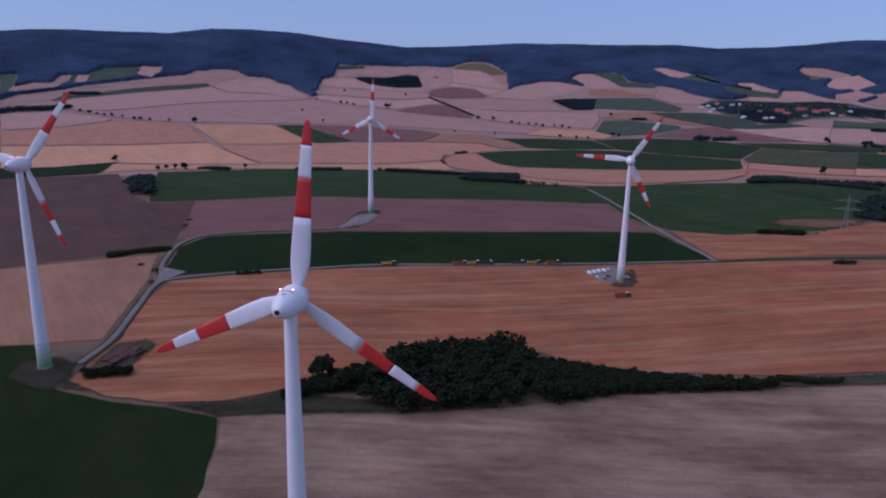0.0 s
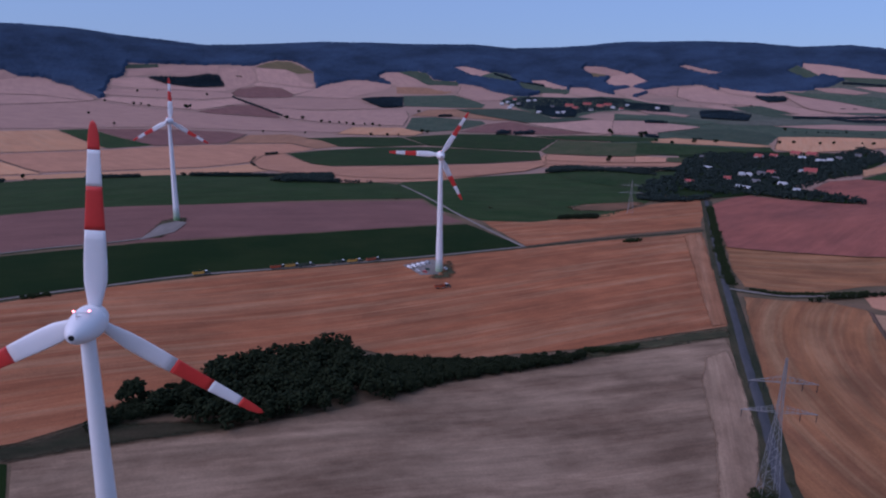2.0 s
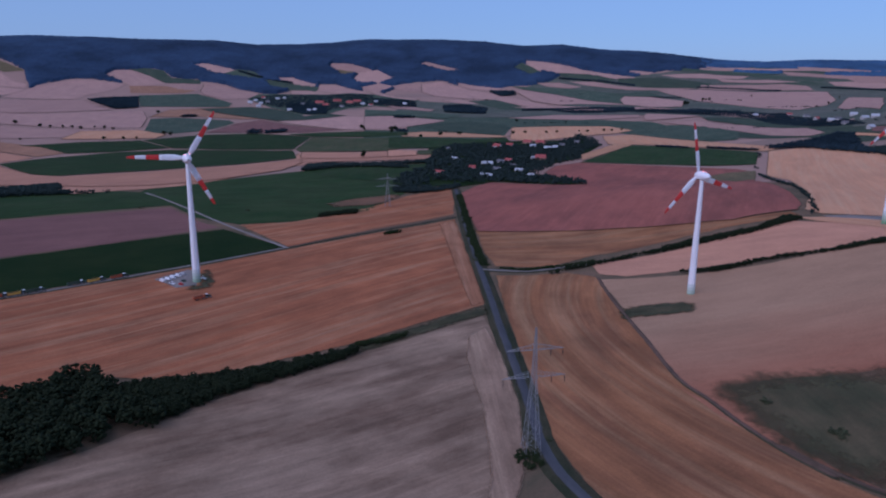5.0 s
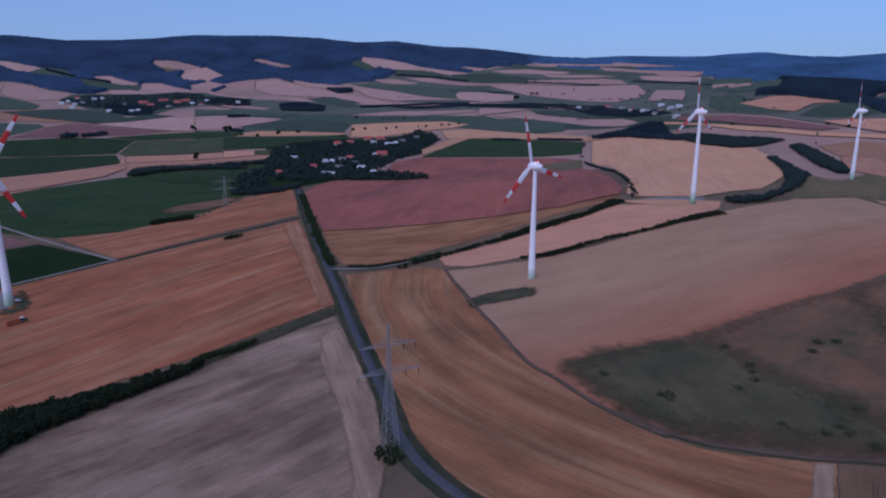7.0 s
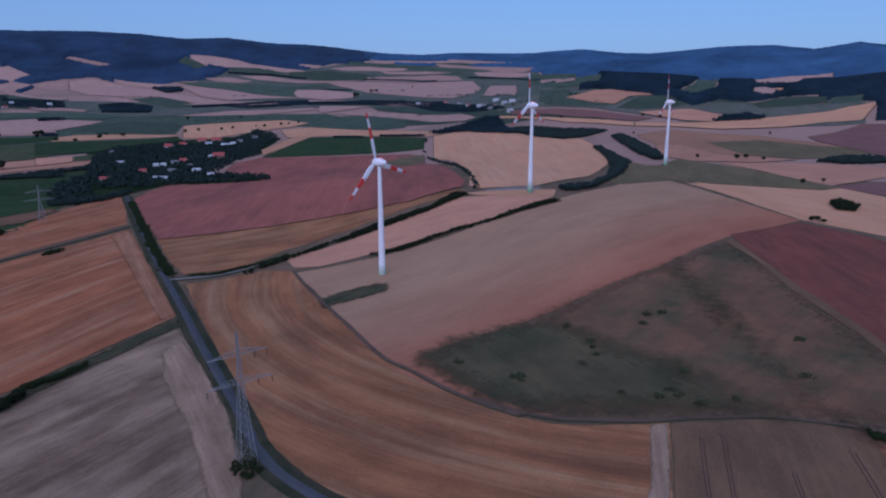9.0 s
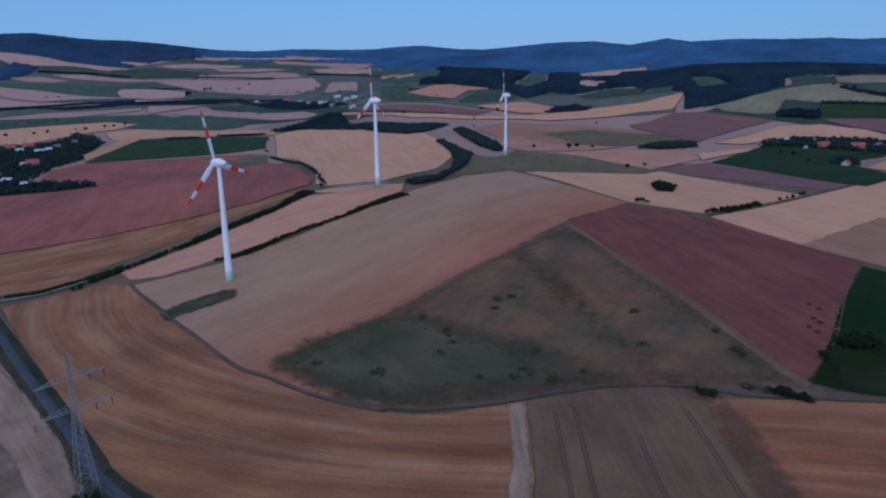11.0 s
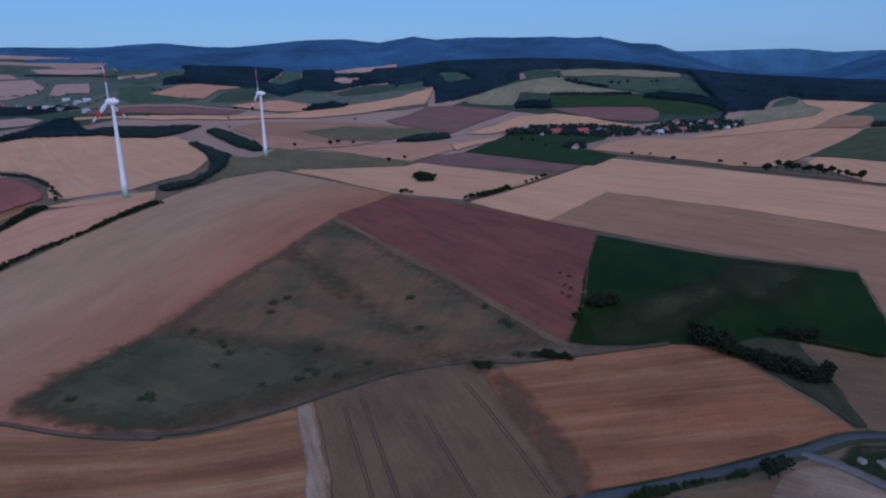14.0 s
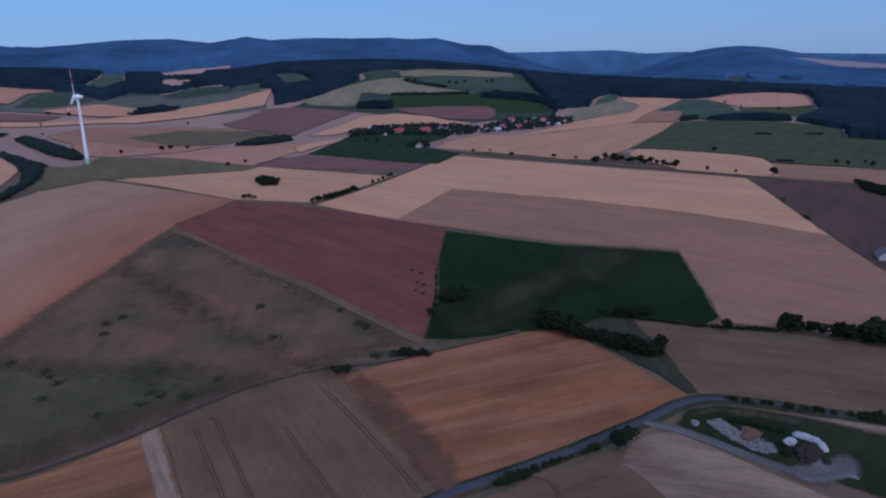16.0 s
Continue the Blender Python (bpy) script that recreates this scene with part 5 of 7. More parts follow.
lane('wheel_track', 'dark tractor wheel track in a brown field', 0.4, WHEELMARK, [(308.5, 17.5), (298.8, 16.6), (249.3, 9.1), (222.6, 5.3)], -0.2)
lane('wheel_track', 'dark tractor wheel track in a brown field', 0.4, WHEELMARK, [(315.5, 12.9), (311.3, 9.9), (297.5, 8.2), (245.5, 0.7), (218.8, -3.2)], -0.2)
lane('wheel_track', 'dark tractor wheel track in a brown field', 0.4, WHEELMARK, [(314.7, 11.2), (310.5, 8.2), (296.7, 6.6), (244.9, -0.7), (218.3, -4.5)], -0.2)
lane('wheel_track', 'dark tractor wheel track in a brown field', 0.4, WHEELMARK, [(292.8, -18), (280.4, -19.8), (232.3, -28.4), (210.5, -32.4)], -0.2)
lane('wheel_track', 'dark tractor wheel track in a brown field', 0.4, WHEELMARK, [(292.1, -19.6), (279.7, -21.4), (231.7, -29.7), (209.9, -33.7)], -0.2)
lane('wheel_track', 'dark tractor wheel track in a brown field', 0.4, WHEELMARK, [(318.7, -40.4), (289.7, -46.4), (249.7, -53.5), (222.6, -57.6)], -0.2)
lane('wheel_track', 'dark tractor wheel track in a brown field', 0.4, WHEELMARK, [(317.7, -42.4), (288.8, -48.3), (248.9, -55.2), (221.9, -59.2)], -0.2)
lane('wheel_track', 'dark tractor wheel track in a brown field', 0.4, WHEELMARK, [(213.6, -100.8), (208.4, -103.9), (202.2, -103.5), (196.7, -101.3)], -0.2)
lane('wheel_track', 'dark tractor wheel track in a brown field', 0.4, WHEELMARK, [(213.1, -102), (207.9, -105.1), (201.7, -104.7), (196.2, -102.4)], -0.2)
lane('wheel_track', 'dark tractor wheel track in a brown field', 0.4, WHEELMARK, [(202, -107.4), (203, -116.3), (204.1, -125.6)], -0.2)
lane('wheel_track', 'dark tractor wheel track in a brown field', 0.4, WHEELMARK, [(201.5, -108.5), (202.6, -117.5), (203.6, -126.7)], -0.2)


# ---- houses, pylons, vehicles, yard ----
def box(bm, x, y, z, w, d, h, bevel=0.0, taper=1.0):
    """Adds a box with its base centre at x, y, z; taper narrows its top."""
    made = bmesh.ops.create_cube(bm, size=1, matrix=Matrix.Translation((x, y, z + h / 2)) @ Matrix.Diagonal((w, d, h, 1)))["verts"]
    for v in made:
        if v.co.z > z + h / 2:
            v.co.x, v.co.y = x + (v.co.x - x) * taper, y + (v.co.y - y) * taper
    if bevel:
        edges = list({e for v in made for e in v.link_edges})
        bmesh.ops.bevel(bm, geom=edges, offset=bevel, segments=2, affect="EDGES")
    return bm


PLASTER = plain_mat("pale_plaster", (0.50, 0.46, 0.43), 0.85, 0, 0.2, 0.4)
BRICK = plain_mat("brick_wall", (0.34, 0.20, 0.15), 0.9, 0, 0.25, 0.8)
TILE_RED = plain_mat("red_roof_tiles", (0.36, 0.085, 0.075), 0.8, 0, 0.3, 0.5)
TILE_GREY = plain_mat("grey_roof_tiles", (0.15, 0.14, 0.15), 0.75, 0, 0.3, 0.5)
SHEET_ROOF = plain_mat("pale_sheet_roof", (0.46, 0.46, 0.48), 0.5, 0.1, 0.15, 0.3)
GLASS = plain_mat("dark_glazing", (0.03, 0.035, 0.045), 0.15)
YELLOW = plain_mat("yellow_paint", (0.62, 0.36, 0.05), 0.5)
RUST = plain_mat("orange_red_paint", (0.45, 0.10, 0.035), 0.55, 0, 0.3)
OLIVE_PAINT = plain_mat("dark_green_paint", (0.05, 0.08, 0.05), 0.55, 0, 0.3)
TARP = plain_mat("white_tarpaulin", (0.43, 0.42, 0.41), 0.5, 0, 0.2, 0.5)
COMPOST = plain_mat("dark_compost", (0.055, 0.045, 0.038), 0.95, 0, 0.4, 1.5)
RUBBLE = plain_mat("pale_rubble", (0.30, 0.275, 0.25), 0.9, 0, 0.6, 1.2)
BRUSH = plain_mat("dry_brushwood", (0.15, 0.085, 0.068), 0.95, 0, 0.5, 1.0)
SPOIL = plain_mat("brown_spoil", (0.17, 0.098, 0.065), 0.95, 0, 0.3, 1.0)


def house(x, y, long, wide, tall, roof, bearing):
    grow = 1.0 if math.hypot(x, y) < 1800 else 1.35
    long, wide, tall = long * grow, wide * grow, tall * grow
    top = new("house")
    top.matrix_basis = pose(x, y, float(land(x, y)) - 0.3, 0, 0, -bearing)
    wall = bmesh.new()
    eave, rise = tall * 0.62 + 0.3, tall * 0.62
    ring = [(-long / 2, -wide / 2), (long / 2, -wide / 2), (long / 2, wide / 2), (-long / 2, wide / 2)]
    low = [wall.verts.new((px, py, -1.0)) for px, py in ring]
    high = [wall.verts.new((px, py, eave)) for px, py in ring]
    ridge = [wall.verts.new((px, 0, eave + rise)) for px in (-long / 2, long / 2)]
    for k in (0, 2):
        wall.faces.new((low[k], low[k + 1], high[k + 1], high[k]))
    wall.faces.new((low[1], low[2], high[2], ridge[1], high[1]))
    wall.faces.new((low[3], low[0], high[0], ridge[0], high[3]))
    part("wall", wall, BRICK if roof == "r" and long > 20 else PLASTER, top)
    cover = bmesh.new()
    over, thick = 0.5, 0.25
    for s in (-1, 1):
        slope = rise / (wide / 2)
        a, b = (s * (wide / 2 + over), eave - over * slope), (0, eave + rise)
        quad = [(px, q[0], q[1] + up) for up in (0.03, thick) for px, q in ((-long / 2 - over, a), (long / 2 + over, a), (long / 2 + over, b), (-long / 2 - over, b))]
        v = [cover.verts.new(p) for p in quad]
        for f in ((0, 1, 2, 3), (4, 5, 6, 7), (0, 1, 5, 4), (1, 2, 6, 5), (2, 3, 7, 6), (3, 0, 4, 7)):
            cover.faces.new([v[k] for k in f])
    bmesh.ops.recalc_face_normals(cover, faces=cover.faces[:])
    tiles = part("roof", cover, {"r": TILE_RED, "g": TILE_GREY, "w": SHEET_ROOF}[roof], top)
    part("chimney", box(bmesh.new(), long * 0.2, wide * 0.12, eave + rise * 0.6, 0.7, 0.7, rise * 0.4 + 1.1, 0.05), BRICK, tiles)
    for s in (-1, 1):
        for k in (-0.3, 0.0, 0.3):
            part("window", box(bmesh.new(), k * long, s * (wide / 2 + 0.02), eave * 0.38, 1.3, 0.12, 1.4), GLASS, top)
    part("door", box(bmesh.new(), long * 0.15, -wide / 2 - 0.04, 0.3, 1.2, 0.14, 2.1), BARK, top)
    words = {"r": "village house with a red tiled gable roof", "g": "village house with a grey gable roof", "w": "pale building with a light sheet roof"}[roof]
    return tagged(top, words.replace("village house", "long village barn") if long > 20 else words, "house", "village houses")


def strut(bm, a, b, r):
    a, b = Vector(a), Vector(b)
    turn = (b - a).to_track_quat("Z", "Y").to_matrix().to_4x4()
    bmesh.ops.create_cone(bm, segments=4, radius1=r, radius2=r, depth=(b - a).length, matrix=Matrix.Translation((a + b) / 2) @ turn)


def pylon(x, y, tall, bearing):
    """A lattice mast with two crossarms and an earth-wire peak; the arms run along local x."""
    top = new("power_pylon")
    top.matrix_basis = pose(x, y, float(land(x, y)) - 0.2, 0, 0, -bearing)
    waist, low_arm, high_arm = tall * 0.6, tall * 0.62, tall * 0.83
    half = lambda z: 3.6 + (1.0 - 3.6) * min(z / waist, 1) if z < waist else 1.0 - 0.75 * (z - waist) / (tall - waist)
    for sx, sy in ((1, 1), (1, -1), (-1, 1), (-1, -1)):
        bm = bmesh.new()
        zs = [0, waist, tall]
        for a, b in zip(zs, zs[1:]):
            strut(bm, (sx * half(a), sy * half(a), a), (sx * half(b), sy * half(b), b), 0.13)
        leg = part("leg", bm, STEEL, top)
        part("footing", box(bmesh.new(), sx * 3.6, sy * 3.6, -0.6, 1.2, 1.2, 1.0, 0.05), RUBBLE, leg)
    bm, z = bmesh.new(), 0.0
    while z < tall - 2:
        h = max(2.0, half(z) * 1.7)
        u = min(z + h, tall)
        a, b = half(z), half(u)
        for p, q in (((1, 1), (1, -1)), ((1, -1), (-1, -1)), ((-1, -1), (-1, 1)), ((-1, 1), (1, 1))):
            strut(bm, (p[0] * a, p[1] * a, z), (q[0] * b, q[1] * b, u), 0.05)
            strut(bm, (q[0] * a, q[1] * a, z), (p[0] * b, p[1] * b, u), 0.05)
            strut(bm, (p[0] * b, p[1] * b, u), (q[0] * b, q[1] * b, u), 0.05)
        z = u
    part("bracing", bm, STEEL, top)
    for z, reach in ((low_arm, 14.5), (high_arm, 13.0)):
        bm = bmesh.new()
        for s in (-1, 1):
            tip, w = (s * reach, 0, z), half(z)
            for sy in (-1, 1):
                strut(bm, (s * w, sy * w, z), tip, 0.11)
                strut(bm, (s * w, sy * w, z + 2.6), tip, 0.07)
            for k in range(1, 7):
                t = k / 7
                p, q = w + (reach - w) * t, w * (1 - t)
                strut(bm, (s * p, -q, z), (s * p, q, z), 0.08)
                strut(bm, (s * p, -q, z), (s * p, -q, z + 2.6 * (1 - t)), 0.08)
                strut(bm, (s * p, q, z), (s * p, q, z + 2.6 * (1 - t)), 0.08)
        arm = part("crossarm", bm, STEEL, top)
        for off in (-reach + 0.4, -reach * 0.55, reach * 0.55, reach - 0.4):
            part("insulator", lathe([(0.06, z - 3.4), (0.16, z - 3.2), (0.16, z - 0.4), (0.06, z - 0.1)], 8, Matrix.Translation((off, 0, 0))), GLASS, arm)
    return tagged(top, "grey steel lattice power pylon with two crossarms", "power pylon", "pylons")


def wheel(parent, x, y, r, w):
    tyre = part("wheel", lathe([(r * 0.6, -w / 2), (r, -w / 2), (r, w / 2), (r * 0.6, w / 2)], 18, pose(x, y, r, 90, 0, 0) ), BLACK, parent)
    part("rim", lathe([(r * 0.55, -w / 2 - 0.02), (r * 0.55, w / 2 + 0.02)], 12, pose(x, y, r, 90, 0, 0)), STEEL, tyre)


def tractor_trailer(paint):
    """A tractor with a loaded farm trailer, together about 14 m long, along local x."""
    top = new("tractor_trailer")
    bm = box(bmesh.new(), 5.3, 0, 0.9, 2.6, 1.1, 1.1, 0.12, 0.9)
    part("bonnet", bm, OLIVE_PAINT, top)
    cab = part("cab", box(bmesh.new(), 3.4, 0, 0.9, 1.7, 1.7, 2.0, 0.1, 0.9), GLASS, top)
    part("cab_roof", box(bmesh.new(), 3.4, 0, 2.9, 1.8, 1.8, 0.2, 0.06), WHITE, cab)
    for px, r in ((3.0, 0.95), (5.9, 0.65)):
        for s in (-1, 1):
            wheel(top, px, s * 1.0, r, 0.5)
    bed = bmesh.new()
    box(bed, -2.6, 0, 1.1, 8.2, 2.5, 0.25, 0.04)
    for s in (-1, 1):
        box(bed, -2.6, s * 1.2, 1.35, 8.2, 0.1, 1.3, 0.03)
        box(bed, -2.6 + s * 4.05, 0, 1.35, 0.1, 2.3, 1.3, 0.03)
    part("trailer_body", bed, paint, top, "painted steel trailer body")
    part("load", box(bmesh.new(), -2.6, 0, 1.4, 7.8, 2.2, 1.2, 0.3, 0.85), COMPOST, top)
    part("drawbar", box(bmesh.new(), 1.8, 0, 0.8, 1.4, 0.2, 0.2, 0.03), STEEL, top)
    for px in (-5.2, -4.0, 0.2):
        for s in (-1, 1):
            wheel(top, px, s * 1.1, 0.55, 0.4)
    return tagged(top, "farm tractor with a loaded tipping trailer", "tractor", "farm vehicles")


def car(paint, van=False):
    top = new("van" if van else "car")
    long, tall = (5.4, 2.2) if van else (4.4, 1.45)
    bm = box(bmesh.new(), 0, 0, 0.35, long, 1.85, tall * 0.42, 0.15)
    body = part("body", bm, paint, top)
    part("cabin", box(bmesh.new(), -0.35, 0, 0.35 + tall * 0.42 - 0.06, long * (0.8 if van else 0.6), 1.7, tall * 0.45, 0.12, 0.9), paint if van else GLASS, body)
    part("roof", box(bmesh.new(), -0.35, 0, 0.35 + tall * 0.83, long * (0.68 if van else 0.5), 1.5, 0.08, 0.03), paint, body)
    part("windscreen", box(bmesh.new(), long * (0.34 if van else 0.2), 0, 0.35 + tall * 0.44, 0.5, 1.55, tall * 0.32, 0.05, 0.85), GLASS, body)
    for s in (-1, 1):
        part("headlight", box(bmesh.new(), long / 2 - 0.03, s * 0.65, 0.75, 0.1, 0.35, 0.2, 0.03), STEEL, body)
        for px in (-long * 0.31, long * 0.31):
            wheel(top, px, s * 0.85, 0.34, 0.24)
    return tagged(top, ("white panel van" if van else "parked passenger car") + " on a gravel pad", "van" if van else "car", "parked cars")


def mound(name, words, x, y, long, wide, tall, bearing, material, seed, rough=0.18):
    """A heap with an uneven skin."""
    rng = np.random.default_rng(seed)
    bm = bmesh.new()
    bmesh.ops.create_icosphere(bm, subdivisions=4, radius=1)
    off = Vector(rng.uniform(-50, 50, 3))
    for v in bm.verts:
        d = 1 + rough * noise.noise(v.co * 2.2 + off) + rough * 0.6 * noise.noise(v.co * 6 + off)
        v.co = Vector((v.co.x * long / 2, v.co.y * wide / 2, max(v.co.z, -0.15) * tall)) * d
    me = bpy.data.meshes.new(name)
    bm.to_mesh(me)
    bm.free()
    me.materials.append(material)
    ob = new(name, me)
    ob.matrix_basis = pose(x, y, float(land(x, y)) + 0.35, 0, 0, -bearing)
    return tagged(ob, words, "heap")


HOMES = []
for row in [
    (1153, 2673, 12, 9, 6, 'w', 40),
    (1207, 2739, 12, 9, 6, 'w', 70),
    (1169, 2609, 11, 9, 6, 'w', 10),
    (1288, 2843, 12, 9, 6, 'r', 50),
    (1113, 2505, 12, 9, 6, 'w', 30),
    (1228, 2672, 11, 9, 6, 'g', 60),
    (1319, 2772, 12, 9, 6, 'w', 20),
    (1355, 2779, 11, 9, 6, 'w', 80),
    (1151, 2325, 12, 9, 6, 'w', 45),
    (1206, 2282, 11, 9, 6, 'w', 30),
    (1234, 2291, 10, 9, 6, 'w', 60),
]:
    house(*row)
    HOMES.append(row[:2])
for row in [
    (1385, 2527, 24, 13, 8, 'r', 40),
    (1361, 2432, 20, 11, 7, 'r', 70),
    (1489, 2567, 24, 12, 8, 'r', 20),
    (1504, 2487, 22, 12, 8, 'r', 60),
    (1554, 2514, 22, 12, 8, 'r', 30),
    (1526, 2425, 14, 9, 6, 'w', 75),
    (1622, 2475, 11, 9, 6, 'w', 20),
    (1669, 2335, 12, 9, 6, 'w', 60),
    (1296, 2501, 11, 9, 6, 'g', 30),
    (1395, 2371, 12, 9, 6, 'g', 60),
    (1526, 2369, 12, 9, 6, 'r', 10),
    (2174, 832, 14, 9, 6, 'w', 60),
]:
    house(*row)
    HOMES.append(row[:2])
for row in [
    (2052, 756, 14, 9, 6, 'w', 30),
    (2048, 730, 14, 9, 6, 'w', 70),
    (1908, 686, 14, 9, 6, 'w', 20),
    (2129, 872, 13, 9, 6, 'w', 50),
    (2126, 852, 13, 9, 6, 'g', 70),
    (2400, 1237, 13, 9, 6, 'w', 30),
    (2438, 1136, 13, 9, 6, 'r', 60),
    (2342, 1036, 12, 9, 6, 'g', 40),
    (2224, 952, 12, 9, 6, 'r', 20),
    (2015, 789, 12, 9, 6, 'g', 65),
    (363, -473, 14, 10, 6, 'g', 40),
]:
    house(*row)
    HOMES.append(row[:2])
for row in [
    (1392, -404, 26, 12, 8, 'r', 70),
    (1383, -458, 24, 12, 8, 'r', 80),
    (1157, -370, 13, 10, 7, 'r', 30),
    (1316, -593, 16, 10, 7, 'w', 70),
    (1346, -583, 12, 9, 6, 'g', 30),
    (1466, -698, 18, 10, 7, 'r', 60),
    (1427, -714, 12, 9, 6, 'g', 20),
    (1351, -755, 12, 9, 6, 'w', 60),
    (1433, -761, 16, 10, 7, 'r', 70),
    (1473, -360, 12, 9, 6, 'w', 40),
    (1370, -369, 9, 7, 4, 'w', 20),
    (1379, -635, 14, 9, 6, 'r', 50),
    (1363, -665, 14, 9, 6, 'r', 80),
    (1465, -756, 12, 9, 6, 'g', 40),
    (1370, -741, 11, 9, 6, 'w', 15),
    (1405, -501, 12, 9, 6, 'g', 50),
    (1393, -797, 11, 9, 6, 'r', 35),
    (1097, 1169, 20, 11, 8, 'r', 85),
]:
    house(*row)
    HOMES.append(row[:2])
for row in [
    (1141, 1174, 15, 10, 7, 'r', 60),
    (1223, 1195, 24, 11, 8, 'r', 85),
    (1241, 1169, 26, 11, 8, 'r', 85),
    (1173, 1130, 13, 9, 6, 'w', 40),
    (1167, 1076, 19, 10, 6, 'w', 80),
    (1194, 1079, 11, 9, 6, 'w', 60),
    (1241, 1100, 12, 9, 6, 'g', 70),
    (1322, 1125, 12, 9, 6, 'g', 50),
    (1021, 961, 21, 12, 9, 'r', 50),
    (1019, 978, 10, 8, 5, 'w', 20),
    (951, 980, 14, 9, 6, 'r', 80),
    (923, 973, 16, 9, 6, 'g', 80),
    (878, 972, 9, 8, 6, 'w', 20),
    (887, 963, 9, 8, 6, 'w', 60),
    (902, 918, 10, 8, 5, 'g', 40),
    (842, 897, 14, 9, 5, 'g', 75),
    (862, 861, 14, 9, 5, 'w', 70),
    (772, 847, 24, 9, 4, 'w', 75),
    (835, 806, 9, 7, 4, 'w', 60),
    (879, 1060, 16, 9, 5, 'w', 80),
    (812, 930, 11, 9, 6, 'r', 40),
    (723, 910, 18, 9, 5, 'r', 85),
    (982, 1207, 8, 7, 4, 'g', 40),
]:
    house(*row)
    HOMES.append(row[:2])


# ---- plants ----
def clump_mesh():
    """One small knot of leaves: a dented 20-sided ball."""
    bm = bmesh.new()
    bmesh.ops.create_icosphere(bm, subdivisions=1, radius=1)
    v = np.array([tuple(p.co) for p in bm.verts])
    f = np.array([[p.index for p in q.verts] for q in bm.faces])
    bm.free()
    return v, f


CLUMP_V, CLUMP_F = clump_mesh()
LUMP_V = np.array([(0, 0, 1), (0, 0, -1), (1, 0, 0), (-0.5, 0.87, 0), (-0.5, -0.87, 0)], float)
LUMP_F = np.array([(2, 3, 0), (3, 4, 0), (4, 2, 0), (3, 2, 1), (4, 3, 1), (2, 4, 1)])


def scatter_clumps(centres, sizes, rng, low=False):
    """Vertices and faces of many leaf knots, each turned and dented at random."""
    bv, bf = (LUMP_V, LUMP_F) if low else (CLUMP_V, CLUMP_F)
    centres, sizes = np.asarray(centres, float), np.asarray(sizes, float)
    n = len(centres)
    turn = rng.uniform(0, 2 * np.pi, n)
    v = bv[None] * (1 + rng.uniform(-0.38, 0.38, (n, len(bv), 1)))
    tilt = rng.uniform(-0.7, 0.7, n)
    c, s, ct, st = np.cos(turn)[:, None], np.sin(turn)[:, None], np.cos(tilt)[:, None], np.sin(tilt)[:, None]
    y, z = v[..., 1] * ct - v[..., 2] * st, v[..., 1] * st + v[..., 2] * ct
    v = np.stack([v[..., 0] * c - y * s, v[..., 0] * s + y * c, z * 0.85], -1)
    v = v * sizes[:, None, None] + centres[:, None]
    f = bf[None] + (np.arange(n) * len(bv))[:, None, None]
    return v.reshape(-1, 3), f.reshape(-1, 3)


def crown_points(rng, n, wide, tall):
    """Knots over the rounded lobes of a crown that stands on z = 0; returns places and sizes for a crown of unit height."""
    k = 5
    lobes = np.c_[rng.normal(0, wide * 0.2, (k, 2)), rng.uniform(0.36, 0.66, k) * tall]
    lobes[0] = (0, 0, 0.62 * tall)
    reach = rng.uniform(0.3, 0.42, k) * wide
    pick = rng.integers(0, k, n)
    d = rng.normal(size=(n, 3))
    d /= np.linalg.norm(d, axis=1)[:, None]
    p = lobes[pick] + d * reach[pick, None] * rng.uniform(0.75, 1.0, (n, 1)) * (1, 1, 0.85)
    p[:, 2] = np.clip(p[:, 2], 0.08, None)
    return p, rng.uniform(0.09, 0.16, n) * wide


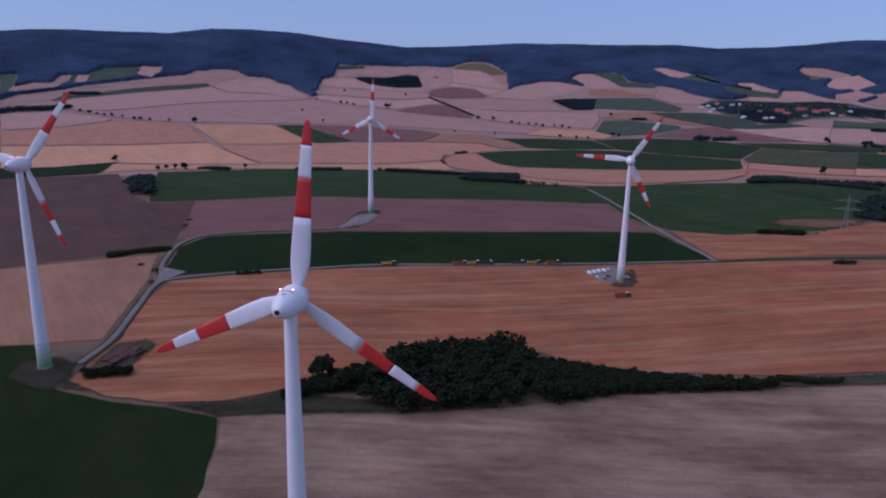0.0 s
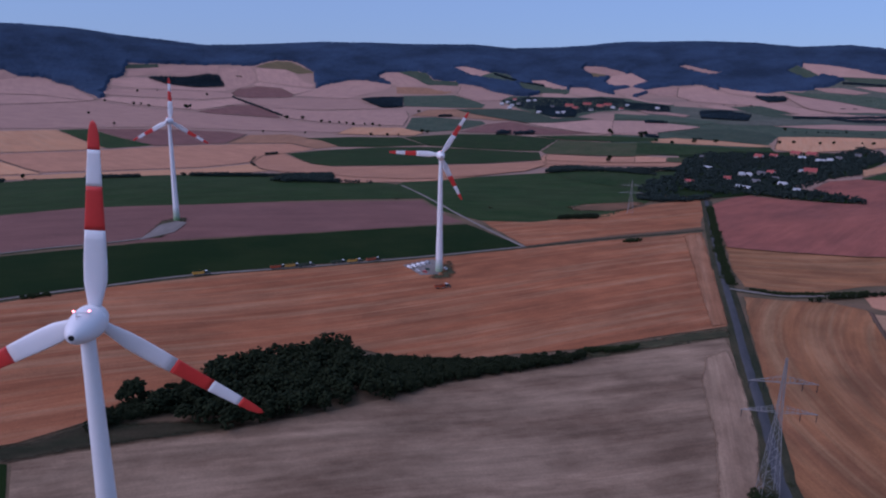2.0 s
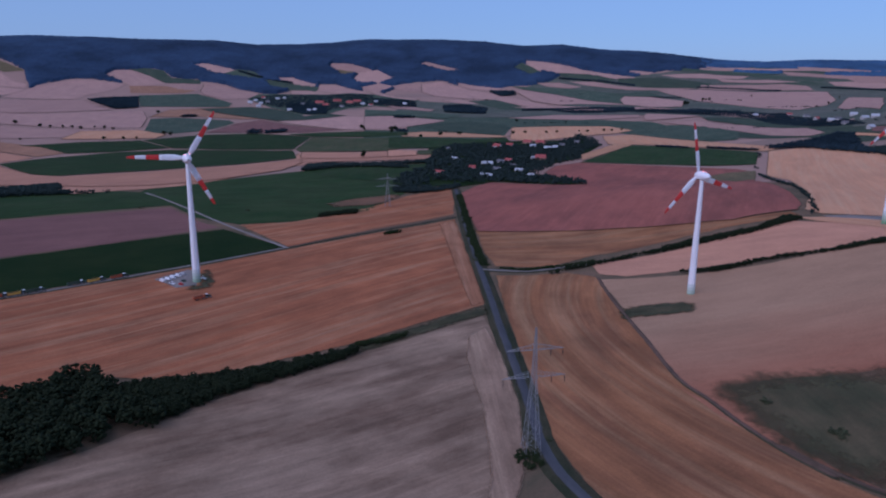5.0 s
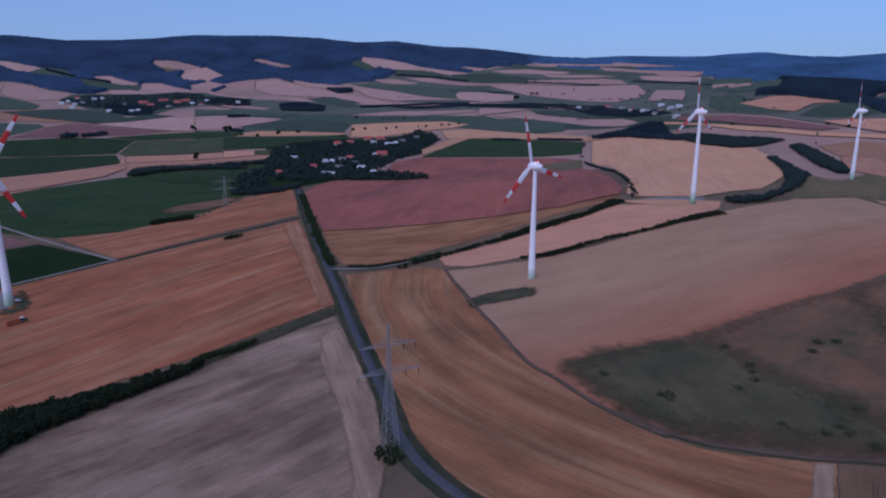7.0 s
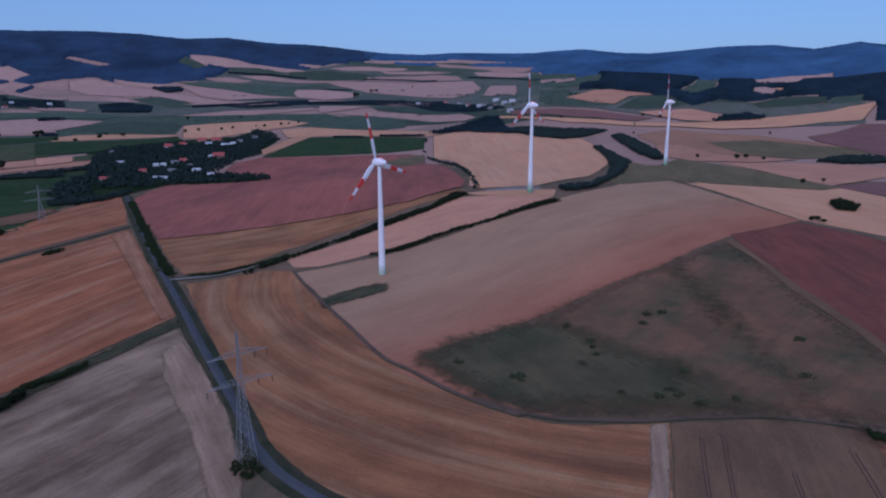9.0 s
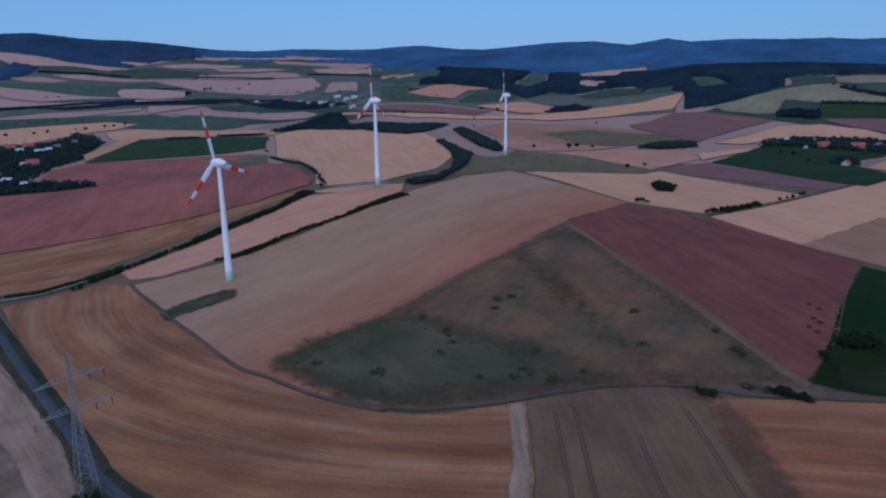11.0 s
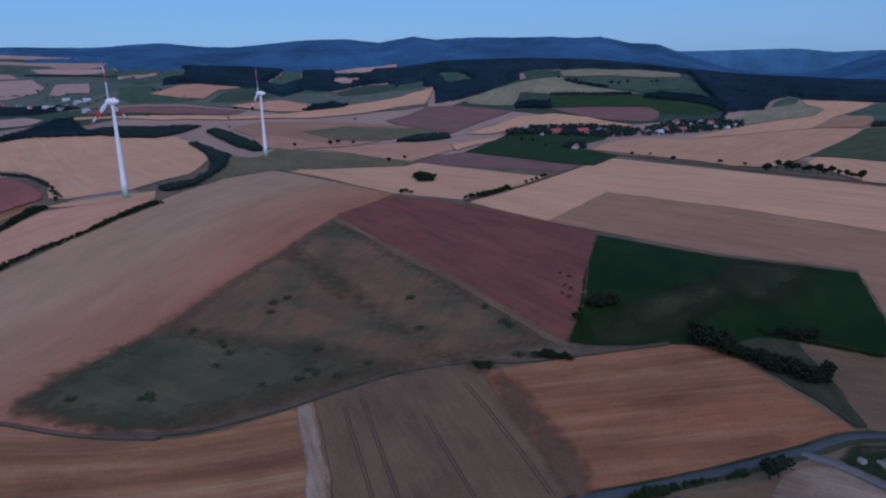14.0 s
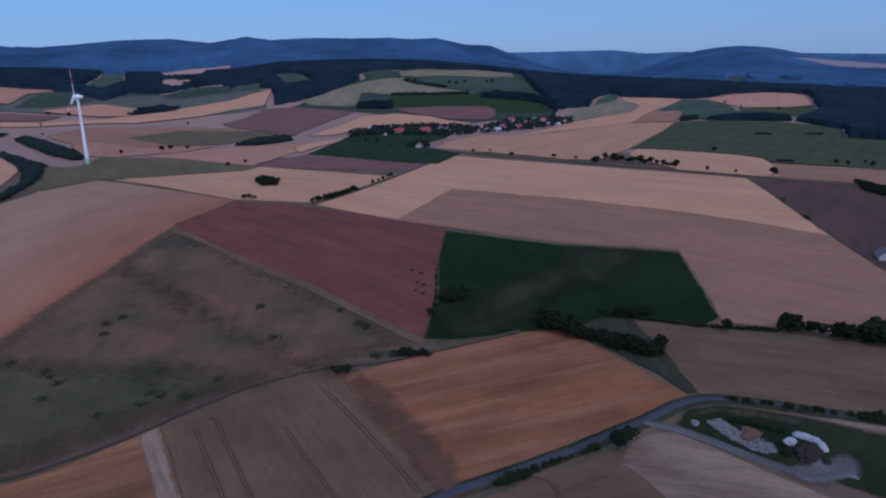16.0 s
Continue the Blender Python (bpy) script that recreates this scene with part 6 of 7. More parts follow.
def forest(name, foot):
    """A closed far wood: an uneven canopy sheet over the land, open where there are fields."""
    foot = np.array(foot, float)
    bearing, reach = np.degrees(np.arctan2(*foot.T)), np.hypot(*foot.T)
    far = "hill" not in name
    back = 4800 if far else 2500 if "north" not in name else 3150
    poly = list(map(tuple, foot)) + [(back * math.sin(radians(a)), back * math.cos(radians(a))) for a in np.linspace(bearing[-1], bearing[0], 60)]
    rng = np.random.default_rng(int(reach.sum()) % 1000)
    da, dr = (0.11, 13.0) if far else (0.16, 8.0)
    a, r = np.meshgrid(np.radians(np.arange(bearing.min() - 1, bearing.max() + 1, da)), np.arange(reach.min() - 20, back + 20, dr), indexing="ij")
    a, r = a + rng.uniform(-0.3, 0.3, a.shape) * radians(da), r + rng.uniform(-0.3, 0.3, r.shape) * dr
    x, y = r * np.sin(a), r * np.cos(a)
    ok = inside(x, y, poly)
    for other in CLEARED:
        q = np.array(other)
        if np.hypot(*q.T).max() > reach.min():
            # the canopy leans out over the field's border
            mid = q.mean(0)
            lean = 1 - 8 / max(60.0, np.hypot(*(q - mid).T).mean())
            ok &= ~inside(x, y, [tuple(c) for c in mid + (q - mid) * lean])
    kept = ok[:-1, :-1] & ok[1:, :-1] & ok[1:, 1:] & ok[:-1, 1:]
    full = np.zeros(ok.shape, bool)
    full[1:-1, 1:-1] = kept[:-1, :-1] & kept[1:, :-1] & kept[1:, 1:] & kept[:-1, 1:]
    tall = 13 + 3 * np.sin(x / 140) * np.sin(y / 170) + rng.uniform(-2.2, 2.2, x.shape)
    z = land(x, y) + np.where(full, tall, -0.5)
    ids = np.arange(x.size).reshape(x.shape)
    faces = np.stack([ids[:-1, :-1], ids[1:, :-1], ids[1:, 1:], ids[:-1, 1:]], -1)[kept]
    used = np.unique(faces)
    remap = np.zeros(x.size, int)
    remap[used] = np.arange(len(used))
    verts = np.stack([x, y, z], -1).reshape(-1, 3)[used]
    # far and hill woods wear the colours with blue haze mixed in
    ob = sheet(name, verts, remap[faces], BLUE_HAZED_WOOD if "east" in name else FAR_HAZED_WOOD if far else HILL_HAZED_WOOD, smooth=far)
    return tagged(ob, "dark wooded hillside of dense mixed forest", "forest", kind="stuff")


GROVE_WORDS = {"copse": "dense dark copse of broadleaf trees in a stubble field", "thicket": "low dark thicket at a field's edge",
               "hedge": "long dark hedge of bushes along a field", "hedge_row": "dark row of hedge trees between fields",
               "village_trees": "dark garden trees among village houses", "garden_trees": "scattered garden trees in a far village",
               "stream_wood": "dense dark trees along a stream between fields"}


def grove(name, tall, outline):
    """A wood, hedge or thicket that nobody could count: crowns of leaf knots inside an outline, lower at its rim."""
    rng = np.random.default_rng(int(abs(outline[0][0]) * 7) % 9999)
    q = np.array(outline, float)
    far = np.hypot(*q.T).mean()
    gap = max(1.6, tall * 0.36)
    (x0, y0), (x1, y1) = q.min(0), q.max(0)
    k = int((x1 - x0) * (y1 - y0) / gap**2 * (2.2 if 'hedge' in name or 'stream' in name else 1.15)) + 8
    k = min(k, 40000)
    x, y = rng.uniform(x0, x1, k), rng.uniform(y0, y1, k)
    ok = inside(x, y, outline)
    # the rim is ragged
    ragged = (0.1 if far < 450 else 0.22) * tall
    x, y = x[ok] + rng.normal(0, ragged, ok.sum()), y[ok] + rng.normal(0, ragged, ok.sum())
    if len(x) < 6:
        t = rng.uniform(0, 1, 8)
        pick = rng.integers(0, len(q), 8)
        x, y = (q[pick] * t[:, None] + q[(pick + 1) % len(q)] * (1 - t[:, None])).T
    if name == "village_trees":
        x, y = x[::4 if far < 1700 else 2], y[::4 if far < 1700 else 2]
    elif name == "garden_trees":
        x, y = x[::4], y[::4]
    elif name == "hedge_row" and far > 700:
        x, y = x[::2], y[::2]
    # gardens leave the houses and the sight of them free
    for hx, hy in HOMES:
        r = math.hypot(hx, hy)
        ux, uy = hx / r, hy / r
        ahead, aside = (hx - x) * ux + (hy - y) * uy, np.abs((hx - x) * uy - (hy - y) * ux)
        free = ~((aside < (9 if far < 1700 else 4)) & (ahead > -8) & (ahead < 26))
        x, y = x[free], y[free]
    n = 64 if far < 420 else 40 if far < 900 else 12 if far < 1700 else 7
    wide = 0.62
    floor = land(x, y)
    places, sizes = [], []
    for cx, cy, cz in zip(x, y, floor):
        h = tall * (rng.uniform(0.45, 1.2) if name == "village_trees" else rng.uniform(0.6, 1.12))
        p, s = crown_points(rng, n, wide, 1.0)
        places.append(p * h + (cx, cy, cz - 0.06 * h))
        sizes.append(s * h * (0.82 if n > 50 else 1.0 if n > 15 else 1.55 if n > 10 else 1.9))
    v, f = scatter_clumps(np.vstack(places), np.concatenate(sizes), rng, low=far > 1700)
    # beyond 950 m the foliage colours carry a haze tint
    ob = sheet(name, v, f, SCRUB if tall < 5 else LEAF if far < 950 else FAR_HAZED_LEAF if far < 1700 else BLUE_HAZED_LEAF, smooth=far < 1700)
    return tagged(ob, GROVE_WORDS.get(name, "dark stand of leafy trees and bushes"), "trees", kind="stuff")


def tree_kind(seed, wide):
    """A broadleaf tree of unit height: a tapered trunk with limbs and a crown of leaf knots."""
    rng = np.random.default_rng(seed)
    top = new("tree")
    bm = bmesh.new()
    bmesh.ops.create_cone(bm, segments=8, radius1=0.035, radius2=0.014, depth=0.5, matrix=pose(0, 0, 0.25))
    for k in range(5):
        turn = pose(0, 0, 0.28 + 0.04 * k, rng.uniform(30, 55), 0, 72 * k + rng.uniform(-20, 20))
        bmesh.ops.create_cone(bm, segments=6, radius1=0.013, radius2=0.004, depth=0.34, matrix=turn @ pose(0, 0, 0.17))
    part("trunk", bm, BARK, top)
    p, s = crown_points(rng, 150, wide, 0.8)
    v, f = scatter_clumps(p * (1, 1, 0.95) + (0, 0, 0.16), s * 0.75, rng)
    me = bpy.data.meshes.new("crown")
    me.from_pydata(v.tolist(), [], f.tolist())
    part("crown", me, LEAF, top)
    return top


def bush_kind(seed):
    rng = np.random.default_rng(seed)
    top = new("bush")
    p, s = crown_points(rng, 45, 1.15, 0.8)
    v, f = scatter_clumps(p, s * 0.8, rng)
    me = bpy.data.meshes.new("foliage")
    me.from_pydata(v.tolist(), [], f.tolist())
    part("foliage", me, PASTURE_SCRUB, top)
    return top


TREE_KINDS, BUSH_KINDS, PLANTED = [None] * 5, [None] * 3, []


def planted(kinds, make, x, y, tall, words, spread=1.0):
    rng = np.random.default_rng(len(PLANTED))
    i = len(PLANTED) % len(kinds)
    m = pose(x, y, float(land(x, y)) - 0.05, 0, 0, rng.uniform(0, 360)) @ Matrix.Diagonal((tall * spread * rng.uniform(0.8, 1.25), tall * spread * rng.uniform(0.8, 1.25), tall * rng.uniform(0.8, 1.15), 1))
    PLANTED.append((x, y))
    if kinds[i] is None:
        ob = kinds[i] = make(i)
        ob.matrix_basis = m
    else:
        source = kinds[i]
        ob = copy_thing(source, m @ Matrix.Diagonal((*(1 / s for s in source.scale), 1)))
    return tagged(ob, *words)


def tree(x, y, tall):
    return planted(TREE_KINDS, lambda i: tree_kind(i, (0.62, 0.7, 0.55, 0.8, 0.66)[i]), x, y, tall,
                   ("dark leafy broadleaf tree standing at a field's edge", "tree", "field trees"))


def bush(x, y, tall):
    return planted(BUSH_KINDS, bush_kind, x, y, tall, ("low dark bush on dry grass", "bush", "field bushes"), 1.5)


def hedgerows(seed, count):
    """Thin far hedges and tree rows between the fields of the plain."""
    rng = np.random.default_rng(seed)
    spots = []
    for _ in range(count):
        a, r = radians(rng.uniform(36, 100)), 1900 + 1700 * rng.uniform(0, 1) ** 0.8
        c = np.array([r * math.sin(a), r * math.cos(a)])
        turn, long = a + math.pi / 2 + rng.normal(0, 0.35), rng.uniform(40, 260)
        m = int(long / rng.uniform(7, 26)) + 1
        t = np.sort(rng.uniform(-0.5, 0.5, m)) * long
        spots.append(c + np.c_[np.sin(turn) * t, np.cos(turn) * t] + rng.normal(0, 1.5, (m, 2)))
    xy = np.vstack(spots)
    h = rng.uniform(3, 8.5, len(xy))
    p = np.repeat(np.c_[xy, land(*xy.T)], 4, 0)
    hh = np.repeat(h, 4)
    p += rng.normal(0, 0.25, p.shape) * hh[:, None] * (1, 1, 0.4) + np.c_[np.zeros((len(p), 2)), 0.42 * hh]
    v, f = scatter_clumps(p, hh * rng.uniform(0.28, 0.45, len(p)), rng, low=True)
    return tagged(sheet("hedgerows", v, f, FAR_HAZED_LEAF, smooth=False), "thin dark hedges and tree rows between far fields", "hedges", kind="stuff")


hedgerows(4, 26)


def far_hills():
    """The farthest ridge, behind the wooded ones."""
    at = np.array([-40, -12, -6, -3.9, -2.2, 0.4, 3, 60, 70, 100, 110, 114.7, 116.5, 120.1, 123.6, 126.1, 128.6, 132, 136.4, 139.9, 143, 150])
    up = np.array([1.2, 1.5, 2.0, 2.13, 2.16, 2.05, 1.5, 0.8, 1.0, 0.6, 0.4, 0.40, 0.34, 0.36, 0.36, 0.05, 0.12, 0.0, -0.14, -0.26, -0.34, -0.5])
    a = np.arange(-39, 149, 0.12)
    rise = np.linspace(0, 1, 14)
    aa, q = np.meshgrid(np.radians(a), rise, indexing="ij")
    rng = np.random.default_rng(77)
    crest = EYE_LEVEL + 4900 * np.tan(np.radians(np.interp(np.degrees(aa), at, up)))
    r = 4740 + 160 * q + rng.uniform(-4, 4, q.shape)
    z = 20 + (crest - 20) * np.sin(q * np.pi / 2) + rng.uniform(-1.6, 1.6, q.shape)
    ids = np.arange(q.size).reshape(q.shape)
    faces = np.stack([ids[:-1, :-1], ids[1:, :-1], ids[1:, 1:], ids[:-1, 1:]], -1).reshape(-1, 4)
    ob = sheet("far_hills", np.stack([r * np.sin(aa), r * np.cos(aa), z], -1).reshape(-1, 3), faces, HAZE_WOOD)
    return tagged(ob, "farthest wooded ridge, tinted pale blue for haze", "hills", kind="stuff")


far_hills()


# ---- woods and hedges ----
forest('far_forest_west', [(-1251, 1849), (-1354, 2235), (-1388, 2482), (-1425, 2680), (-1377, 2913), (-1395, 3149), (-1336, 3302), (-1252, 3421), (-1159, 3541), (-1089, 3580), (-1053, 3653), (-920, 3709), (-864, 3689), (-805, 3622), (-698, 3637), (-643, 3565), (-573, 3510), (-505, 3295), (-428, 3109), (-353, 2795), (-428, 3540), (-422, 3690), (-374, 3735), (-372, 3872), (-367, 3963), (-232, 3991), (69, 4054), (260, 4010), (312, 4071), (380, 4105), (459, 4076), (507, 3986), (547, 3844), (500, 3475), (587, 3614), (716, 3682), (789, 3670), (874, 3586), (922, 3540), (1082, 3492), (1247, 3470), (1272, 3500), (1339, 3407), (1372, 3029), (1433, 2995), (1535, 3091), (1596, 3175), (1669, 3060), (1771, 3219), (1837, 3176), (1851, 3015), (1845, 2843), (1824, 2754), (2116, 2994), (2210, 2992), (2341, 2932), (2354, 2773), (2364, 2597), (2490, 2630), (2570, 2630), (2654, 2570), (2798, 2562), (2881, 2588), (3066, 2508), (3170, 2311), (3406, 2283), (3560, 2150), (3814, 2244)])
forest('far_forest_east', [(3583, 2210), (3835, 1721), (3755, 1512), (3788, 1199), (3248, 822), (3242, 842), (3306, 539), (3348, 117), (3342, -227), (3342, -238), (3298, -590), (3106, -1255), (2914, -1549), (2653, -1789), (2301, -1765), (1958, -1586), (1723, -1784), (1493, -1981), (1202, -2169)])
forest('hill_forest', [(2079, -97), (2036, -224), (1849, -208), (1875, -288), (1907, -383), (2000, -478), (2111, -504), (2148, -579), (2113, -715), (2131, -950), (2017, -978), (1844, -925), (1631, -811), (1759, -874), (1426, -793), (1569, -879), (1560, -967), (1657, -1040), (1696, -1115), (1650, -1116), (1618, -1190), (1580, -1267), (1570, -1298), (1565, -1336), (1600, -1464), (1590, -1578), (1514, -1625), (1433, -1570), (1264, -1405), (1208, -1320), (1162, -1219), (1094, -1208), (1017, -1197), (917, -1093), (860, -1114), (809, -1142)])
forest('hill_forest_north', [(2065, 534), (2063, 451), (2043, 350), (2052, 286), (1995, 216), (1938, 172), (1962, 119), (2062, 61), (2137, -26), (2158, -130), (2107, -177)])
grove('copse', 13, [(-4.7, 340.8), (7.5, 350.7), (33.8, 370.4), (57.7, 376.4), (69.1, 364.6), (71.7, 343.9), (84.3, 330.6), (80, 298.4), (73.3, 304.8), (38.4, 292.6), (6.5, 286), (-16.8, 288.6), (-20.2, 302.6), (-40.9, 297.2), (-54, 283.6), (-47.5, 291), (-31, 305.2), (-15.2, 310.9)])
grove('hedge', 7, [(84.7, 351.7), (112.5, 343.1), (143.3, 340.7), (179.9, 337.4), (204.3, 337.8), (199.4, 330.9), (160.4, 327.6), (112.2, 320.5), (79.8, 308.3)])
grove('hedge', 8, [(66, 352), (84, 353), (102, 345), (98, 318), (80, 308), (72, 330)])
grove('roadside_bushes', 4, [(208.6, 346.6), (231.5, 343), (247.8, 344.3), (237.2, 338.4), (209.1, 340.6)])
grove('roadside_bushes', 4, [(607.1, 727.3), (607.7, 717.4), (500.8, 574.7), (441.4, 495), (402.7, 438.5), (395.6, 439.1), (442.7, 506.3), (511.5, 599.7)])
grove('hedge', 3, [(403.6, 432.2), (422.4, 414.1), (466.6, 400.8), (495.6, 394.3), (486.9, 387.5), (462.8, 397.6), (417.9, 410)])
grove('thicket', 6, [(-56.3, 289.2), (-49.5, 303.7), (-32.4, 318.9), (-14.7, 331.4), (-16.3, 303.8), (-40.8, 296.2)])
grove('thicket', 5, [(-154.3, 311), (-139.5, 313.6), (-129.6, 314.9), (-130.3, 309.4), (-147.1, 305.9)])
grove('hedge', 5, [(426.9, 392.4), (481.3, 386.3), (536.3, 374.1), (596.1, 358.8), (660.9, 326.7), (719.5, 323.6), (714.9, 311), (653.8, 323), (586, 352.7), (524.2, 378.9), (482.6, 387.5), (455.7, 391.7)])
grove('hedge', 5, [(514.4, 321.8), (535.3, 304.3), (588.5, 278.5), (634.7, 245.5), (725.7, 211.3), (721.5, 203.9), (632.5, 244.4), (586.7, 277.6), (535.8, 298.6)])
grove('village_trees', 7, [(1223.1, 1051.4), (1368.5, 1119.8), (1329.1, 1053), (1161, 982.9), (1093.4, 987.3), (1103.3, 1044)])
grove('hedge_row', 8, [(582.7, 1127.1), (634, 1128.4), (674.3, 1082.7), (722.4, 1031.1), (718.7, 996.9), (658.3, 1058.9), (575.1, 1105.5)])
grove('hedge_row', 8, [(74.9, 976.6), (120.4, 1018.6), (177.6, 956.8), (217.7, 954), (177.2, 953.3), (90, 962.5)])
grove('tall_tree_clump', 14, [(-383.3, 969.5), (-380.7, 1009.4), (-366.8, 1009.8), (-299.3, 819.7), (-330.5, 852.6)])
grove('wood_block', 12, [(1831.9, 749.5), (1843.3, 704.4), (1653.3, 601.4), (1572.9, 544), (1606.6, 641.3), (1631, 711.7), (1581.8, 782.7), (1672.9, 778.6)])
grove('village_trees', 6, [(2314.4, 1216.5), (2388.4, 1113.2), (2165.3, 867.8), (1965.3, 717.2), (2009.5, 822.7), (2173.1, 1076.2)])
grove('hedge_row', 9, [(1305.2, -85.8), (1398.7, -148.4), (1400.8, -182.2), (1356.6, -178.7), (1305.1, -117.4)])
grove('thicket', 8, [(903.4, -68.9), (918.8, -81.3), (901.3, -94.3), (862.3, -88.8), (864.5, -70.7)])
grove('hedge_row', 7, [(749.2, -108.4), (769.2, -136.3), (806.4, -175.7), (793.9, -171.8), (752.6, -127.4)])
grove('stream_wood', 12, [(282.5, -291.1), (291.5, -306.2), (281.2, -303.6), (266.3, -307.6), (261.3, -343.4), (245.8, -323.5), (263, -309.2), (279.7, -292.9)])
grove('stream_bushes', 7, [(404.2, -129.4), (413.2, -144.5), (407.9, -156.3), (399.4, -150.8), (397.1, -138.2)])
grove('thicket', 5, [(338.5, -80.3), (339.3, -90), (334.8, -99.7), (327.6, -98.7), (333.9, -88.2)])
grove('thicket', 4, [(337.8, -49.2), (336, -57.5), (329, -57.2), (331.3, -49.7)])
grove('thicket', 4, [(199.1, -247.8), (196.9, -260.8), (181, -284), (173.5, -272.8), (191.1, -254), (197, -245.8)])
grove('thicket', 4, [(215.1, -83.6), (214.7, -95), (215.1, -101.1), (213.2, -96.6), (212.7, -84.8)])
grove('hedge_row', 5, [(598.2, -728.3), (553.6, -719.9), (519.2, -675.6), (549.8, -682.7)])
grove('hedge_row', 9, [(544, 1061.1), (592.3, 1118.7), (664, 1077.4), (766.2, 1059.7), (846.4, 1075.5), (805, 1036.3), (698.6, 1054.2), (612.6, 1071.1)])
grove('village_trees', 7, [(1973.3, 1809.5), (2152.7, 1725.6), (2266.7, 1567.2), (2460.1, 1491.2), (2488.8, 1339.7), (2499.2, 1160.7), (2298.4, 1065), (2306, 1275.2), (2240.9, 1437.2), (2164.7, 1609.6), (1962.3, 1692.8)])
grove('hedge_row', 9, [(1297.6, -69.5), (1389.4, -114.4), (1419.3, -186.3), (1356.5, -175.6), (1314.6, -107.9)])
grove('hedge_row', 10, [(1772, -747.4), (1802.1, -817.4), (1713.3, -889.3), (1647.7, -883.5), (1720, -838)])
grove('dark_hedge', 4, [(216.6, -86.6), (217.9, -101.4), (219.2, -119.4), (221.1, -133.4), (220, -133.3), (218.8, -119.2), (216.2, -100.5), (214, -87.7)])
grove('dark_hedge', 4, [(233, -207.8), (222.1, -221.5), (208.8, -236.6), (193.7, -257), (176.5, -277.5), (174.4, -274.4), (192.8, -256.1), (208.2, -236.1), (221.4, -220.9), (231.3, -207.9)])
grove('dark_hedge', 2.6, [(196.7, -199.7), (196.6, -203.3), (188.6, -200.1), (187.2, -195.3), (191.9, -196.2)])
grove('dark_hedge', 3, [(218.9, -196.6), (212.3, -202.4), (205.2, -207.5), (200.6, -212), (201.7, -207.3), (209.3, -202.9), (216.2, -195.8)])
grove('thicket', 5, [(370, 689.3), (381, 701.5), (428.1, 704.1), (424, 688.3)])
grove('hedge_row', 7, [(-44.4, 1098.4), (-2.6, 1092.3), (87.5, 1044.5), (181.5, 1095), (166.7, 1006.2), (86.4, 1032.9), (-11, 1064.8)])
grove('hedge_row', 6, [(-328.3, 1160.9), (-291.5, 1152.9), (-283.9, 1126.6), (-319.9, 1136.9)])
grove('hedge_row', 6, [(-181.5, 1131), (-146.2, 1140.1), (-103.9, 1126.2), (-102.8, 1093.8), (-159.4, 1115.1)])
grove('pylon_bushes', 3, [(201.4, 198), (208.3, 190.6), (200, 180.9), (194.5, 183.2), (194.5, 190.4)])
grove('village_trees', 10, [(928, 1190), (1035, 1249), (1151, 1222), (1157, 1153), (1261, 1140), (1454, 1231), (1398, 1117), (1259, 1032), (1144, 961), (1073, 902), (992, 898), (929, 855), (835, 805), (853, 712), (814, 671), (751, 751), (728, 789), (680, 800), (657, 850), (614, 834), (608, 881), (684, 942), (749, 983)])
grove('hedge', 8, [(790, 224), (846, 197), (927, 196), (1067, 217), (1187, 251), (1345, 310), (1342, 298), (1183, 231), (1130, 205), (1014, 194), (906, 191), (827, 193), (784, 209)])
grove('hedge', 10, [(1567, 320), (1438, 272), (1261, 210), (1189, 174), (1188, 162), (1255, 175), (1404, 226), (1524, 269), (1601, 307)])
grove('hedge', 6, [(1263, 639), (1147, 574), (1036, 494), (971, 439), (853, 367), (772, 322), (745, 313), (756, 318), (783, 327), (864, 372), (982, 444), (1047, 499), (1158, 580), (1274, 645)])
grove('hedge', 9, [(1451, 730), (1227, 620), (1250, 631), (1473, 741)])
grove('wood_block', 12, [(1678, 725), (1815, 750), (1878, 748), (1826, 692), (1670, 626), (1645, 667)])
grove('hedge_wood', 9, [(1615, 610), (1666, 578), (1658, 522), (1636, 452), (1643, 400), (1642, 353), (1560, 379), (1506, 414), (1534, 487), (1607, 570)])
grove('village_trees', 10, [(1378, -296), (1393, -325), (1374, -380), (1323, -447), (1280, -479), (1292, -532), (1383, -584), (1466, -551), (1478, -501), (1501, -429), (1491, -362), (1454, -316)])
grove('village_trees', 10, [(1286, -542), (1295, -608), (1320, -700), (1371, -801), (1429, -840), (1478, -785), (1477, -696), (1415, -611)])
grove('village_trees', 8, [(1168, -353), (1147, -385), (1240, -413), (1253, -394)])
grove('wood_block', 13, [(1741, -398), (1794, -426), (1778, -498), (1708, -480)])
grove('hedge_row', 9, [(1844, -525), (1817, -621), (1807, -733), (1822, -739), (1832, -626), (1860, -530)])
grove('hedge_row', 9, [(1984, -604), (1934, -628), (1882, -695), (1900, -702), (1953, -635), (2003, -610)])
grove('wood_block', 11, [(1797, -763), (1825, -827), (1773, -908), (1666, -928), (1554, -889), (1557, -867), (1684, -878), (1740, -822)])
grove('hedge_row', 16, [(-1175, 2091), (-1172, 2160), (-1137, 2189), (-1101, 2218), (-1072, 2299), (-1102, 2363), (-1132, 2280), (-1169, 2251), (-1205, 2221), (-1209, 2152)])
grove('wood_block', 13, [(-269, 3746), (-85, 3773), (11, 3851), (60, 3828), (82, 3583), (-52, 3542), (-182, 3617)])
grove('hedge_row', 12, [(-1264, 2678), (-1283, 2769), (-1250, 2766), (-1199, 2824), (-1222, 2879), (-1275, 2820), (-1309, 2824), (-1290, 2732)])
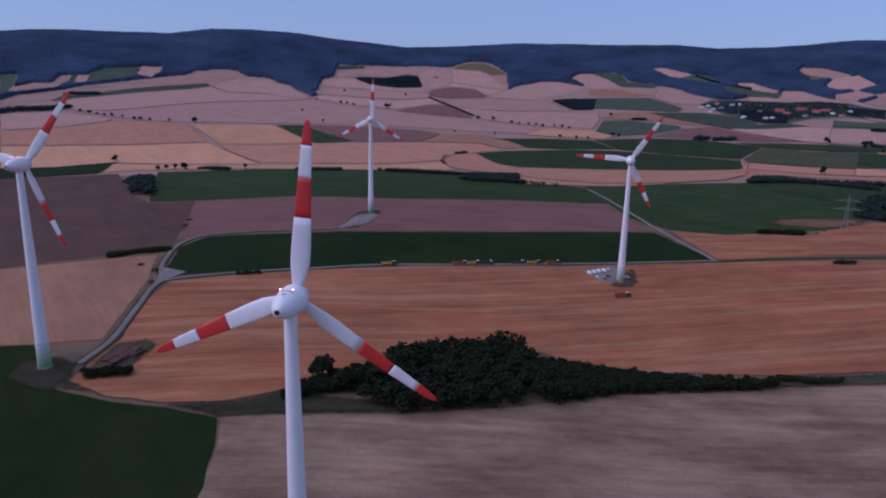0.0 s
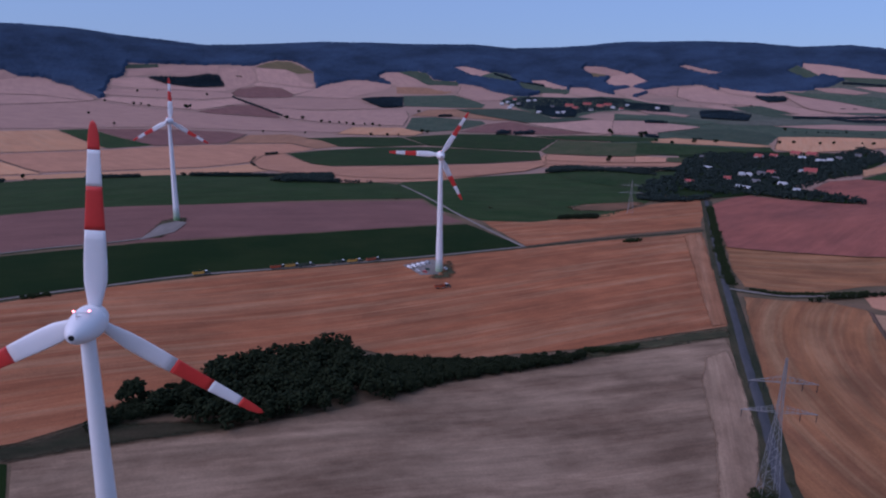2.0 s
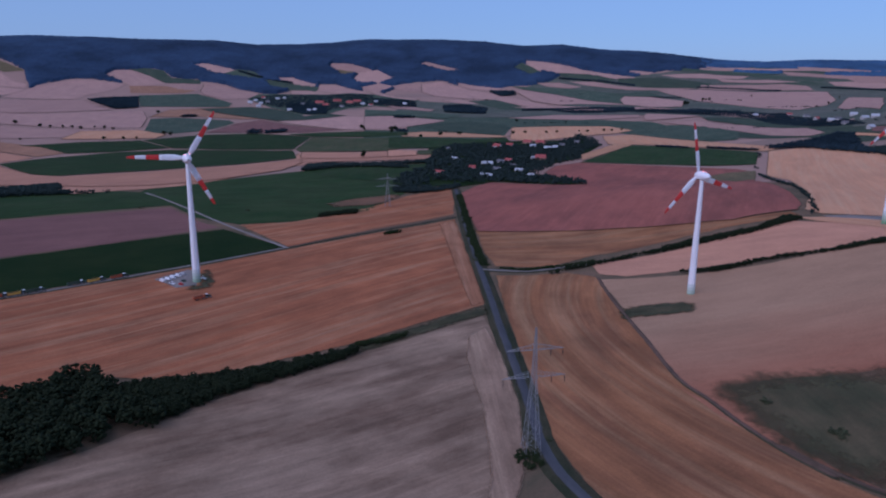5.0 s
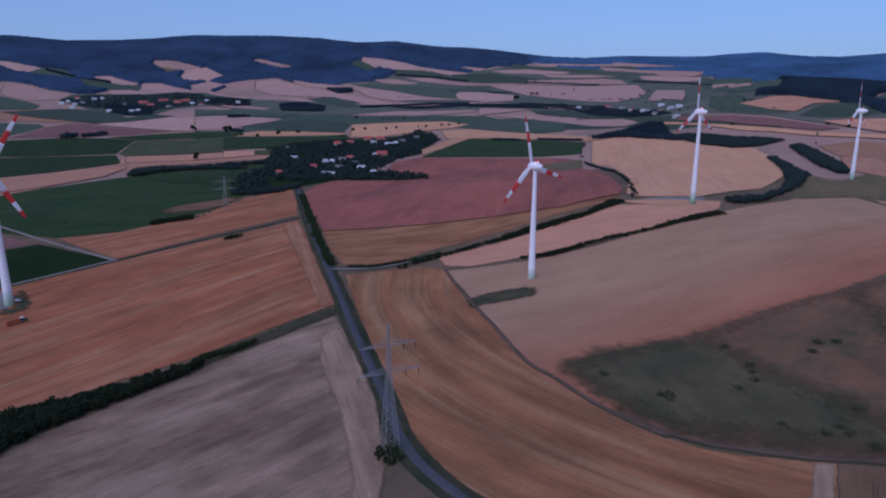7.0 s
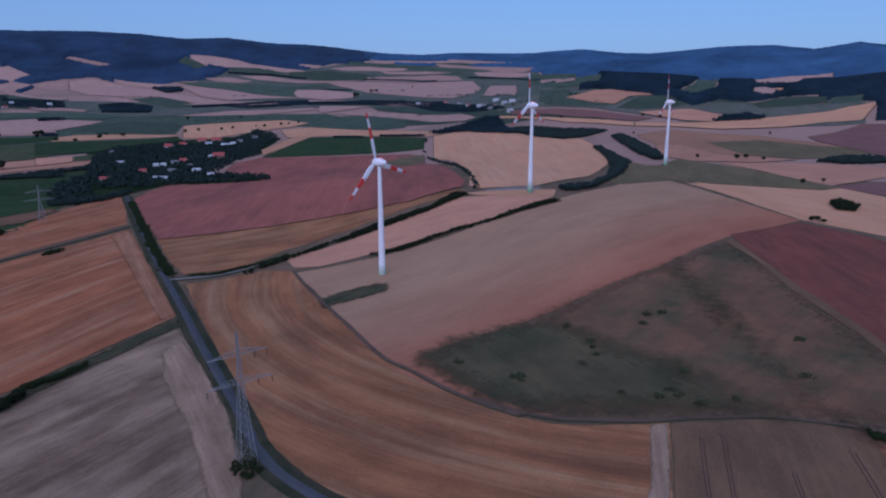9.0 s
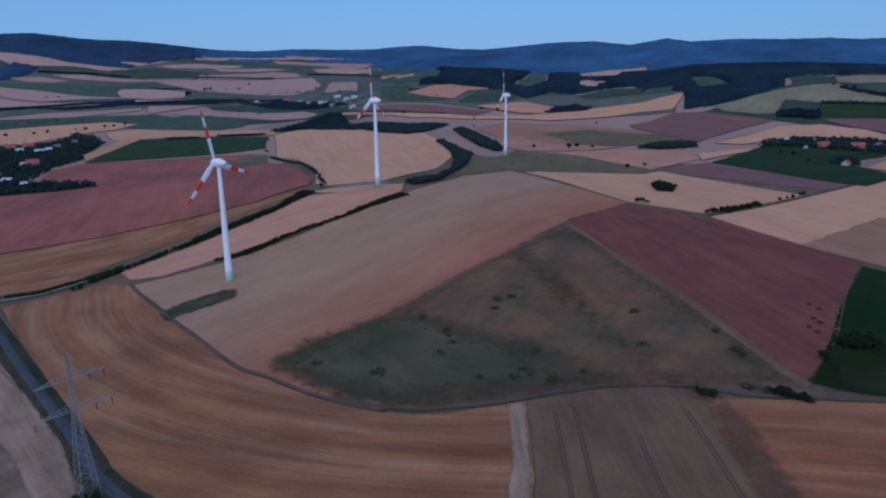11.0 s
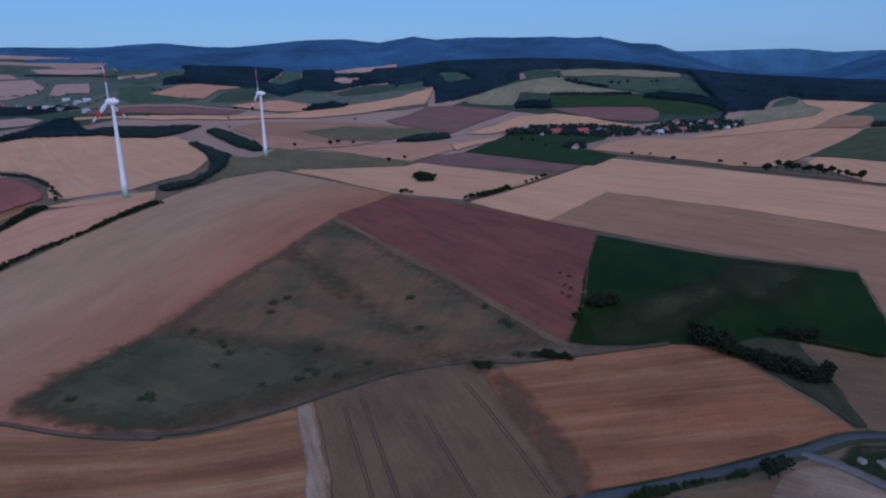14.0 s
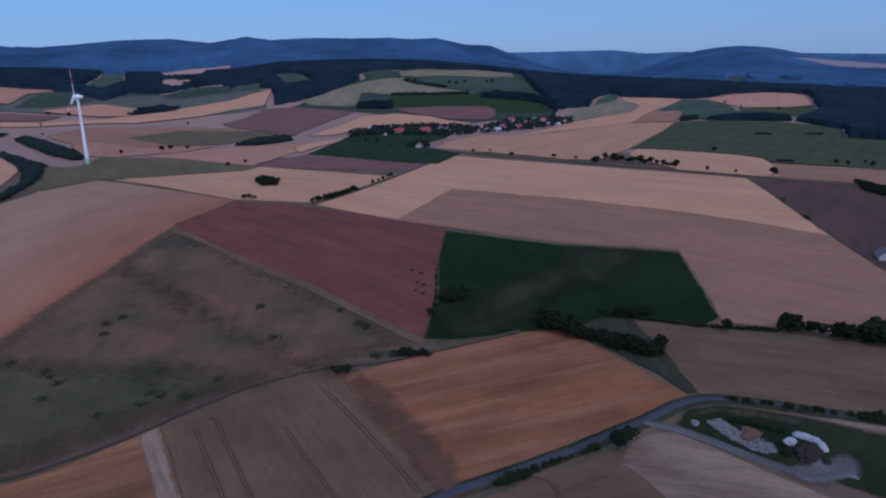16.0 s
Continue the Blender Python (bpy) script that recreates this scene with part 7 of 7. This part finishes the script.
grove('hedge_row', 12, [(-1421, 2683), (-1406, 2785), (-1395, 2872), (-1421, 2926), (-1433, 2838), (-1449, 2736)])
grove('hedge_row', 9, [(103, 3070), (133, 2911), (177, 2683), (231, 2371), (233, 2393), (179, 2705), (134, 2933), (104, 3092)])
grove('wood_block', 12, [(634, 2984), (706, 3031), (824, 3036), (716, 2642), (633, 2615)])
grove('hedge_row', 5, [(71, 1264), (69, 1329), (83, 1401), (84, 1409), (70, 1337), (72, 1272)])
grove('hedge_row', 6, [(104, 1439), (129, 1450), (130, 1464), (105, 1453)])
grove('hedge_row', 11, [(749, 2274), (794, 2275), (804, 2304), (759, 2302)])
grove('hedge_row', 15, [(738, 1735), (774, 1740), (791, 1777), (753, 1771)])
grove('hedge_row', 12, [(784, 1730), (854, 1751), (871, 1787), (801, 1766)])
grove('hedge_row', 5, [(-340, 1143), (-318, 1150), (-293, 1149), (-296, 1162), (-322, 1163), (-344, 1156)])
grove('hedge_row', 7, [(1499, 3603), (1569, 3451), (1656, 3300), (1674, 3335), (1586, 3487), (1514, 3640)])
grove('hedge_row', 9, [(1113, 1601), (1130, 1569), (1153, 1601), (1136, 1634)])
grove('wood_block', 13, [(1759, 2194), (1862, 2165), (1828, 2013), (1686, 1866), (1608, 1992)])
grove('wood_block', 13, [(2366, 2595), (2452, 2502), (2339, 2380), (2246, 2374)])
grove('wood_block', 11, [(1822, 130), (1885, 115), (1922, 63), (1902, 21), (1867, 32)])
grove('hedge_row', 7, [(546, 793), (569, 773), (602, 763), (648, 773), (665, 792), (617, 782), (584, 793), (560, 813)])
grove('thicket', 4, [(384, 575), (404, 578), (408, 584), (388, 582)])
grove('hedge', 4, [(-230, 528), (-211, 544), (-191, 553), (-194, 561), (-214, 552), (-233, 537)])
grove('hedge', 3, [(-122, 489), (-107, 497), (-108, 503), (-124, 495)])
grove('hedge_row', 13, [(1333, 1924), (1389, 1893), (1412, 1925), (1356, 1956)])
grove('hedge_row', 9, [(1883, 1871), (2005, 1810), (2150, 1760), (2258, 1646), (2307, 1681), (2197, 1798), (2050, 1850), (1926, 1913)])
grove('hedge_row', 8, [(2128, 1686), (2262, 1566), (2370, 1376), (2471, 1332), (2515, 1356), (2413, 1401), (2303, 1594), (2167, 1717)])
grove('hedge_row', 7, [(1415, 962), (1450, 902), (1464, 911), (1428, 971)])
grove('hedge_row', 8, [(1490, 875), (1517, 815), (1539, 778), (1554, 785), (1531, 822), (1503, 883)])
grove('hedge_row', 7, [(3175, 1949), (3291, 1779), (3345, 1613), (3372, 1627), (3317, 1794), (3201, 1965)])
grove('hedge_row', 7, [(2736, 1895), (2791, 1789), (2816, 1805), (2761, 1912)])
grove('hedge_row', 7, [(3495, 1496), (3562, 1254), (3549, 1110), (3578, 1118), (3591, 1264), (3523, 1508)])
grove('hedge_row', 8, [(2840, 2559), (2958, 2382), (3010, 2202), (3034, 2219), (2982, 2401), (2862, 2579)])
grove('dark_copse', 9, [(1284, -1029), (1287, -1075), (1331, -1108), (1331, -1073)])
grove('dark_copse', 8, [(1276, -1091), (1229, -1127), (1191, -1179), (1156, -1213), (1226, -1277), (1286, -1262), (1306, -1198), (1304, -1133)])
grove('hedge_row', 5, [(1026, -992), (1027, -1009), (1013, -1013), (1024, -1024), (1039, -1020), (1038, -1003)])
grove('hedge_row', 5, [(982, -1067), (982, -1086), (969, -1091), (979, -1103), (993, -1098), (993, -1079)])
grove('hedge_row', 5, [(756, -768), (743, -784), (748, -790), (762, -774)])
grove('stream_wood', 13, [(339, -169), (327, -176), (317, -182), (325, -186), (335, -180), (347, -173)])
grove('stream_wood', 9, [(319, -181), (304, -190), (291, -196), (298, -201), (311, -194), (326, -185)])
grove('stream_wood', 11, [(292, -195), (282, -203), (283, -211), (290, -217), (289, -208), (299, -200)])
grove('stream_wood', 8, [(336, -218), (329, -225), (330, -237), (335, -241), (335, -229), (342, -222)])
grove('dark_hedge', 3, [(346, -214), (335, -218), (323, -234), (317, -240), (304, -254), (295, -269), (282, -289), (284, -291), (297, -271), (306, -256), (319, -242), (326, -235), (338, -220), (349, -215)])
grove('village_trees', 9, [(1145, 2335), (1144, 2189), (1216, 2173), (1346, 2397), (1330, 2555), (1234, 2514)])
grove('garden_trees', 7, [(1219, 2844), (1162, 2460), (1245, 2396), (1273, 2261), (1419, 2361), (1557, 2387), (1793, 2760), (1735, 2861), (1590, 2820), (1477, 2882), (1388, 2952)])
grove('garden_trees', 7, [(1557, 2387), (1585, 2225), (1642, 2219), (1775, 2404), (1764, 2485), (1711, 2631)])
grove('village_trees', 9, [(555, 800), (557, 774), (578, 768), (592, 769), (648, 846), (639, 868), (606, 874)])


# ---- wind turbines ----
AXIS_BEARING = 12.0


def lathe(profile, segments, matrix=None, caps=True):
    """A bmesh turned round z from (radius, height) pairs."""
    bm = bmesh.new()
    rows = [[bm.verts.new((r * math.cos(2 * math.pi * k / segments), r * math.sin(2 * math.pi * k / segments), z)) for k in range(segments)] for r, z in profile]
    for a, b in zip(rows, rows[1:]):
        for k in range(segments):
            bm.faces.new((a[k], a[(k + 1) % segments], b[(k + 1) % segments], b[k])).smooth = True
    if caps:
        for row in (rows[0][::-1], rows[-1]):
            bm.faces.new([bm.verts.new(v.co) for v in row])
    if matrix:
        bmesh.ops.transform(bm, matrix=matrix, verts=bm.verts)
    return bm


HUB, BLADE = 98.0, 41.0
CHORD = [(1.6, 2.4, 2.0), (4, 2.9, 1.7), (8, 4.4, 1.2), (12, 4.5, 0.95), (18, 4.0, 0.72), (25, 3.3, 0.55), (32, 2.7, 0.42), (38, 2.1, 0.3), (40.3, 1.3, 0.2), (41, 0.4, 0.08)]


def blade_section(z0, z1):
    """The stretch of a blade between two distances from the axis, along z; the chord lies along x."""
    zs, cs, ts = np.array(CHORD).T
    bm = bmesh.new()
    rows = []
    for z in np.linspace(z0, z1, 9):
        c, t = np.interp(z, zs, cs), np.interp(z, zs, ts)
        twist = radians(16 * (1 - z / BLADE) ** 2 + 3)
        row = []
        for k in range(14):
            a = 2 * math.pi * k / 14
            px = c * (0.5 * math.cos(a) + 0.12)
            py = t * 0.5 * math.sin(a) * (0.55 + 0.45 * math.cos(a * 0.5) ** 2)
            row.append(bm.verts.new((px * math.cos(twist) - py * math.sin(twist), px * math.sin(twist) + py * math.cos(twist) + 0.9 * (z / BLADE) ** 2, z)))
        rows.append(row)
    for a, b in zip(rows, rows[1:]):
        for k in range(14):
            bm.faces.new((a[k], a[(k + 1) % 14], b[(k + 1) % 14], b[k])).smooth = True
    bm.faces.new(rows[0][::-1])
    bm.faces.new(rows[-1])
    return bm


def mesh_of(name, bm, material):
    me = bpy.data.meshes.new(name)
    bm.to_mesh(me)
    bm.free()
    me.materials.append(material)
    return me


BANDS = [("blade", 1.6, 19.0, WHITE), ("red_band", 19.0, 28.0, RED), ("white_band", 28.0, 35.3, WHITE), ("red_tip", 35.3, 41.0, RED)]
BAND_MESH = [mesh_of(n, blade_section(a, b), m) for n, a, b, m in BANDS]


def turbine(x, y, base, spin):
    top = new("wind_turbine")
    top.matrix_basis = pose(x, y, base)
    part("foundation", lathe([(5.2, -1.5), (5.2, 0.1), (4.9, 0.25), (3.0, 0.35)], 32), GRAVEL, top, "round concrete foundation")
    part("tower", lathe([(3.1 - 1.65 * (z / 95.5) ** 0.9, z) for z in (13, 25, 25.06, 40, 55, 55.06, 70, 85, 95.5)], 40), WHITE, top, "tapered white steel tower")
    for k in range(5):
        z0, z1 = 0.3 + 2.55 * k, 0.3 + 2.55 * (k + 1)
        r = [3.12 - 1.65 * (max(z, 0.01) / 95.5) ** 0.9 for z in (z0, z1)]
        part("tower_ring", lathe([(r[0], z0), (r[1], z1 - 0.01)], 40), GREENS[k], top, "green painted tower ring")
    # the nacelle's long axis is local +y here, the way that the rotor faces
    face = pose(0, 0, HUB, 0, 0, -AXIS_BEARING)
    lay = face @ pose(0, 0, 0, -90, 0, 0)
    egg = [(0.7, -7.3), (1.05, -7.2), (1.5, -6.75), (2.1, -5.6), (2.7, -3.9), (3.15, -1.9), (3.4, 0.2), (3.35, 1.6)]
    nacelle = part("nacelle", lathe(egg, 40, lay), WHITE, top, "egg-shaped white nacelle")
    part("vent_ring", lathe([(0.62, -7.62), (0.86, -7.66), (0.92, -7.2)], 24, lay, caps=False), WHITE, nacelle, "white rim of the rear vent")
    part("exhaust", lathe([(0.62, -7.5), (0.62, -7.25)], 24, lay), BLACK, nacelle, "dark round vent")
    part("hatch", box(bmesh.new(), 0, 0, -0.04, 0.9, 0.7, 0.1, 0.03), STEEL, nacelle, "small grey roof hatch").matrix_basis = face @ pose(0, -3.1, 2.92, -18)
    part("generator_ring", lathe([(3.27, 1.62), (3.45, 1.75), (3.45, 2.6), (3.2, 2.72)], 40, lay), WHITE, nacelle)
    spinner = [(3.15, 2.76), (3.05, 4.0), (2.7, 5.2), (2.0, 6.2), (1.1, 6.85), (0.2, 7.05)]
    hub = part("hub", lathe(spinner, 40, lay), WHITE, top, "rounded white rotor hub")
    for k in range(3):
        turn = face @ pose(0, 3.9, 0) @ pose(0, 0, 0, 0, spin + 120 * k, 0)
        blade = new("blade", BAND_MESH[0])
        blade.parent, blade.matrix_basis = top, turn
        tagged(blade, "long tapered white blade with red bands")
        for (name, *_), me in zip(BANDS[1:], BAND_MESH[1:]):
            band = new(name, me)
            band.parent = blade
    deck = bmesh.new()
    bmesh.ops.create_cube(deck, size=1, matrix=face @ pose(0, -1.6, 3.3) @ Matrix.Diagonal((3.4, 0.6, 0.22, 1)))
    bmesh.ops.bevel(deck, geom=deck.edges[:], offset=0.06, segments=2, affect="EDGES")
    part("lamp_deck", deck, WHITE, nacelle)
    for off in (-1.5, 1.5):
        part("warning_lamp", lathe([(0.2, 3.36), (0.22, 3.5), (0.18, 3.66), (0.07, 3.72)], 16, face @ pose(off, -1.6, 0)), LAMP_RED, nacelle, "glowing red warning lamp")
    mast = lathe([(0.05, 2.5), (0.04, 4.9)], 8, face @ pose(0, -4.2, 0))
    part("wind_vane_mast", mast, STEEL, nacelle)
    return tagged(top, "white wind turbine with red-banded blades and green tower foot", "wind turbine", "wind farm")


TURBINES = [
    (-26.0, 150.5, 10.2, 5),
    (-174.0, 318.9, 20.3, 38),
    (173.4, 522.0, -0.0, 33),
    (479.1, 284.6, -9.9, -12),
    (-36.4, 726.8, 18.2, 2),
    (753.6, 247.2, 29.3, 0),
    (1133.0, 148.3, 13.8, 0),
]
for x, y, z, spin in TURBINES:
    turbine(x, y, min(z, float(land(x, y)) + 0.3), spin)


# ---- pylons, vehicles, yard ----
pylon(205.9, 193.4, 60, 26.4)
pylon(480, 710, 42, 26.4)

for kind, x, y, paint in [
    ('tractor_trailer', -12.2, 540.8, YELLOW),
    ('tractor_trailer', 46.5, 552.0, RUST),
    ('tractor_trailer', 69.2, 554.9, OLIVE_PAINT),
    ('tractor_trailer', 96.8, 559.4, OLIVE_PAINT),
    ('tractor_trailer', 127.5, 562.0, RUST),
    ('van', 156.5, 537.6, WHITE),
    ('van', 161.2, 540.0, WHITE),
    ('van', 165.9, 542.4, WHITE),
    ('car', 160.6, 520.1, RED),
    ('car', 180.0, 525.4, WHITE),
    ('van', 151.8, 535.2, WHITE),
    ('van', 170.6, 544.8, SHEET_ROOF),
    ('car', 165.0, 527.0, OLIVE_PAINT),
    ('car', 156.0, 526.0, WHITE),
    ('tractor_trailer', 111.0, 560.6, YELLOW),
    ('tractor_trailer', 58.0, 553.6, YELLOW),
    ('tractor_trailer', 161.9, 478.6, RUST),
]:
    ob = tractor_trailer(paint) if kind == "tractor_trailer" else car(paint, kind == "van")
    turn = 8.0 if kind == "tractor_trailer" else -62.0
    ob.matrix_basis = pose(x, y, float(land(x, y)) + (0.62 if kind == "tractor_trailer" else 0.4), 0, 0, turn)

# the heap yard
mound("compost_mound", "dark compost heap beside a white tarpaulin", 186.2, -206.0, 14, 9, 2.6, 60, COMPOST, 3, 0.35)
mound("tarpaulin_heap", "low heap under a pale tarpaulin", 195.4, -206.2, 6.5, 4.6, 1.4, 75, TARP, 5, 0.3)


def clamp(words, points, wide, tall, seed):
    """A long curved clamp under sheeting that sags between its weights."""
    rng = np.random.default_rng(seed)
    line = smooth_line(points, 0.6)
    way = np.gradient(line, axis=0)
    way /= np.hypot(*way.T)[:, None]
    side = np.stack([way[:, 1], -way[:, 0]], -1)
    verts, across = [], np.linspace(-1, 1, 13)
    for i, (m, s) in enumerate(zip(line, side)):
        end = min(1.0, (min(i, len(line) - 1 - i) + 0.3) * 0.35)
        sag = 0.12 * math.sin(i * 1.1) + rng.normal(0, 0.04)
        for u in across:
            q = m + s * u * wide / 2 * (0.55 + 0.45 * end) * (1 + 0.3 * sag)
            verts.append((*q, float(land(*q)) + 0.3 + tall * end * (1 + sag) * math.sqrt(max(0.0, 1 - u * u)) + rng.normal(0, 0.03)))
    n = len(across)
    faces = [(a * n + k, a * n + k + 1, a * n + n + k + 1, a * n + n + k) for a in range(len(line) - 1) for k in range(n - 1)]
    return tagged(sheet("tarpaulin_clamp", verts, faces, TARP), words, "heap")


clamp("long curved clamp under a white tarpaulin", [(199.5, -211.5), (197.4, -213.6), (193.2, -215.6), (189.0, -215.0), (184.8, -212.6)], 4.2, 1.7, 7)
mound("spoil_heap", "low heap of reddish-brown spoil", 205.0, -195.4, 12, 6.5, 1.2, 70, SPOIL, 13, 0.45)
mound("spoil_heap", "small heap of reddish-brown spoil", 209.5, -197.2, 5, 4, 0.9, 40, SPOIL, 14, 0.45)
mound("gravel_heap", "small heap of pale gravel", 221.8, -181.2, 5.0, 3.4, 0.9, 30, RUBBLE, 15, 0.35)
mound("timber_stack", "stack of dark timber and pallets", 179.6, -207.6, 5, 3.2, 1.2, 50, BARK, 17, 0.5)
mound("brush_mound", "long heap of dry brown brushwood by a lane", -141.5, 331.0, 26, 12, 2.2, -72, BRUSH, 23, 0.5)
mound("gravel_heap", "small heap of pale gravel", 168.9, -208.2, 4.2, 1.8, 0.6, 150, RUBBLE, 19, 0.35)
rng = np.random.default_rng(21)
strip = [(220.5, -186.2), (220.5, -193.6), (209.0, -193.7), (195.2, -199.3), (190.8, -196.2), (195.0, -189.0), (207.4, -186.3)]
px, py = rng.uniform(190, 221, 4200), rng.uniform(-200, -186, 4200)
lie = inside(px, py, strip) & (np.sin(px * 1.3) * np.sin(py * 1.7 + 0.6) + rng.normal(0, 0.5, 4200) > -0.45)
px, py = px[lie] + rng.normal(0, 0.5, lie.sum()), py[lie] + rng.normal(0, 0.5, lie.sum())
sizes = rng.uniform(0.12, 0.5, len(px)) * rng.uniform(0.6, 1.3, len(px))
rv, rf = scatter_clumps(np.c_[px, py, land(px, py) + 0.42], sizes, rng, low=False)
tagged(sheet("rubble", rv, rf.tolist(), RUBBLE, smooth=False), "scattered pale concrete rubble in the heap yard", "rubble", kind="stuff")
px, py = 179.5 + rng.normal(0, 2.2, 160), -203.6 + rng.normal(0, 1.6, 160)
rv, rf = scatter_clumps(np.c_[px, py, land(px, py) + 0.5], rng.uniform(0.15, 0.5, 160), rng)
tagged(sheet("debris", rv, rf.tolist(), RUBBLE, smooth=False), "loose grey debris beside the compost", "rubble", kind="stuff")


# ---- single trees and bushes ----
for x, y in [(-44.1, 312), (-40.1, 312.5)]:
    tree(x, y, 12.6)
for x, y in [(1625, 285), (1824, 259), (1836, 300), (1780, 499)]:
    tree(x, y, 9.8)
for x, y in [(1241, 111), (1707, 3), (1262, 50), (1272, 35), (1275, 9), (1046, -42), (1068, -69)]:
    tree(x, y, 9.8)
for x, y in [(787.2, -43.3), (784.6, -49.6), (781.8, -54.5)]:
    tree(x, y, 7)
for x, y in [(831.1, -201.2), (842.1, -210.7), (853.4, -220.3), (869, -231.3), (877, -237)]:
    tree(x, y, 7)
for x, y in [(1055, -430), (1037, -452), (993, -469), (943, -515), (912, -536), (727, -622), (696, -639)]:
    tree(x, y, 8.4)
for x, y in [(863, -539), (663, -667)]:
    tree(x, y, 15.4001)
for x, y in [(218.1, -144.2), (217.5, -140.3)]:
    tree(x, y, 11)
for x, y in [(388.6, -123.7), (380.7, -119.1)]:
    tree(x, y, 7)
for x, y in [(295.6, -264.2)]:
    tree(x, y, 8.4)
for x, y in [(705, -820), (696, -831), (691, -857), (676, -854)]:
    tree(x, y, 8.4)
for x, y in [(225.7, -215.5), (216.7, -224.2), (211.6, -230.1)]:
    bush(x, y, 2.6)
for x, y in [(402.6, 92.2), (393.9, 88.8), (383.6, 83.5), (339.3, 116.6), (335.2, 118.4), (351.8, 38.7), (348, 33.8), (341.6, 42.4), (340.5, 22.8), (339, 60.3), (352.9, 6.3), (453.9, 66.5), (460.4, 57.3), (440, 66.7), (421.9, 112.6), (438.3, -23.7), (377.3, 34.2), (369.5, 89.1), (411.8, -69.1), (342.9, 155), (390.3, -25.6)]:
    bush(x, y, 3.6)
for x, y in [(386, -76.1), (379.5, -78.1), (341.3, -74.6), (338.8, -82.7)]:
    bush(x, y, 4)
for x, y in [(220.8, 196.3), (333.6, 113.3), (336.2, 115.9)]:
    bush(x, y, 2.5)
for x, y in [(545.9, -562.3), (481.9, -526), (476.7, -521.7)]:
    bush(x, y, 3.5)
for x, y in [(468.6, -135), (460, -138.6), (442.7, -130.7), (435.6, -132.4), (427, -123.5), (419.9, -126.3)]:
    bush(x, y, 2)
for x, y in [(-142, 1139), (-116, 1110), (-379, 1150), (-360, 1150), (-269, 1172), (-249, 1146)]:
    bush(x, y, 2.5)
for x, y in [(419.4, 713.9), (429.8, 709.7), (409.1, 712.6), (395.4, 710.8), (319.5, 766), (217, 821.9), (-197.4, 507.5), (-173.6, 463.1), (-181.9, 492.6), (-211.5, 672.6), (-206.4, 646.8)]:
    bush(x, y, 3)
for x, y in [(504.9, 587.9), (473.6, 544.3), (447.7, 505.3), (423.7, 471.2), (542.6, 638.1), (404.6, 458.5), (468.5, 543), (440.7, 504.2), (416.1, 469.7), (406.4, 452.2), (501.8, 584.6)]:
    bush(x, y, 3)
for x, y in [(2010, -593), (1981, -613), (1931, -723), (1923, -742), (1934, -772), (1940, -847), (1940, -862), (1968, -631)]:
    tree(x, y, 13)
for x, y in [(1351, -294), (1364, -306), (1375, -323), (1385, -341), (1379, -351), (1289, -308), (1270, -325), (1186, -325)]:
    tree(x, y, 10)
for x, y in [(-1009, 2230), (-958, 2169), (-921, 2141), (-856, 2089), (-819, 2068), (-774, 2037), (-753, 2030), (-676, 2031), (-889, 2113), (-722, 2011)]:
    tree(x, y, 13)
for x, y in [(-601, 2025)]:
    tree(x, y, 19)
for x, y in [(-519, 1264), (-513, 1239), (-377, 1150), (-263, 1147), (-361, 1143), (-401, 1135), (-391, 1143)]:
    tree(x, y, 12)
for x, y in [(-251, 2727), (-59, 2621), (-72, 2619), (233, 2254), (281, 2240)]:
    tree(x, y, 20)
for x, y in [(-357, 2443), (-246, 2095), (-1, 3146), (171, 3793), (157, 3805), (-228, 2733), (-208, 3337), (-284, 3296), (-201, 2698), (-361, 2866)]:
    tree(x, y, 13)
for x, y in [(134, 1891), (238, 1849), (328, 2149), (346, 2116), (373, 2103), (393, 2090), (441, 2052), (464, 2042), (480, 2015), (400, 1788), (442, 1775), (468, 1762), (405, 2045)]:
    tree(x, y, 11)
for x, y in [(715, 2413), (550, 1814), (561, 1800), (1055, 1674), (1087, 1582), (1358, 1940)]:
    tree(x, y, 14)
for x, y in [(739, 1182), (745, 1183)]:
    tree(x, y, 16)
for x, y in [(1065, 1693), (1069, 1709), (1129, 1637), (1115, 1633), (1127, 1620)]:
    tree(x, y, 16)
for x, y in [(1068, 1492), (1159, 1459), (1207, 1432), (1080, 1442), (1596, 1613), (1694, 1491)]:
    tree(x, y, 13)
for x, y in [(1347, 1374), (1375, 1358), (1420, 1319), (1459, 1314), (1519, 1286), (1604, 1267), (1536, 1268), (1620, 1252), (1654, 1242)]:
    tree(x, y, 11)
for x, y in [(882, -567), (866, -571), (855, -578), (837, -585), (828, -589), (810, -596), (772, -607)]:
    tree(x, y, 15)
for x, y in [(858, -573), (846, -582), (819, -592), (802, -600), (793, -603), (781, -602)]:
    tree(x, y, 11)
for x, y in [(1475, -1320), (1384, -1288), (1330, -1350), (884, -770), (1313, -1336)]:
    tree(x, y, 9)
for x, y in [(2535, 1590), (2528, 1599)]:
    tree(x, y, 22)
for x, y in [(2763, 1650), (2791, 1651), (2757, 1661)]:
    tree(x, y, 16)
for x, y in [(3077, 1613), (2955, 1229), (3202, 1290)]:
    tree(x, y, 13)
